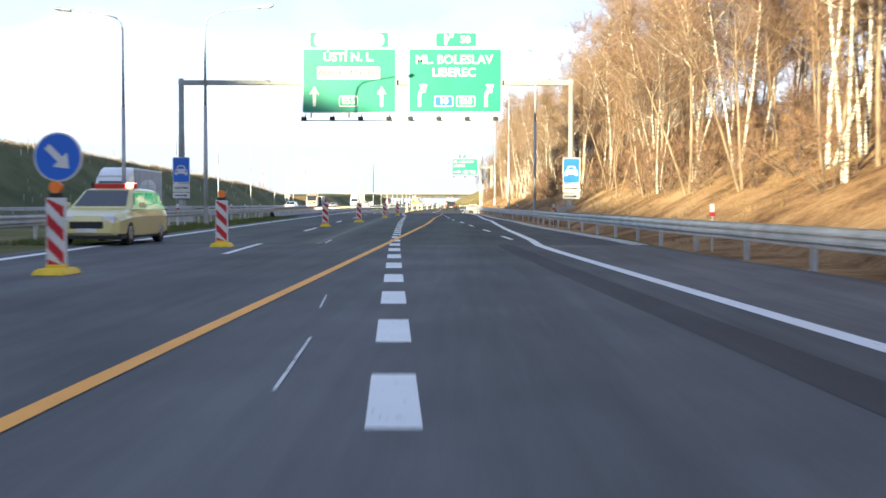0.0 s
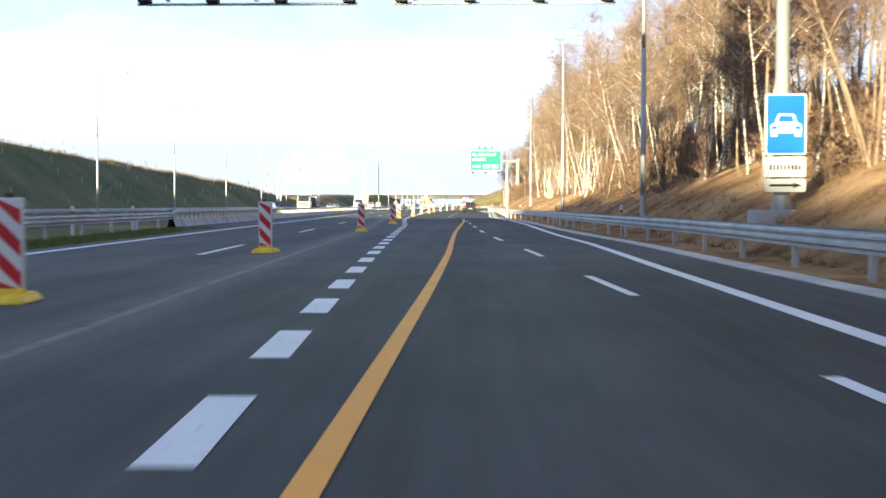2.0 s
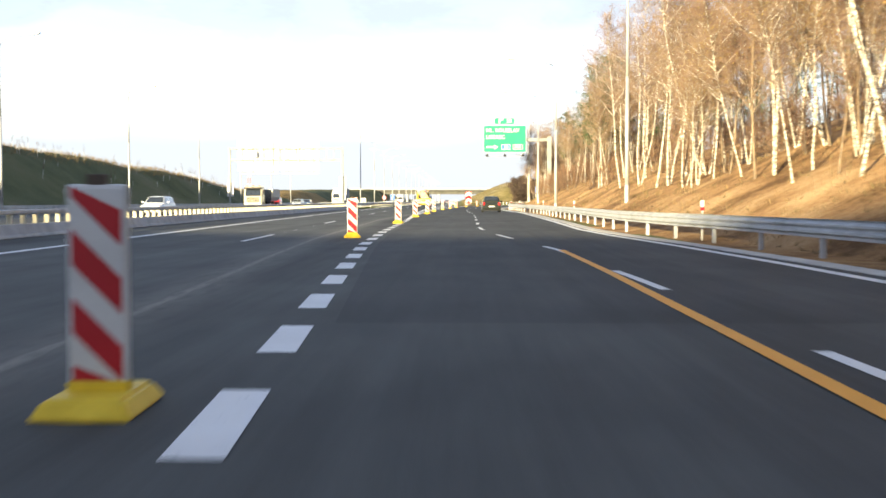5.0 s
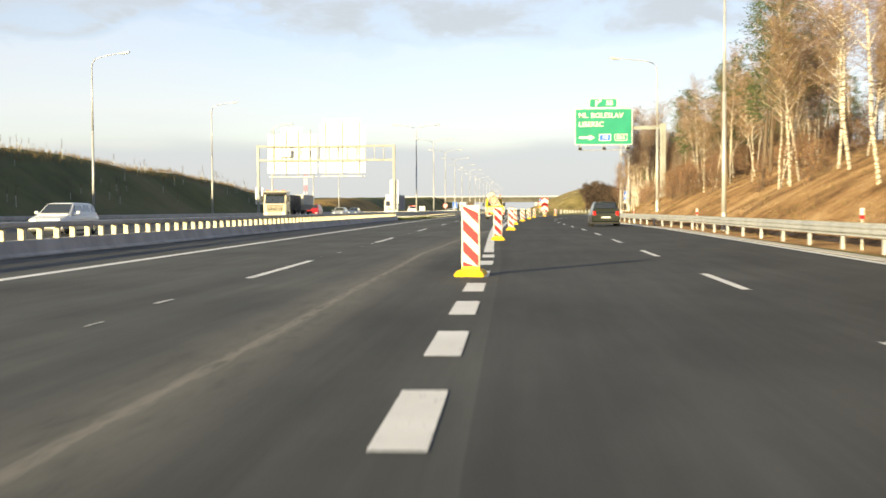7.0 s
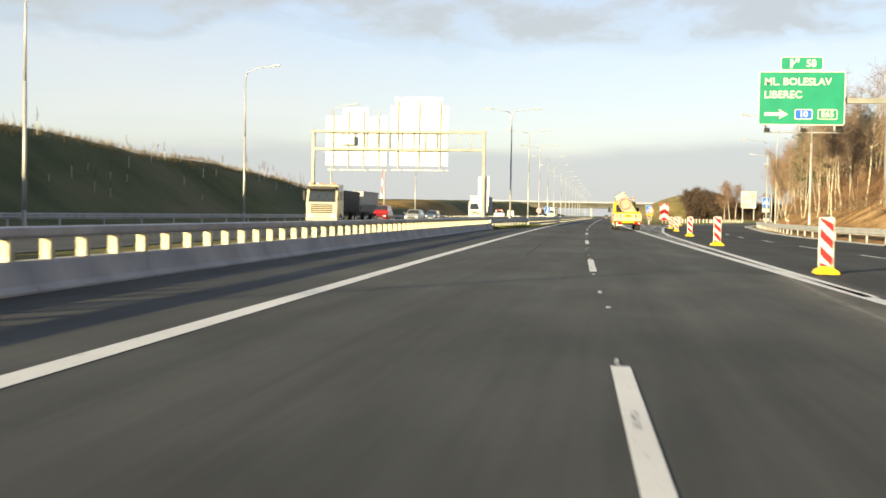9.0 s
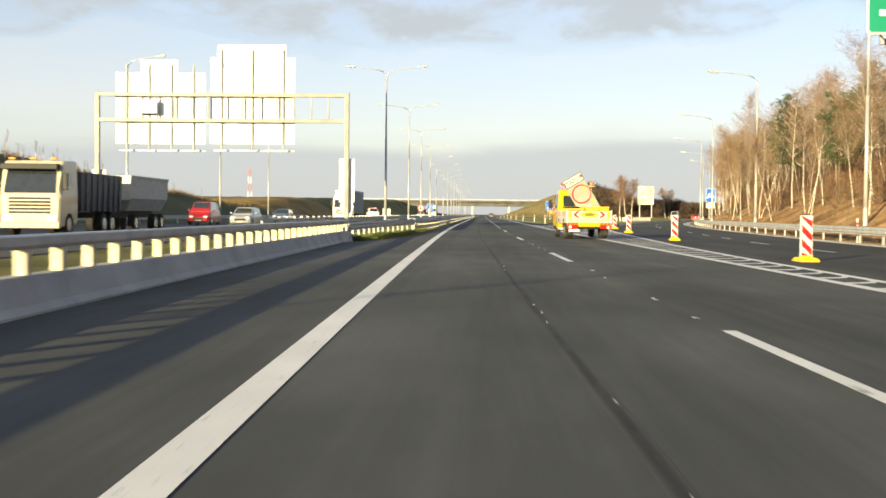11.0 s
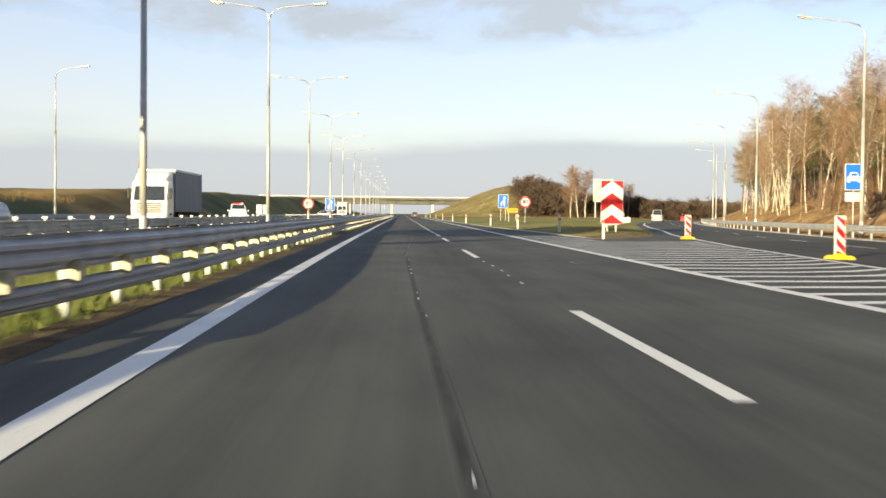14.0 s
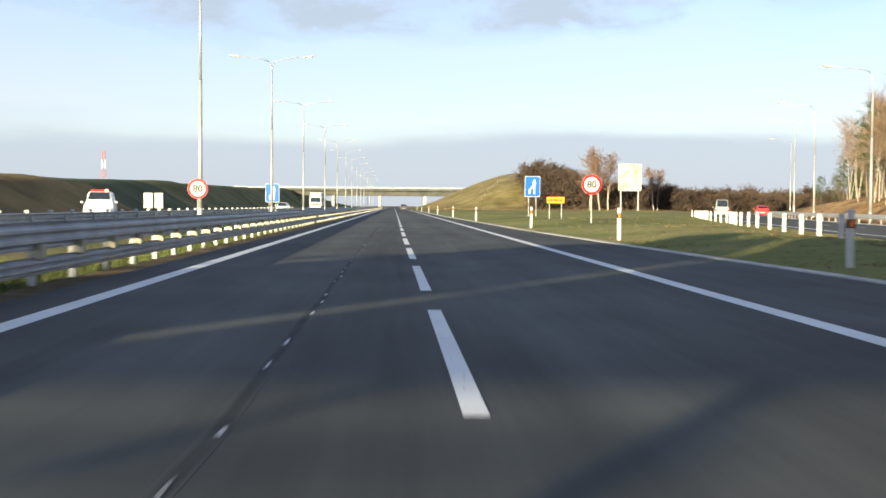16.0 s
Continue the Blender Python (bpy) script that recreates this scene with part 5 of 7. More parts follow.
def car(name, label, at, turn, colour, wagon=True, bar=False, length=4.5, width=1.74, height=1.46, van=False):
    """A car with its front towards -y."""
    t = thing(name, label, "car" if not van else "van", at=at, turn=turn)
    w, L = width / 2, length
    p = paint(name + "_paint", colour)
    waist = 0.9 if not van else 1.1
    low = [(-L / 2, w * 0.7, w * 0.74, w * 0.7, 0.32, 0.55, 0.62), (-L / 2 + 0.12, w * 0.9, w * 0.92, w * 0.86, 0.24, 0.6, 0.74), (-L / 2 + 0.5, w * 0.97, w, w * 0.92, 0.2, 0.66, 0.84), (-L / 2 + (1.05 if not van else 0.8), w, w, w * 0.95, 0.2, 0.7, waist), (0, w, w, w * 0.96, 0.2, 0.72, waist + 0.03), (L / 2 - 0.6, w, w, w * 0.95, 0.2, 0.72, waist + 0.05), (L / 2 - 0.1, w * 0.95, w * 0.96, w * 0.9, 0.26, 0.7, waist), (L / 2, w * 0.86, w * 0.88, w * 0.8, 0.34, 0.68, waist - 0.1)]
    body = loft("body", low, p, t)
    back = L / 2 - (0.12 if wagon else 0.75)
    front = -L / 2 + (1.1 if not van else 0.75)
    cabin = [(front - 0.1, w * 0.93, w * 0.9, w * 0.86, waist - 0.06, waist - 0.02, waist + 0.02), (front + 0.72, w * 0.94, w * 0.84, w * 0.72, waist - 0.06, waist + 0.2, height - 0.03), (front + 1.3, w * 0.94, w * 0.84, w * 0.73, waist - 0.06, waist + 0.2, height), (back - 0.5, w * 0.94, w * 0.84, w * 0.73, waist - 0.06, waist + 0.2, height - 0.02), (back, w * 0.92, w * 0.86, w * 0.78, waist - 0.06, waist + 0.04, waist + 0.1 if not wagon else waist + 0.16)]
    top = loft("cabin", cabin, p, t)
    gy = 0.05
    f0, f1 = cabin[0], cabin[1]
    flat3 = lambda n, pts, par: link_part(n, mesh_from(n, pts, [tuple(range(len(pts)))], GLASS), par)
    flat3("windscreen", [(-w * 0.76, front + 0.04 - gy, waist + 0.08), (w * 0.76, front + 0.04 - gy, waist + 0.08), (w * 0.62, front + 0.68 - gy, height - 0.06), (-w * 0.62, front + 0.68 - gy, height - 0.06)], top)
    flat3("rear_window", [(w * 0.7, back + gy - 0.06, waist + 0.2), (-w * 0.7, back + gy - 0.06, waist + 0.2), (-w * 0.62, back - 0.44 + gy, height - 0.08), (w * 0.62, back - 0.44 + gy, height - 0.08)], top)
    for s in (-1, 1):
        for a, b in ((front + 0.5, front + 1.45), (front + 1.52, min(back - 0.75, front + 2.35)), (back - 0.68, back - 0.28)):
            if b - a < 0.25:
                continue
            lo = [(s * (w * 0.885), a - 0.1, waist + 0.1), (s * (w * 0.885), b + 0.06, waist + 0.1), (s * (w * 0.765), b, height - 0.12), (s * (w * 0.765), a + 0.2, height - 0.12)]
            flat3("side_window", lo if s > 0 else lo[::-1], top)
        bm = bmesh.new(); box(bm, s * w * 0.62 - 0.17, s * w * 0.62 + 0.17, -L / 2 + 0.01, -L / 2 + 0.14, 0.56, 0.74, 0.03); part("headlight", bm, HEADLAMP, body)
        bm = bmesh.new(); box(bm, s * w * 0.78 - 0.1, s * w * 0.78 + 0.1, L / 2 - 0.14, L / 2 + 0.005, 0.66, 0.92, 0.03); part("tail_light", bm, TAIL, body)
        bm = bmesh.new(); box(bm, s * (w + 0.1) - 0.08, s * (w + 0.1) + 0.08, front + 0.3, front + 0.42, waist + 0.04, waist + 0.18, 0.03); part("mirror", bm, p, top)
        for y in (-L / 2 + 0.82, L / 2 - 0.85):
            wheel(t, s * (w - 0.1), y, 0.31)
    bm = bmesh.new(); box(bm, -0.42, 0.42, -L / 2 - 0.005, -L / 2 + 0.06, 0.42, 0.6, 0.02); part("grille", bm, BLACK, body)
    bm = bmesh.new(); box(bm, -0.26, 0.26, L / 2 - 0.02, L / 2 + 0.012, 0.5, 0.61, 0.004); part("number_plate", bm, WHITE, body)
    bm = bmesh.new(); box(bm, -0.26, 0.26, -L / 2 - 0.03, -L / 2 + 0.0, 0.33, 0.43, 0.004); part("number_plate", bm, WHITE, body)
    bm = bmesh.new(); box(bm, -w * 0.98, w * 0.98, -L / 2 + 0.1, L / 2 - 0.1, 0.17, 0.3, 0.02); part("sill", bm, BLACK, body)
    if bar:
        bm = bmesh.new(); box(bm, -0.55, 0.55, -0.12, 0.14, height - 0.02, height + 0.13, 0.03, pose(0, front + 1.3, 0)); b = part("light_bar", bm, RED_LAMP, t, "red roof light bar")
        bm = bmesh.new(); box(bm, 0.3, 0.52, -0.14, 0.16, height, height + 0.145, 0.03, pose(0, front + 1.3, 0)); part("lit_lamp", bm, LIT_RED, b)
    return t


RED_LAMP = surf("red_lamp_plastic", (0.35, 0.02, 0.015), (0.5, 0.03, 0.02), rough=0.3)
LIT_RED = lamp_material("lit_red_lamp", (1.0, 0.25, 0.15), 2.5)
# parked patrol car facing the traffic
patrol = car("patrol_car", "pale yellow estate car with a red light bar, facing the traffic", (7.55, 60.8, 0), -1, (0.62, 0.55, 0.24), True, True, 4.5, 1.75, 1.45)
car("dark_car", "dark green estate car in the outer exit lane", (15.5, 243.0, 0), 180, (0.014, 0.018, 0.014), True, False, 4.5, 1.76, 1.5)
car("grey_van", "grey delivery van on the exit ramp", (46.6, 517.0, 0), 180 - 14, (0.3, 0.31, 0.32), True, False, 5.2, 1.95, 2.2, True)
car("red_car", "small red car on the exit ramp", (50.4, 512.0, 0), 180 - 14, (0.5, 0.02, 0.02), True, False, 4.0)
car("silver_car", "silver car in the oncoming lanes", (-9.0 + 0.9 * left_line(222) - 3.0, 222, -0.02), 0, (0.5, 0.52, 0.54))
car("grey_car", "grey car in the oncoming lanes", (-15.6, 335, -0.02), 0, (0.25, 0.27, 0.3))
car("blue_car", "dark blue car in the oncoming lanes", (-19.0, 372, -0.02), 0, (0.05, 0.08, 0.14))
car("red_van", "red delivery van in the oncoming lanes", (-20.7, 343, -0.02), 1, (0.3, 0.014, 0.02), True, False, 4.6, 1.85, 1.9, True)
car("service_van", "white service van with an orange roof bar, parked beyond the median", (-15.6, 440, -0.02), 10, (0.75, 0.75, 0.73), True, True, 4.8, 1.9, 1.9, True)
car("white_car", "white car far along the oncoming lanes", (-12.3, 530, -0.02), 0, (0.7, 0.7, 0.68))
car("far_car", "dark car far along the through road", (5.6, 640, 0), 180, (0.08, 0.08, 0.09))


def lorry(name, label, at, turn, cab_colour, body_material, length=12.0, height=3.9, tipper=False):
    """A lorry with its front towards -y."""
    t = thing(name, label, "lorry", at=at, turn=turn)
    p = paint(name + "_paint", cab_colour)
    cab = loft("cab", [(0, 1.12, 1.16, 1.1, 0.45, 1.5, 1.7), (0.08, 1.2, 1.24, 1.16, 0.42, 1.6, 2.0), (0.35, 1.22, 1.25, 1.2, 0.42, 1.7, 2.9), (0.6, 1.22, 1.25, 1.2, 0.42, 1.7, 3.1), (2.1, 1.22, 1.25, 1.2, 0.5, 1.7, 3.15), (2.2, 1.2, 1.22, 1.15, 0.6, 1.7, 3.1)], p, t)
    if not tipper:
        loft("wind_deflector", [(0.5, 1.1, 1.1, 1.0, 3.05, 3.1, 3.16), (1.4, 1.15, 1.15, 1.1, 3.05, 3.4, 3.65), (2.1, 1.18, 1.18, 1.14, 3.05, 3.5, 3.8)], p, cab)
    link_part("windscreen", mesh_from("windscreen", [(-1.05, -0.005, 1.78), (1.05, -0.005, 1.78), (0.98, 0.26, 2.74), (-0.98, 0.26, 2.74)], [(0, 1, 2, 3)], GLASS), cab)
    for s in (-1, 1):
        pts = [(s * 1.245, 0.5, 1.75), (s * 1.245, 1.5, 1.75), (s * 1.222, 1.45, 2.6), (s * 1.222, 0.62, 2.6)]
        link_part("side_window", mesh_from("side_window", pts if s > 0 else pts[::-1], [(0, 1, 2, 3)], GLASS), cab)
        bm = bmesh.new(); box(bm, s * 0.92 - 0.2, s * 0.92 + 0.2, -0.03, 0.1, 0.62, 0.86, 0.03); part("headlight", bm, HEADLAMP, cab)
        bm = bmesh.new(); box(bm, s * 1.4 - 0.09, s * 1.4 + 0.09, 0.1, 0.22, 1.9, 2.6, 0.03); part("mirror", bm, BLACK, cab)
        for y in (1.1,) + ((length - 2.6, length - 1.4) if tipper else (4.6, length - 3.6, length - 2.4, length - 1.2)):
            wheel(t, s * 1.08, y, 0.5, 0.32)
    bm = bmesh.new()
    for k in range(5):
        box(bm, -0.85, 0.85, -0.02, 0.06, 0.95 + k * 0.14, 1.04 + k * 0.14, 0.015)
    part("grille", bm, BLACK, cab)
    bm = bmesh.new(); box(bm, -1.22, 1.22, -0.06, 0.25, 0.35, 0.6, 0.06); part("bumper", bm, p, cab)
    bm = bmesh.new(); box(bm, -0.45, 0.45, 1.5, length - 0.1, 0.75, 1.0, 0.02); part("chassis", bm, BLACK, t)
    bm = bmesh.new()
    if tipper:
        vs = [(-1.2, 2.7, 1.05), (1.2, 2.7, 1.05), (1.2, length, 1.05), (-1.2, length, 1.05), (-1.27, 2.5, 2.7), (1.27, 2.5, 2.7), (1.27, length + 0.1, 2.7), (-1.27, length + 0.1, 2.7)]
        b = [bm.verts.new(v) for v in vs]
        for f in ((3, 2, 1, 0), (4, 5, 6, 7), (0, 1, 5, 4), (1, 2, 6, 5), (2, 3, 7, 6), (3, 0, 4, 7)):
            bm.faces.new([b[k] for k in f])
        skip = part("tipper_body", bm, body_material, t)
        for k in range(7):
            y = 3.2 + k * (length - 3.6) / 6
            for s in (-1, 1):
                bm = bmesh.new(); box(bm, s * 1.25 - 0.05, s * 1.25 + 0.05, y - 0.05, y + 0.05, 1.05, 2.72); part("rib", bm, body_material, skip)
        bm = bmesh.new(); box(bm, -1.15, 1.15, -0.12, 0.3, 2.72, 2.95, 0.04); part("sun_visor", bm, BLACK, cab)
        for s in (-1, 0, 1):
            bm = bmesh.new(); box(bm, s * 0.85 - 0.14, s * 0.85 + 0.14, 0.35, 0.5, 3.12, 3.22, 0.03); part("marker_lamp", bm, ORANGE, cab)
    else:
        box(bm, -1.27, 1.27, 2.6, length, 1.05, height, 0.03)
        part("trailer_box", bm, body_material, t, "grey-blue curtain-sided trailer")
        bm = bmesh.new(); box(bm, -1.28, 1.28, 2.58, length + 0.02, height - 0.12, height + 0.02, 0.02); part("roof_rail", bm, ALU, t)
    return t


CURTAIN = surf("curtain_side", (0.10, 0.12, 0.16), (0.15, 0.17, 0.21), scale=1.0, rough=0.55, grain=6, stretch=(1, 1, 0.2))
lorry("white_lorry", "white lorry with a grey curtain-sided trailer, oncoming", (-15.0, 392.5, -0.02), 0, (0.76, 0.75, 0.7), CURTAIN, 13.5, 3.95)
lorry("tipper_lorry", "cream tipper lorry with a dark bulk body, oncoming", (-15.7, 292.0, -0.02), 0.8, (0.5, 0.45, 0.33), surf("tipper_dark", (0.05, 0.055, 0.065), (0.085, 0.09, 0.1), rough=0.5), 8.4, 3.2, True)
trailer = thing("tipper_trailer", "grey ribbed tipper trailer with a cream front, behind the tipper lorry", "trailer", at=(-15.85, 302.0, -0.02), turn=0.8)
TRAILER = surf("tipper_grey", (0.30, 0.31, 0.31), (0.42, 0.43, 0.42), rough=0.5)
bm = bmesh.new()
b = [bm.verts.new(v) for v in ((-0.95, 0.3, 1.1), (0.95, 0.3, 1.1), (0.95, 6.8, 1.1), (-0.95, 6.8, 1.1), (-1.24, 0.05, 1.7), (1.24, 0.05, 1.7), (1.24, 7.0, 1.7), (-1.24, 7.0, 1.7), (-1.26, 0, 2.75), (1.26, 0, 2.75), (1.26, 7.1, 2.75), (-1.26, 7.1, 2.75))]
for f in ((3, 2, 1, 0), (8, 9, 10, 11), (0, 1, 5, 4), (1, 2, 6, 5), (2, 3, 7, 6), (3, 0, 4, 7), (4, 5, 9, 8), (5, 6, 10, 9), (6, 7, 11, 10), (7, 4, 8, 11)):
    bm.faces.new([b[k] for k in f])
part("body", bm, TRAILER, trailer)
bm = bmesh.new(); box(bm, -1.27, 1.27, -0.08, -0.01, 1.6, 2.8, 0.02); part("front_board", bm, surf("cream_board", (0.55, 0.52, 0.4), (0.66, 0.62, 0.5), rough=0.5), trailer, "cream front board")
bm = bmesh.new(); box(bm, -0.5, 0.5, -0.9, 6.8, 0.75, 1.08, 0.03); part("chassis", bm, BLACK, trailer)
for s in (-1, 1):
    bm = bmesh.new(); box(bm, s * 1.27 - 0.05, s * 1.27 + 0.05, 0, 7.1, 2.7, 2.82, 0.02); part("top_rail", bm, TRAILER, trailer)
    for y in (1.2, 4.9, 6.1):
        wheel(trailer, s * 1.02, y, 0.48, 0.34)
lorry("tall_lorry", "white lorry with a pale box body beyond the median rail", (-9.0, 117.0, -0.02), 2.5, (0.74, 0.74, 0.73), surf("pale_box", (0.32, 0.33, 0.35), (0.42, 0.43, 0.45), scale=1.0, rough=0.55), 12.0, 3.75)
lorry("far_lorry", "white lorry far along the oncoming lanes", (-13.0, 610.0, -0.02), 0, (0.74, 0.73, 0.7), ALU, 11.0, 3.8)

# ---- the yellow works lorry with its lowered warning board ----
wx, wy = 7.3, 298.8
works = thing("works_truck", "yellow flatbed works truck parked with a tilted grey warning board", "truck", at=(wx, wy, 0), turn=3.6)
YPAINT = paint("works_yellow", (0.60, 0.40, 0.015))
DROP_SIDE = surf("dusty_aluminium", (0.36, 0.35, 0.32), (0.52, 0.50, 0.45), scale=3.0, rough=0.5, metal=0.3, grain=20)
STRIPE_RED = surf("faded_stripe_red", (0.5, 0.10, 0.06), (0.62, 0.17, 0.11), scale=6.0, rough=0.5)
bed1, bw = 3.55, 1.01
bm = bmesh.new(); box(bm, -bw, bw, 0.04, bed1, 0.86, 0.98, 0.02); part("bed", bm, DROP_SIDE, works)
for s in (-1, 1):
    for a, b in ((0.06, 1.76), (1.82, bed1)):
        bm = bmesh.new()
        box(bm, s * bw - 0.02, s * bw + 0.02, a, b, 0.9, 1.42, 0.01)
        for z in (1.0, 1.13, 1.26):
            box(bm, s * (bw + 0.022) - 0.006, s * (bw + 0.022) + 0.006, a + 0.02, b - 0.02, z, z + 0.012)
        d = part("drop_side", bm, DROP_SIDE, works)
        q = [(s * (bw + 0.0295), a + 0.04, 1.15), (s * (bw + 0.0295), b - 0.04, 1.15), (s * (bw + 0.0295), b - 0.04, 1.4), (s * (bw + 0.0295), a + 0.04, 1.4)]
        link_part("pale_field", mesh_from("pale_field", q if s > 0 else q[::-1], [(0, 1, 2, 3)], WHITE), d)
        for k in range(6):
            y0 = a + 0.06 + k * 0.27
            q = [(s * (bw + 0.033), y0, 1.16), (s * (bw + 0.033), y0 + 0.13, 1.16), (s * (bw + 0.033), y0 + 0.2, 1.39), (s * (bw + 0.033), y0 + 0.07, 1.39)]
            link_part("red_stripe", mesh_from("red_stripe", q if s > 0 else q[::-1], [(0, 1, 2, 3)], STRIPE_RED), d)
        bm = bmesh.new(); box(bm, s * (bw + 0.035) - 0.015, s * (bw + 0.035) + 0.015, (a + b) / 2 - 0.06, (a + b) / 2 + 0.06, 0.93, 1.05, 0.008); part("latch", bm, BLACK, d)
    bm = bmesh.new(); box(bm, s * bw - 0.035, s * bw + 0.035, 1.76, 1.82, 0.86, 1.46, 0.01); part("stake", bm, STEEL, works)
    bm = bmesh.new(); box(bm, s * bw - 0.035, s * bw + 0.035, 0.0, 0.06, 0.86, 1.46, 0.01); part("corner_post", bm, STEEL, works)
bm = bmesh.new(); box(bm, -bw + 0.04, bw - 0.04, 0, 0.05, 0.88, 1.42, 0.01); tail = part("tailgate", bm, DROP_SIDE, works)
flat("white_field", tail, [(-0.96, 1.1), (0.96, 1.1), (0.96, 1.4), (-0.96, 1.4)], -0.004, surf("stained_white", (0.46, 0.38, 0.3), (0.62, 0.57, 0.5), scale=3.0, rough=0.6, fine=0.6))
for k, a in ((-1, -0.56), (1, 0.56)):
    flat("red_chevron", tail, [(a - k * 0.13, 1.11), (a, 1.11), (a + k * 0.17, 1.25), (a, 1.39), (a - k * 0.13, 1.39), (a + k * 0.04, 1.25)][::k], -0.008, RED)
    flat("yellow_field", tail, [(k * 0.8, 1.11), (k * 0.95, 1.11), (k * 0.95, 1.39), (k * 0.8, 1.39)][::k], -0.008, YELLOW)
vs = [(0.42 * math.cos(2 * math.pi * k / 32), 1.25 + 0.13 * math.sin(2 * math.pi * k / 32)) for k in range(32)]
flat("emblem", tail, vs, -0.008, YELLOW)
flat("emblem_mark", tail, [(0.6 * a, 0.5 + 0.6 * b) for a, b in vs], -0.012, surf("olive_mark", (0.12, 0.10, 0.01), (0.2, 0.17, 0.02)))
flat("faded_band", tail, [(-0.9, 0.94), (0.9, 0.94), (0.9, 1.06), (-0.9, 1.06)], -0.004, surf("faded_red", (0.55, 0.3, 0.22), (0.66, 0.4, 0.3), scale=6))
bm = bmesh.new(); box(bm, -0.96, 0.96, 0.1, 0.25, 0.5, 0.86, 0.02); part("rear_beam", bm, BLACK, works)
bm = bmesh.new(); box(bm, -0.48, 0.5, 0.02, 0.1, 0.56, 0.78, 0.02); part("bumper", bm, YPAINT, works)
for s in (-1, 1):
    bm = bmesh.new(); box(bm, s * 0.75 - 0.25, s * 0.75 + 0.25, 0.03, 0.1, 0.64, 0.8, 0.01); b = part("marker_board", bm, ORANGE, works)
    for k in range(3):
        u = s * 0.75 - 0.22 + k * 0.16
        flat("red_stripe", b, [(u, 0.65), (u + 0.07, 0.65), (u + 0.12, 0.79), (u + 0.05, 0.79)], 0.026, RED)
    bm = bmesh.new(); box(bm, s * 0.75 - 0.24, s * 0.75 + 0.24, 0.0, 0.09, 0.47, 0.62, 0.02); l = part("tail_light", bm, TAIL, works)
    bm = bmesh.new(); box(bm, s * 0.86 - 0.06, s * 0.86 + 0.06, -0.006, 0.02, 0.49, 0.6, 0.005); part("reversing_lens", bm, HEADLAMP, l)
bm = bmesh.new(); box(bm, -0.93, -0.43, -0.01, 0.03, 0.33, 0.44, 0.004); part("number_plate", bm, WHITE, works)
bm = bmesh.new(); box(bm, -0.42, 0.42, 0.2, 5.9, 0.45, 0.66, 0.02); part("chassis", bm, BLACK, works)
bm = bmesh.new(); box(bm, -0.9, -0.5, 1.75, 2.5, 0.35, 0.78, 0.05); part("fuel_tank", bm, BLACK, works)
for s in (-1, 1):
    wheel(works, s * 0.8, 1.1, 0.35, 0.36)
    wheel(works, s * 0.84, 4.75, 0.35, 0.22)
    bm = bmesh.new(); box(bm, s * 0.8 - 0.18, s * 0.8 + 0.18, 0.6, 0.63, 0.16, 0.66, 0.01); part("mudflap", bm, RUBBER, works)
    bm = bmesh.new(); box(bm, s * 0.8 - 0.2, s * 0.8 + 0.2, 0.66, 1.55, 0.74, 0.78, 0.015); part("mudguard", bm, BLACK, works)
    bm = bmesh.new(); box(bm, s * 0.97 - 0.015, s * 0.97 + 0.015, 1.7, 3.4, 0.4, 0.5, 0.008); part("side_guard", bm, ALU, works)
cab = loft("cab", [(3.68, 0.93, 0.96, 0.86, 0.45, 1.2, 2.2), (3.85, 0.95, 0.98, 0.89, 0.42, 1.2, 2.3), (4.55, 0.96, 0.98, 0.88, 0.42, 1.2, 2.32), (4.85, 0.96, 0.98, 0.86, 0.42, 1.2, 2.22), (5.4, 0.96, 0.97, 0.87, 0.42, 1.15, 1.42), (5.85, 0.92, 0.93, 0.82, 0.4, 0.95, 1.12), (6.05, 0.82, 0.84, 0.72, 0.42, 0.8, 0.98)], YPAINT, works)
link_part("rear_window", mesh_from("rear_window", [(-0.7, 3.668, 1.5), (-0.7, 3.668, 2.02), (0.7, 3.668, 2.02), (0.7, 3.668, 1.5)][::-1], [(0, 1, 2, 3)], GLASS), cab)
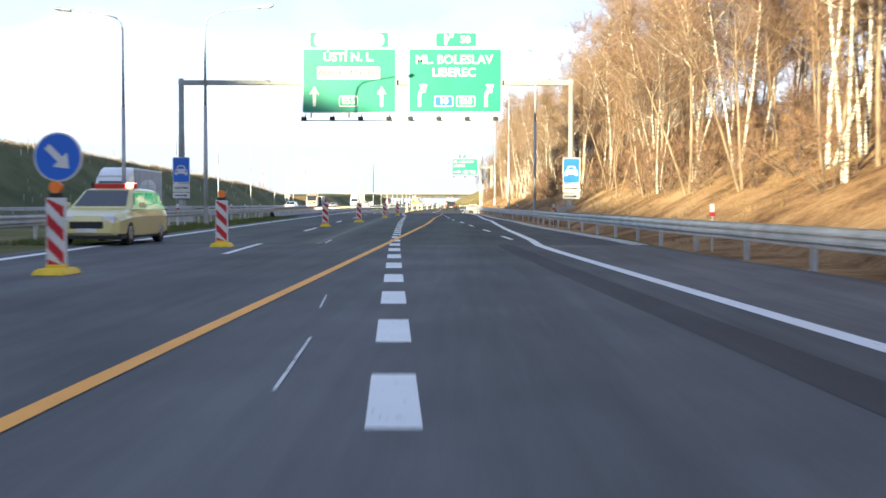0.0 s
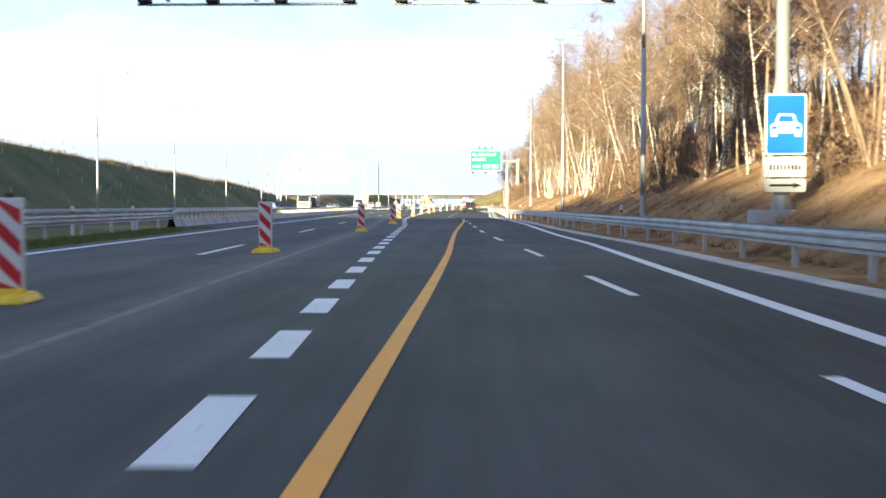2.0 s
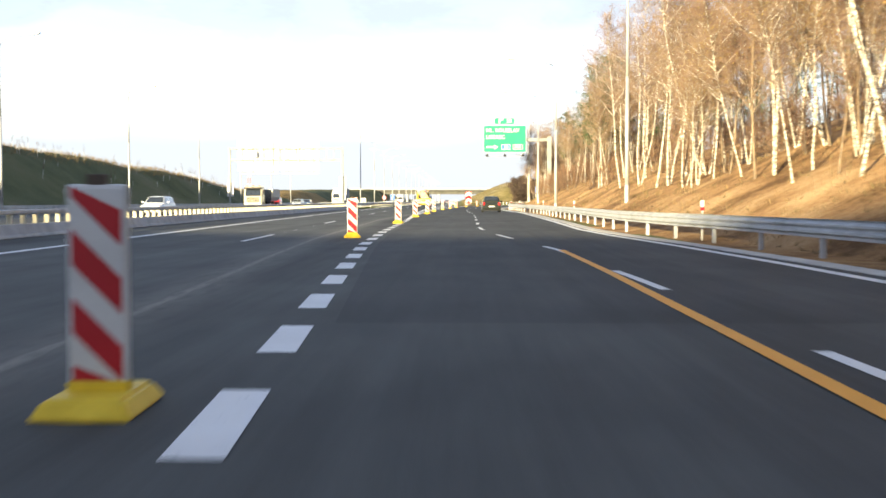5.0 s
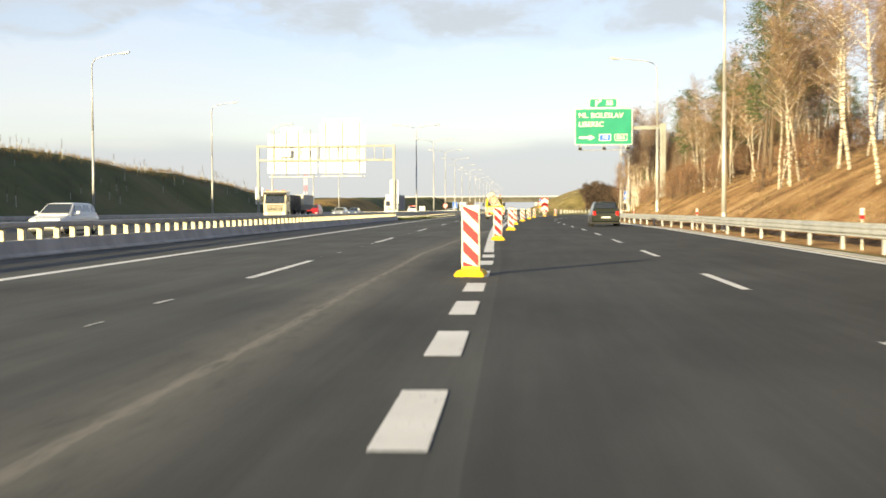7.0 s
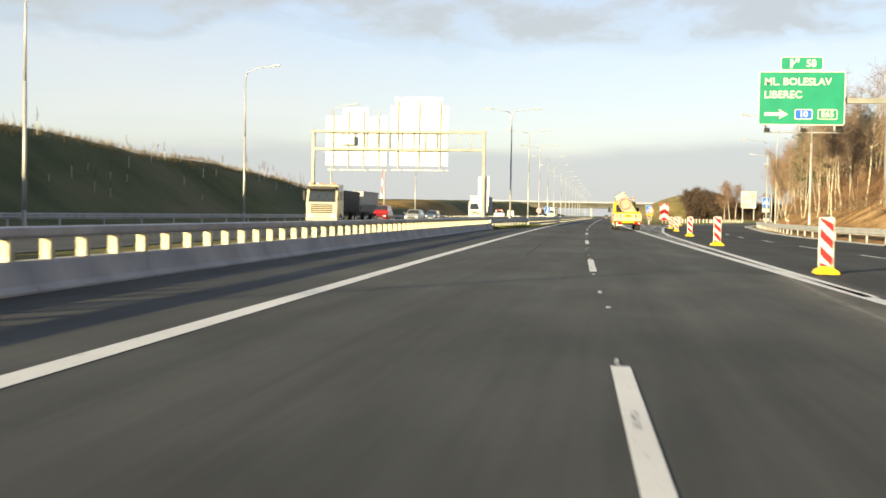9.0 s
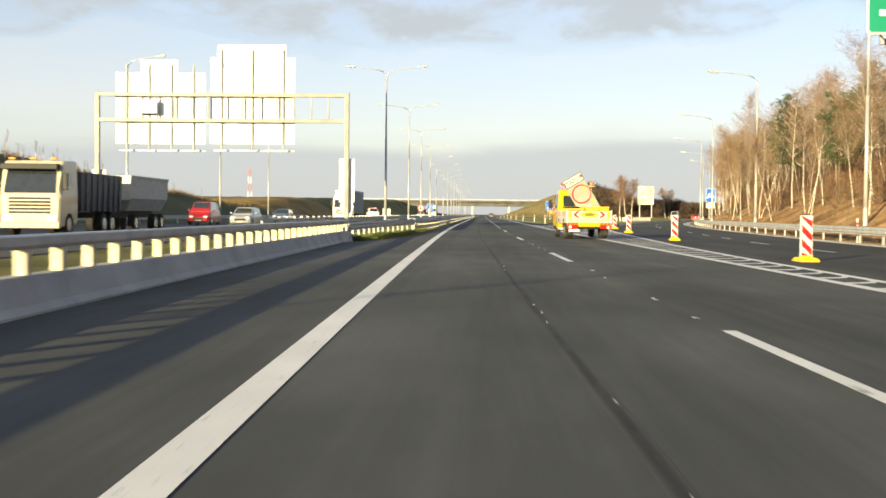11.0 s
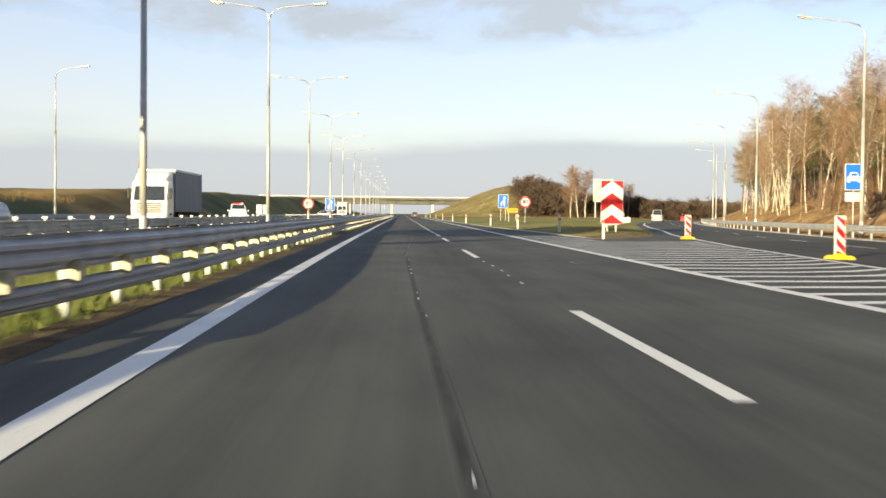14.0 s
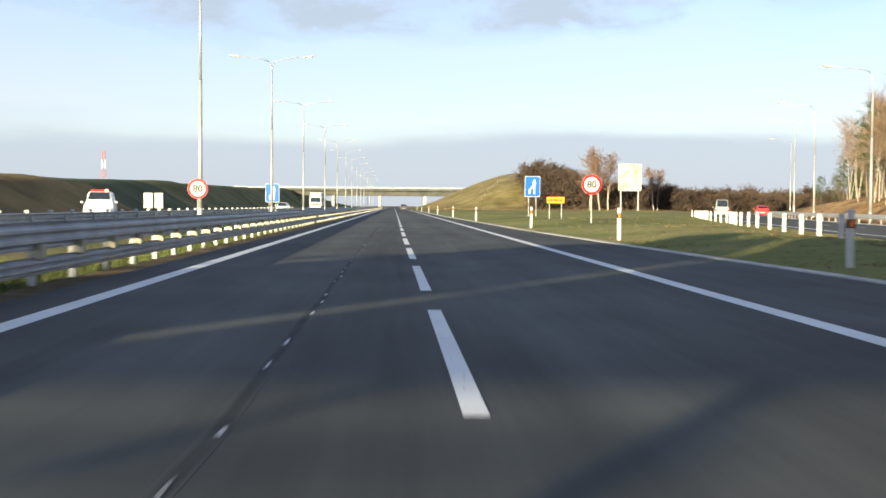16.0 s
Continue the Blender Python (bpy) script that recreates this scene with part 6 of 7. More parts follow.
for s in (-1, 1):
    pts = [(s * 0.972, 3.98, 1.42), (s * 0.972, 5.02, 1.36), (s * 0.912, 4.72, 2.1), (s * 0.905, 4.02, 2.1)]
    link_part("side_window", mesh_from("side_window", pts if s < 0 else pts[::-1], [(3, 2, 1, 0)], GLASS), cab)
    for y0, y1, z0, z1 in ((3.93, 3.945, 0.62, 1.4), (5.06, 5.075, 0.78, 1.33), (3.93, 5.075, 0.6, 0.612)):
        bm = bmesh.new(); box(bm, s * 0.985 - 0.006, s * 0.985 + 0.006, y0, y1, z0, z1); part("door_gap", bm, BLACK, cab)
    bm = bmesh.new(); box(bm, s * 0.99 - 0.015, s * 0.99 + 0.015, 4.04, 4.2, 1.16, 1.2, 0.008); part("door_handle", bm, BLACK, cab)
    bm = bmesh.new(); box(bm, s * 0.955 - 0.03, s * 0.955 + 0.03, 4.25, 5.25, 0.42, 0.56, 0.015); part("wheel_arch", bm, BLACK, cab)
    bm = bmesh.new(); box(bm, s * 1.16 - 0.1, s * 1.16 + 0.1, 4.95, 5.07, 1.4, 1.82, 0.03); rod(bm, (s * 0.95, 5.0, 1.5), (s * 1.1, 5.0, 1.5), 0.02, 0.02, 6); part("mirror", bm, BLACK, cab)
    bm = bmesh.new(); rod(bm, (s * 0.7, 4.0, 2.25), (s * 0.7, 4.0, 2.5), 0.02, 0.02, 8); rod(bm, (s * 0.7, 4.0, 2.5), (s * 0.7, 4.0, 2.68), 0.085, 0.07, 14); part("beacon_lamp", bm, RED_LAMP if s < 0 else ORANGE, works)
bm = bmesh.new(); box(bm, -0.85, 0.85, 3.97, 4.03, 2.47, 2.51, 0.01); part("lamp_rail", bm, STEEL, works)
# stacked beacon feet on the bed
for i, (x0, x1, y0, y1) in enumerate(((-0.2, 0.92, 0.2, 1.3), (-0.1, 0.95, 0.25, 1.4), (-0.15, 0.92, 0.15, 1.35), (-0.92, -0.3, 0.3, 1.2), (-0.88, -0.2, 0.25, 1.3), (-0.9, -0.25, 1.4, 2.3), (0.1, 0.9, 1.5, 2.6))):
    z = 1.36 + (i % 3) * 0.09
    bm = bmesh.new(); box(bm, x0, x1, y0, y1, z, z + 0.078, 0.025); part("stacked_foot", bm, YELLOW if i not in (3, 5) else RUBBER, works)
bm = bmesh.new(); box(bm, -0.92, 0.92, 0.2, 3.4, 0.98, 1.36, 0.02); part("load", bm, BARK_BROWN, works)
# the bed sits low on its springs
for ob in works.children:
    if ob.name.split(".")[0] in ("bed", "drop_side", "stake", "corner_post", "tailgate", "stacked_foot", "load"):
        ob.location.z -= 0.14
# tilted board: leans sideways, facing the traffic behind
board = new("warning_board"); board.parent = works
board.matrix_basis = pose(-0.1, 1.75, 2.02, 0, -31.0, 0) @ Matrix.Scale(0.9, 4)
GREYB = surf("board_grey", (0.22, 0.23, 0.19), (0.31, 0.32, 0.27), scale=1.5, rough=0.5)
bm = bmesh.new(); box(bm, -0.55, 0.55, 0, 0.09, -1.05, 1.1, 0.03); panel = part("panel", bm, GREYB, board)
plate("white_field", panel, -0.5, 0.5, 0.68, 1.05, -0.012, WHITE, 0.02, 0.006)
flat("frame", panel, [(-0.53, 0.64), (0.53, 0.64), (0.53, 1.08), (-0.53, 1.08)], -0.004, BLACK)
glyphs("word", "POZOR", 0.3, BLACK, panel, 0, 0.865, -0.018, bold=0.004)
ring(panel, "red_ring", 0.43, 0.5, 0.02, 0.05, -0.006, RED)
disc(panel, "round_sign", 0.42, 0.06, 0.05, -0.03, GREYB, 0.03)
flat("yellow_label", panel, [(0.2, 0.14), (0.4, 0.18), (0.4, 0.28), (0.2, 0.24)], -0.036, YELLOW)
flat("white_label", panel, [(-0.05, -0.72), (0.2, -0.72), (0.2, -0.6), (-0.05, -0.6)], -0.006, WHITE)
flat("yellow_label", panel, [(0.28, -0.62), (0.42, -0.62), (0.42, -0.5), (0.28, -0.5)], -0.006, YELLOW)
bm = bmesh.new(); rod(bm, (0.5, 1.9, 1.0), (0.35, 1.9, 1.9), 0.06, 0.05, 10); part("mast", bm, STEEL, works)

# ---- billboard and mast in the distance ----
bz = ground_height(51.9, 604.5)
t = thing("billboard", "weathered white billboard on two posts before the hedge", "billboard", at=(51.9, 604.5, bz))
plate("panel", t, -2.4, 2.4, 4.5 - bz, 10.1 - bz, 0, surf("faded_poster", (0.22, 0.22, 0.16), (0.6, 0.6, 0.55), scale=0.55, rough=0.7, fine=0.9, grain=3), 0.05, 0.2)
for x in (-1.8, 1.8):
    bm = bmesh.new(); box(bm, x - 0.14, x + 0.14, 0.2, 0.45, -0.5, 9.8 - bz, 0.02); part("post", bm, STEEL, t)
FADED = surf("faded_red_paint", (0.40, 0.13, 0.12), (0.5, 0.18, 0.16), rough=0.6)
t = thing("radio_mast", "far red and white lattice radio mast", "mast", at=(-127, 900, 0))
for k in range(6):
    bm = bmesh.new()
    for a in range(4):
        x, y = (1, 1, -1, -1)[a], (1, -1, -1, 1)[a]
        r0, r1 = 1.3 - 0.12 * k, 1.3 - 0.12 * (k + 1)
        rod(bm, (x * r0, y * r0, k * 4.2), (x * r1, y * r1, k * 4.2 + 4.2), 0.09, 0.09, 5)
        x2, y2 = (1, -1, -1, 1)[a], (-1, -1, 1, 1)[a]
        rod(bm, (x * r0, y * r0, k * 4.2), (x2 * r1, y2 * r1, k * 4.2 + 4.2), 0.06, 0.06, 5)
    part("section", bm, FADED if k % 2 else ALU, t)
for x, y in ((-14.4, 449.0), (-13.7, 449.2)):
    t = post_sign("oncoming_sign", "pale back of a sign facing the oncoming lanes", x, y, 1.95)
    plate("panel", t, -0.32, 0.32, 0.85, 1.95, 0, WHITE, 0.04)

t = post_sign("oncoming_sign", "round grey back of a sign facing the oncoming lanes", 0.1, 92.6, 2.35)
disc(t, "plate", 0.42, 0.0, 1.95, 0.09, ALU)
bm = bmesh.new(); box(bm, -0.36, 0.36, 0.06, 0.088, 1.86, 1.9); box(bm, -0.36, 0.36, 0.06, 0.088, 2.02, 2.06); part("clamp", bm, STEEL, t)
t = post_sign("oncoming_sign", "blank pale back of a tall sign beyond the median rail", -3.5, 107.0, 2.1)
plate("panel", t, -0.33, 0.33, 0.85, 2.15, 0, WHITE, 0.04)
bm = bmesh.new(); box(bm, 0.36, 0.66, -0.1, 0.12, 0.55, 1.0, 0.03); part("lamp_box", bm, ALU, t)


# ---- trees ----
def limb_points(r, base, way, length, steps, sag):
    pts, p, d = [Vector(base)], Vector(base), Vector(way).normalized()
    for k in range(steps):
        d = (d + Vector((r.uniform(-0.2, 0.2), r.uniform(-0.2, 0.2), r.uniform(-0.12, 0.2) + sag))).normalized()
        p = p + d * (length / steps)
        pts.append(p.copy())
    return pts


def blade(vs, fs, a, b, w, r):
    """A thin flat twig from a to b."""
    side = (b - a).cross(Vector((r.uniform(-1, 1), r.uniform(-1, 1), r.uniform(-1, 1))))
    if side.length < 1e-6:
        return
    side = side.normalized() * w
    o = len(vs)
    vs += [tuple(a - side), tuple(a + side), tuple(b)]
    fs.append((o, o + 1, o + 2))


def bare_tree(seed, height, spread, leafy, limbs=24, radius=0.13, lean=0.05, bark=BARK, twig=TWIG, low=0.35, fork=False, fine=7, width=0.011, sway=0.05):
    """Meshes of a leafless tree: trunk with limbs, and a crown of fine twigs with some leaves."""
    r = random.Random(seed)
    tv, tf, cv, cf, ci = [], [], [], [], []

    def add(pts, radii, sides):
        vs, fs = tube(pts, radii, sides)
        o = len(tv)
        tv.extend(vs)
        tf.extend(tuple(o + k for k in f) for f in fs)

    stems = []
    for s in range(int(fork) + 1):
        ang = r.uniform(0, 6.28)
        p = Vector((0, 0, -0.5))
        pts, d = [p.copy()], Vector((math.cos(ang) * lean * (1 + s), math.sin(ang) * lean * (1 + s), 1))
        n = 9
        for k in range(n):
            d = (d + Vector((r.uniform(-sway, sway), r.uniform(-sway, sway), 0.1))).normalized()
            p = p + d * (height + 0.5) / n
            pts.append(p.copy())
        rr = radius * (1 if not s else 0.75)
        add(pts, [rr * (1.25 if k == 0 else 1) * (1 - 0.93 * k / n) + 0.008 for k in range(n + 1)], 7)
        stems.append(pts)
    for k in range(limbs):
        pts = r.choice(stems)
        f = low + (0.97 - low) * (k + r.random()) / limbs
        i = min(int(f * 9), 8)
        base = pts[i].lerp(pts[i + 1], f * 9 - i)
        a = r.uniform(0, 6.28)
        length = spread * (1.15 - 0.75 * (f - low) / (1 - low)) * r.uniform(0.6, 1.15)
        up = r.uniform(0.3, 1.15)
        lp = limb_points(r, base, (math.cos(a), math.sin(a), up), length, 5, 0.03)
        add(lp, [0.032 * (1.2 - f * 0.6) * (1 - 0.85 * q / 5) + 0.004 for q in range(6)], 4)
        for q in range(1, 6):
            for _ in range(fine):
                st = lp[q - 1].lerp(lp[q], r.random())
                w = Vector((r.uniform(-1, 1), r.uniform(-1, 1), r.uniform(-0.25, 1.0))).normalized()
                tw = r.uniform(0.35, 0.95) * (0.6 + spread * 0.18)
                en = st + w * tw
                blade(cv, cf, st, en, width, r)
                ci.append(0)
                for _ in range(3):
                    s2 = st.lerp(en, r.uniform(0.3, 1.0))
                    e2 = s2 + (w + Vector((r.uniform(-0.9, 0.9), r.uniform(-0.9, 0.9), r.uniform(-0.7, 0.5)))).normalized() * tw * 0.6
                    blade(cv, cf, s2, e2, width * 0.73, r)
                    ci.append(0)
                    if r.random() < leafy:
                        l = s2.lerp(e2, r.random())
                        blade(cv, cf, l, l + Vector((r.uniform(-1, 1), r.uniform(-1, 1), r.uniform(-1, 0.4))) * 0.075, 0.028, r)
                        ci.append(1)
    return mesh_from("trunk", tv, tf, bark, smooth=True), mesh_from("crown", cv, cf, [twig, LEAF], ci)


def plant(name, meshes, label, category, group, m):
    t = thing(name, label, category, group)
    t.matrix_basis = m
    link_part("trunk", meshes[0], t)
    link_part("crown", meshes[1], t)
    return t


def pine_meshes(seed, height):
    r = random.Random(seed)
    vs, fs = tube([(0, 0, -0.4), (0.05, 0.03, height * 0.5), (0, 0, height)], [0.16, 0.1, 0.02], 7)
    cv, cf = [], []
    for k in range(34):
        f = 0.36 + 0.63 * (k + r.random()) / 34
        z = height * f
        swell = math.sqrt(max(0.02, 1 - ((f - 0.62) / 0.42) ** 2))
        for a in range(4):
            ang = r.uniform(0, 6.28)
            reach = height * 0.17 * swell * r.uniform(0.45, 1.2) + 0.25
            base = Vector((0, 0, z))
            tip = base + Vector((math.cos(ang) * reach, math.sin(ang) * reach, reach * r.uniform(-0.15, 0.5)))
            for _ in range(34):
                s = base.lerp(tip, r.uniform(0.3, 1.0) ** 0.7) + Vector((r.uniform(-0.3, 0.3), r.uniform(-0.3, 0.3), r.uniform(-0.2, 0.25)))
                e = s + Vector((r.uniform(-1, 1), r.uniform(-1, 1), r.uniform(-0.3, 0.8))) * 0.3
                blade(cv, cf, s, e, 0.04, r)
    return mesh_from("trunk", vs, fs, BARK_BROWN, smooth=True), mesh_from("crown", cv, cf, NEEDLE)


BIRCHES = [bare_tree(s, h, sp, lf, 28, rad * 0.62, ln, twig=PALE_TWIG, fork=fk, low=0.42, sway=0.1, fine=8, width=0.009) for s, h, sp, lf, rad, fk, ln in ((1, 13.0, 3.2, 0.06, 0.14, 0, 0.1), (2, 11.5, 2.9, 0.18, 0.12, 1, 0.14), (3, 14.0, 3.4, 0.05, 0.155, 0, 0.16), (4, 10.6, 2.6, 0.4, 0.11, 0, 0.22), (5, 12.6, 3.0, 0.1, 0.13, 1, 0.13), (6, 9.2, 2.3, 0.2, 0.09, 0, 0.2))]
GOLDEN = [BIRCHES[k] for k in (1, 3, 5, 4)]
BROWNS = [bare_tree(s, h, sp, lf, 26, 0.062, 0.1, BARK_TAN, TWIG, 0.3, fk, 6, 0.009, 0.1) for s, h, sp, lf, fk in ((11, 12.5, 2.8, 0.1, 1), (12, 10.0, 2.6, 0.15, 0), (13, 13.5, 2.6, 0.06, 0))]
BUSHES = [bare_tree(s, h, 1.6, lf, 11, 0.03, 0.2, BARK_BROWN, TWIG, 0.06, True, 3, 0.014) for s, h, lf in ((21, 2.6, 0.06), (22, 1.9, 0.14))]
SHRUBS = [bare_tree(s, h, 1.9, 0.0, 16, 0.04, 0.25, BARK_BROWN, DARK_TWIG, 0.05, 2, 6, 0.045) for s, h in ((51, 2.6), (52, 2.2))]
PINES = [pine_meshes(31, 14.5), pine_meshes(32, 12.0)]
rng = random.Random(5)


def bank_spot(y, d):
    x = right_rail(y) + 1.5 + d
    return x, y, ground_height(x, y)


def far_growth(y):
    """The wood grows lower towards its far end."""
    return table(y, ((60, 1.0), (110, 0.96), (150, 0.88), (225, 0.84), (270, 0.74), (300, 0.68), (340, 0.7), (375, 0.84), (450, 0.82), (600, 0.72)))


# the edge of the wood along the bank
count = 0
for k in range(298):
    y = 46 + k * 1.56 + rng.uniform(-1.2, 1.2)
    d = rng.choice((rng.uniform(2.8, 6.0) if y < 290 else rng.uniform(0.8, 4.5), rng.uniform(5.0, 12.0))) + max(0.0, (y - 425) * 0.045)
    if 262 < y < 288:
        d = max(d, 6.0)
    x, y, z = bank_spot(y, d)
    m = pose(x, y, z - 0.05, rng.uniform(-3, 3), rng.uniform(-5, 2), rng.uniform(0, 360)) @ Matrix.Scale(rng.uniform(0.82, 1.12) * far_growth(y), 4)
    roll = rng.random()
    pines = 0.20 if 215 < y < 345 and d > 4 else 0.03
    if roll < (0.93 if y > 125 else 0.5) - pines:
        plant("birch_tree", rng.choice(BIRCHES if y > 190 else GOLDEN), "leafless birch with white bark on the leafy bank", "tree", "birches on the bank", m)
    elif roll < 1 - pines:
        plant("bare_tree", rng.choice(BROWNS), "bare brown-barked tree among the birches", "tree", "bare trees on the bank", m)
    else:
        plant("pine_tree", rng.choice(PINES), "dark green pine among the birches", "tree", "pines on the bank", m)
# slender trees low on the first stretch of the bank
near = random.Random(77)
for k in range(78):
    y = 64 + k * 1.7 + near.uniform(-1.5, 1.5)
    x, y, z = bank_spot(y, near.uniform(2.2, 8.0))
    m = pose(x, y, z - 0.05, near.uniform(-5, 5), near.uniform(-7, 3), near.uniform(0, 360)) @ Matrix.Scale(near.uniform(0.6, 1.0) * far_growth(y), 4)
    if near.random() < (0.42 if y < 110 else 0.72):
        plant("birch_tree", near.choice(GOLDEN), "leafless birch with white bark on the leafy bank", "tree", "birches on the bank", m)
    else:
        plant("bare_tree", near.choice(BROWNS), "bare brown-barked tree among the birches", "tree", "bare trees on the bank", m)


def joined(name, label, spots, kinds, category):
    """Many plants in one mesh, for what nobody could count."""
    vs, fs, idx, mats = [], [], [], []
    for (m, pair) in spots:
        for me in pair:
            o = len(vs)
            co = np.empty(len(me.vertices) * 3)
            me.vertices.foreach_get("co", co)
            a = np.array(m)
            vs.append(co.reshape(-1, 3) @ a[:3, :3].T + a[:3, 3])
            for mt in me.materials:
                if mt not in mats:
                    mats.append(mt)
            slots = [mats.index(mt) for mt in me.materials]
            base = sum(len(v) for v in vs[:-1])
            for p in me.polygons:
                fs.append([base + q for q in p.vertices])
                idx.append(slots[p.material_index])
    me = mesh_from(name, np.concatenate(vs).tolist(), fs, mats, idx)
    return tagged(new(name, me), label, category, kind="stuff")


THIN = [bare_tree(s, h, sp, 0.06, 15, 0.11, 0.1, b, t, 0.4, False, 5, 0.013, 0.1) for s, h, sp, b, t in ((41, 13.0, 3.5, BARK, TWIG), (42, 11.5, 3.3, BARK_BROWN, TWIG), (43, 13.5, 3.8, BARK_BROWN, TWIG))]
THIN_PINE = [pine_meshes(44, 13.0)]
spots = []
for k in range(690):
    y = 50 + k * 1.04 + rng.uniform(-2, 2) if k < 430 else rng.uniform(340, 520) if k < 620 else rng.uniform(515, 610)
    x, y, z = bank_spot(y, rng.uniform(9, 32) if k < 430 else rng.uniform(4, 24) + max(0.0, min(6.0, (y - 425) * 0.045)))
    pair = rng.choice(THIN)
    if y > 185 and rng.random() < 0.26:
        pair = THIN_PINE[0]
    spots.append((pose(x, y, z - 0.1, rng.uniform(-3, 3), rng.uniform(-3, 3), rng.uniform(0, 360)) @ Matrix.Scale(rng.uniform(0.66, 0.92) * far_growth(y), 4), pair))
joined("woodland", "dense bare woodland behind the first birches", spots, None, "woodland")
spots = []
for k in range(480):
    y = 48 + k * 0.9 + rng.uniform(-2, 2)
    x, y, z = bank_spot(y, rng.uniform(3.5, 22))
    spots.append((pose(x, y, z - 0.1, 0, 0, rng.uniform(0, 360)) @ Matrix.Scale(rng.uniform(0.5, 1.1), 4), rng.choice(BUSHES)))
for k in range(170):
    y = 262 + 150 * near.random()
    x, y, z = bank_spot(y, near.uniform(2.6, 10))
    spots.append((pose(x, y, z - 0.1, 0, 0, near.uniform(0, 360)) @ Matrix.Scale(near.uniform(0.6, 1.1), 4), near.choice(BUSHES)))
for k in range(230):
    y = 58 + 100 * near.random()
    x, y, z = bank_spot(y, near.uniform(2.4, 11))
    spots.append((pose(x, y, z - 0.1, 0, 0, near.uniform(0, 360)) @ Matrix.Scale(near.uniform(0.45, 1.0), 4), near.choice(BUSHES)))
joined("undergrowth", "tangled brown undergrowth on the leafy bank", spots, None, "undergrowth")
# hedge and trees beyond the mound
spots = []
for k in range(230):
    f = k / 230
    x = 36 + 62 * f + rng.uniform(-2, 2)
    y = 632 + rng.uniform(-9, 14)
    spots.append((pose(x, y, ground_height(x, y) - 0.3, 0, 0, rng.uniform(0, 360)) @ Matrix.Scale(rng.uniform(1.5, 2.5) * (1.1 - 0.46 * f), 4), rng.choice(SHRUBS)))
for k in range(60):
    x, y = rng.uniform(95, 300), rng.uniform(640, 800)
    spots.append((pose(x, y, ground_height(x, y) - 0.3, 0, 0, rng.uniform(0, 360)) @ Matrix.Scale(rng.uniform(1.6, 3.0), 4), rng.choice(SHRUBS)))
joined("far_hedge", "dark bare hedge along the slope beyond the turf", spots, None, "hedge")
FAR_BIRCHES = [bare_tree(s, h, 5.0, 0.0, 30, 0.14, 0.12, BARK, TWIG, 0.36, 1, 7, 0.03, 0.1) for s, h in ((61, 13.0), (62, 12.5))]
for x, y, s, kind in ((46.4, 608, 0.98, 0), (48.4, 610, 0.9, 1), (44.8, 611, 0.85, 1), (60.0, 618, 0.72, 0), (61.6, 622, 0.7, 1)):
    plant("birch_tree", FAR_BIRCHES[kind], "lone bare birch standing beside the hedge", "tree", "birches by the hedge", pose(x, y, ground_height(x, y) - 0.1) @ Matrix.Scale(s, 4))

# ---- grass in the median and on the verges ----
vs, fs = [], []


def tuft(x, y, z, h):
    for _ in range(5):
        a = Vector((x + rng.uniform(-0.12, 0.12), y + rng.uniform(-0.12, 0.12), z - 0.02))
        b = a + Vector((rng.uniform(-0.12, 0.12), rng.uniform(-0.12, 0.12), h * rng.uniform(0.5, 1.2)))
        blade(vs, fs, a, b, 0.014, rng)


for k in range(16000):
    y = 291.5 + 200 * rng.random() ** 2.2
    x = left_edge(y) - rng.uniform(0.16, 2.5)
    tuft(x, y, ground_height(x, y), (0.14 + 0.15 * rng.random()) * min(1.0, (left_edge(y) - 0.05 - x) / 0.6))
for k in range(3500):
    y = rng.uniform(60, 126)
    x = left_line(y) - rng.uniform(0.9, 3.4)
    tuft(x, y, ground_height(x, y), 0.16)
tagged(new("median_grass", mesh_from("median_grass", vs, fs, GRASS_BLADE)), "tufted green grass in the median and on the verges", "grass", kind="stuff")

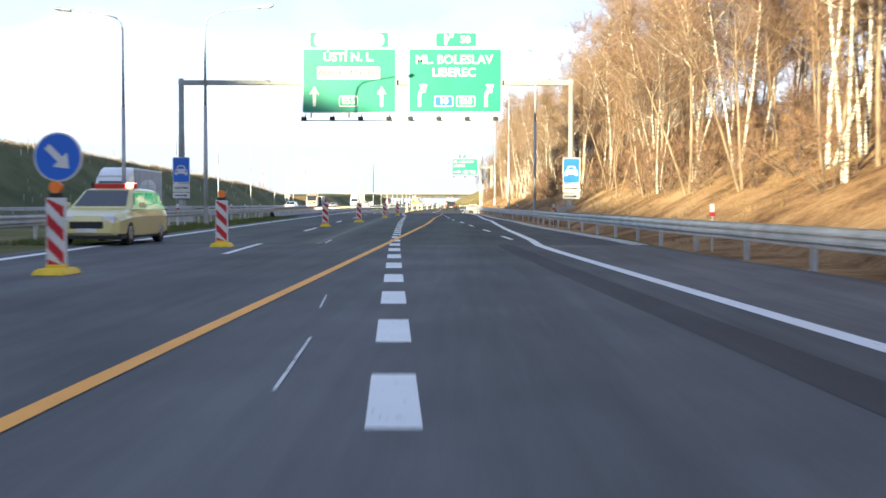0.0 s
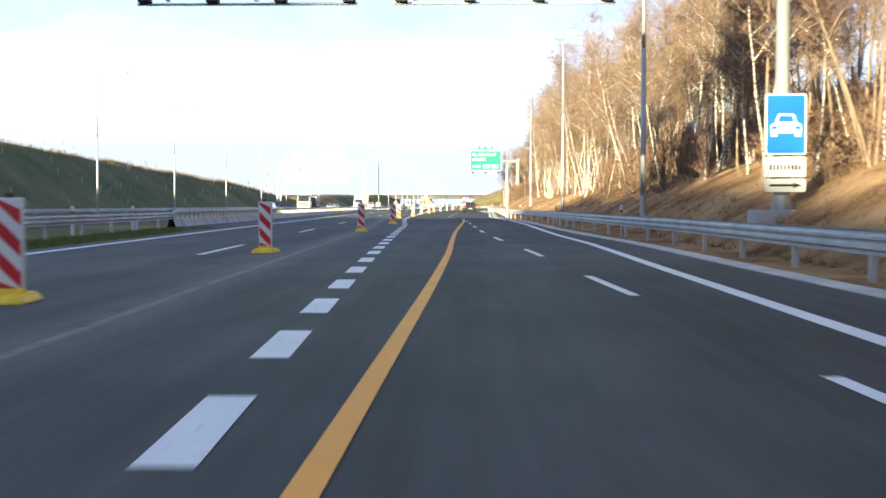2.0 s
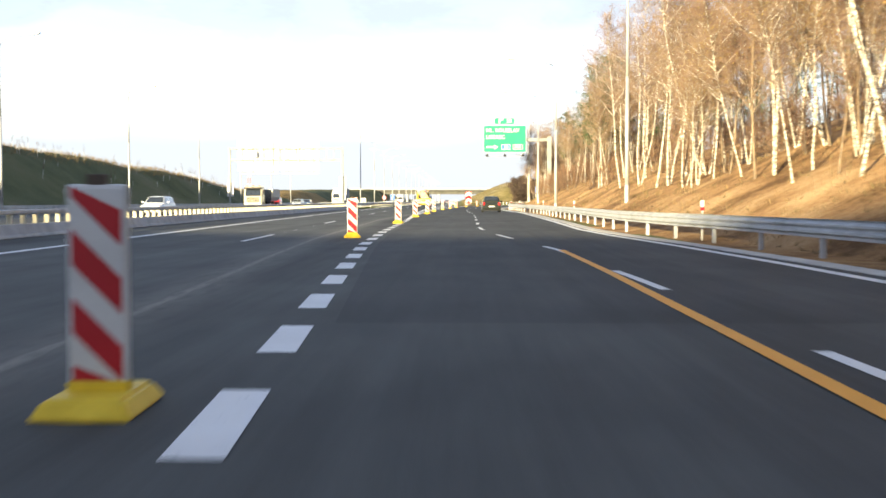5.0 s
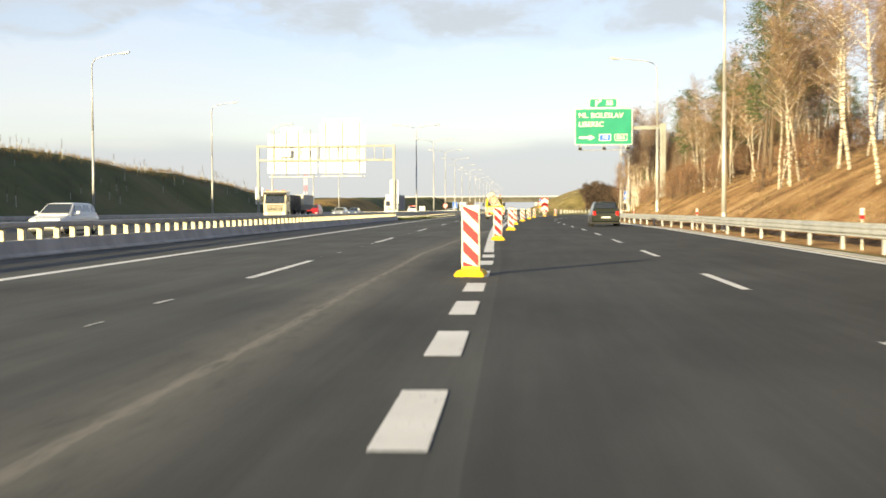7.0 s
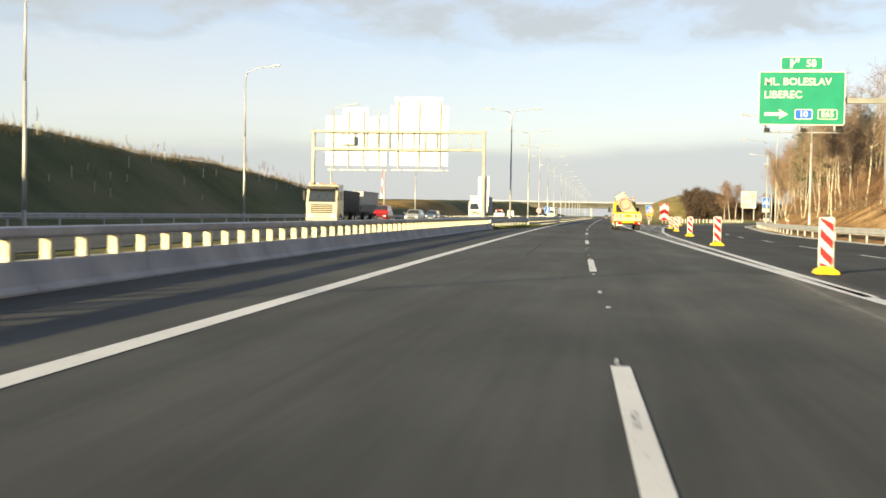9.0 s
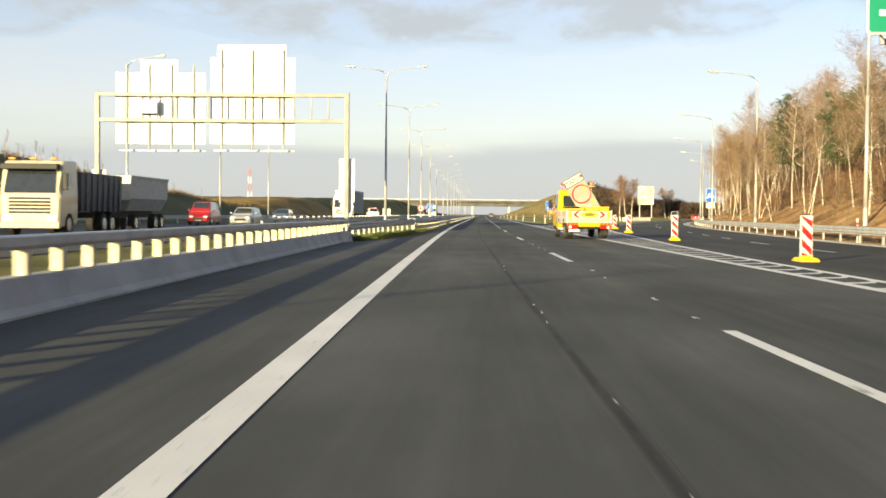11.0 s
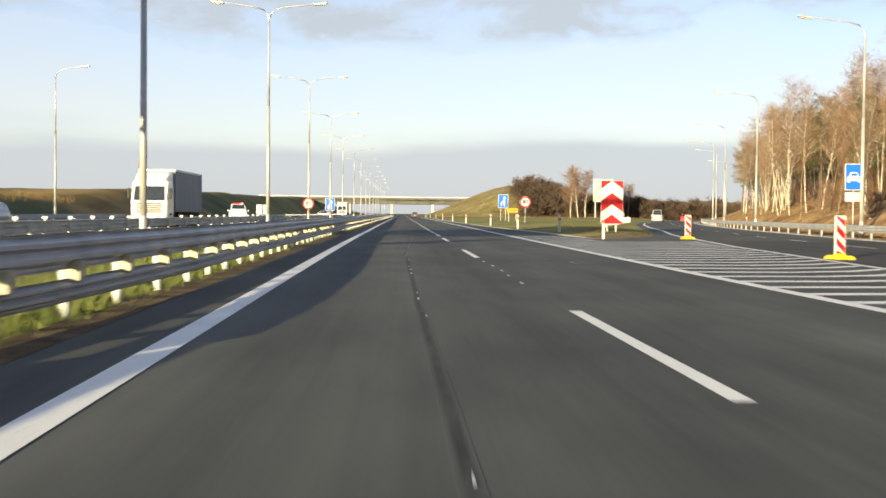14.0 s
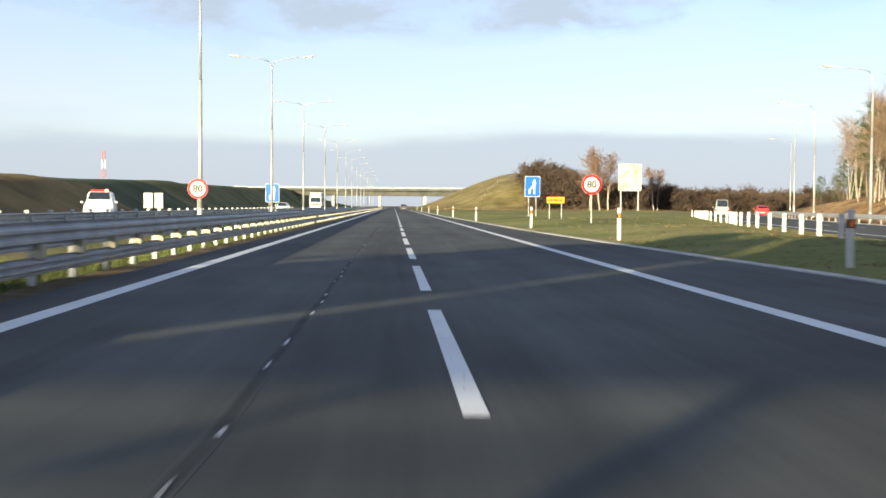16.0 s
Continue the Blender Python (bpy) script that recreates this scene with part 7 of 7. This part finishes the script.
vs, fs = [], []
for k in range(1500):
    y = 376 + 100 * rng.random() ** 1.5
    x = rng.uniform(main_right(y) + 0.4, ramp_left(y) - 0.4)
    tuft(x, y, ground_height(x, y), 0.06)
for k in range(9000):
    y = 60 + 440 * rng.random()
    x = right_rail(y) + 0.7 + 11 * rng.random() ** 1.4
    tuft(x, y, ground_height(x, y), rng.uniform(0.08, 0.28))
for k in range(4000):
    x, y = rng.uniform(12, 60), rng.uniform(590, 700)
    tuft(x, y, ground_height(x, y), rng.uniform(0.2, 0.6))
for k in range(5200):
    y = 120 + 320 * rng.random()
    h = table(y, CREST)
    x = -27.5 + 0.75 * left_line(y) * (0.35 if y < 150 else 0.2) - (4 + h * 1.35) * rng.uniform(0.7, 1.1)
    tuft(x, y, ground_height(x, y), rng.uniform(0.25, 0.75))
tagged(new("dry_grass", mesh_from("dry_grass", vs, fs, DRY_BLADE)), "dry yellow grass and stalks on the banks and island", "grass", kind="stuff")

# ---- saplings in pale guards on the hill ----
def sapling(name):
    t = thing(name, "young tree in a pale guard tube on the hillside", "sapling", "saplings on the hill")
    vs, fs = tube([(0, 0, -0.2), (0.02, 0, 1.2)], [0.05, 0.045], 6)
    link_part("guard", mesh_from("guard", vs, fs, surf("pale_guard", (0.3, 0.3, 0.25), (0.42, 0.41, 0.35), rough=0.7)), t)
    r = random.Random(3)
    tv, tf = tube([(0, 0, 1.1), (0.05, 0.03, 1.9), (0.0, 0.08, 2.6)], [0.025, 0.018, 0.006], 4)
    for k in range(16):
        a = Vector((0.03, 0.03, 1.3 + k * 0.07))
        blade(tv, tf, a, a + Vector((r.uniform(-0.5, 0.5), r.uniform(-0.5, 0.5), r.uniform(0.2, 0.6))), 0.012, r)
    link_part("crown", mesh_from("crown", tv, tf, BARK_BROWN), t)
    return t


young = sapling("sapling")
young.matrix_basis = pose(-38, 200, ground_height(-38, 200))
for k in range(170):
    y = 150 + 250 * rng.random()
    x = -31 - 14 * rng.random() + (table(y, CREST) - 8) * 0.4
    copy_thing(young, pose(x, y, ground_height(x, y), rng.uniform(-4, 4), rng.uniform(-4, 4), rng.uniform(0, 360)) @ Matrix.Scale(rng.uniform(0.45, 0.85), 4))
for k in range(16):
    x, y = 24 + 0.85 * k, 640 + 2.6 * k
    copy_thing(young, pose(x, y, ground_height(x, y), rng.uniform(-4, 4), rng.uniform(-4, 4), rng.uniform(0, 360)) @ Matrix.Scale(rng.uniform(0.5, 0.8), 4))
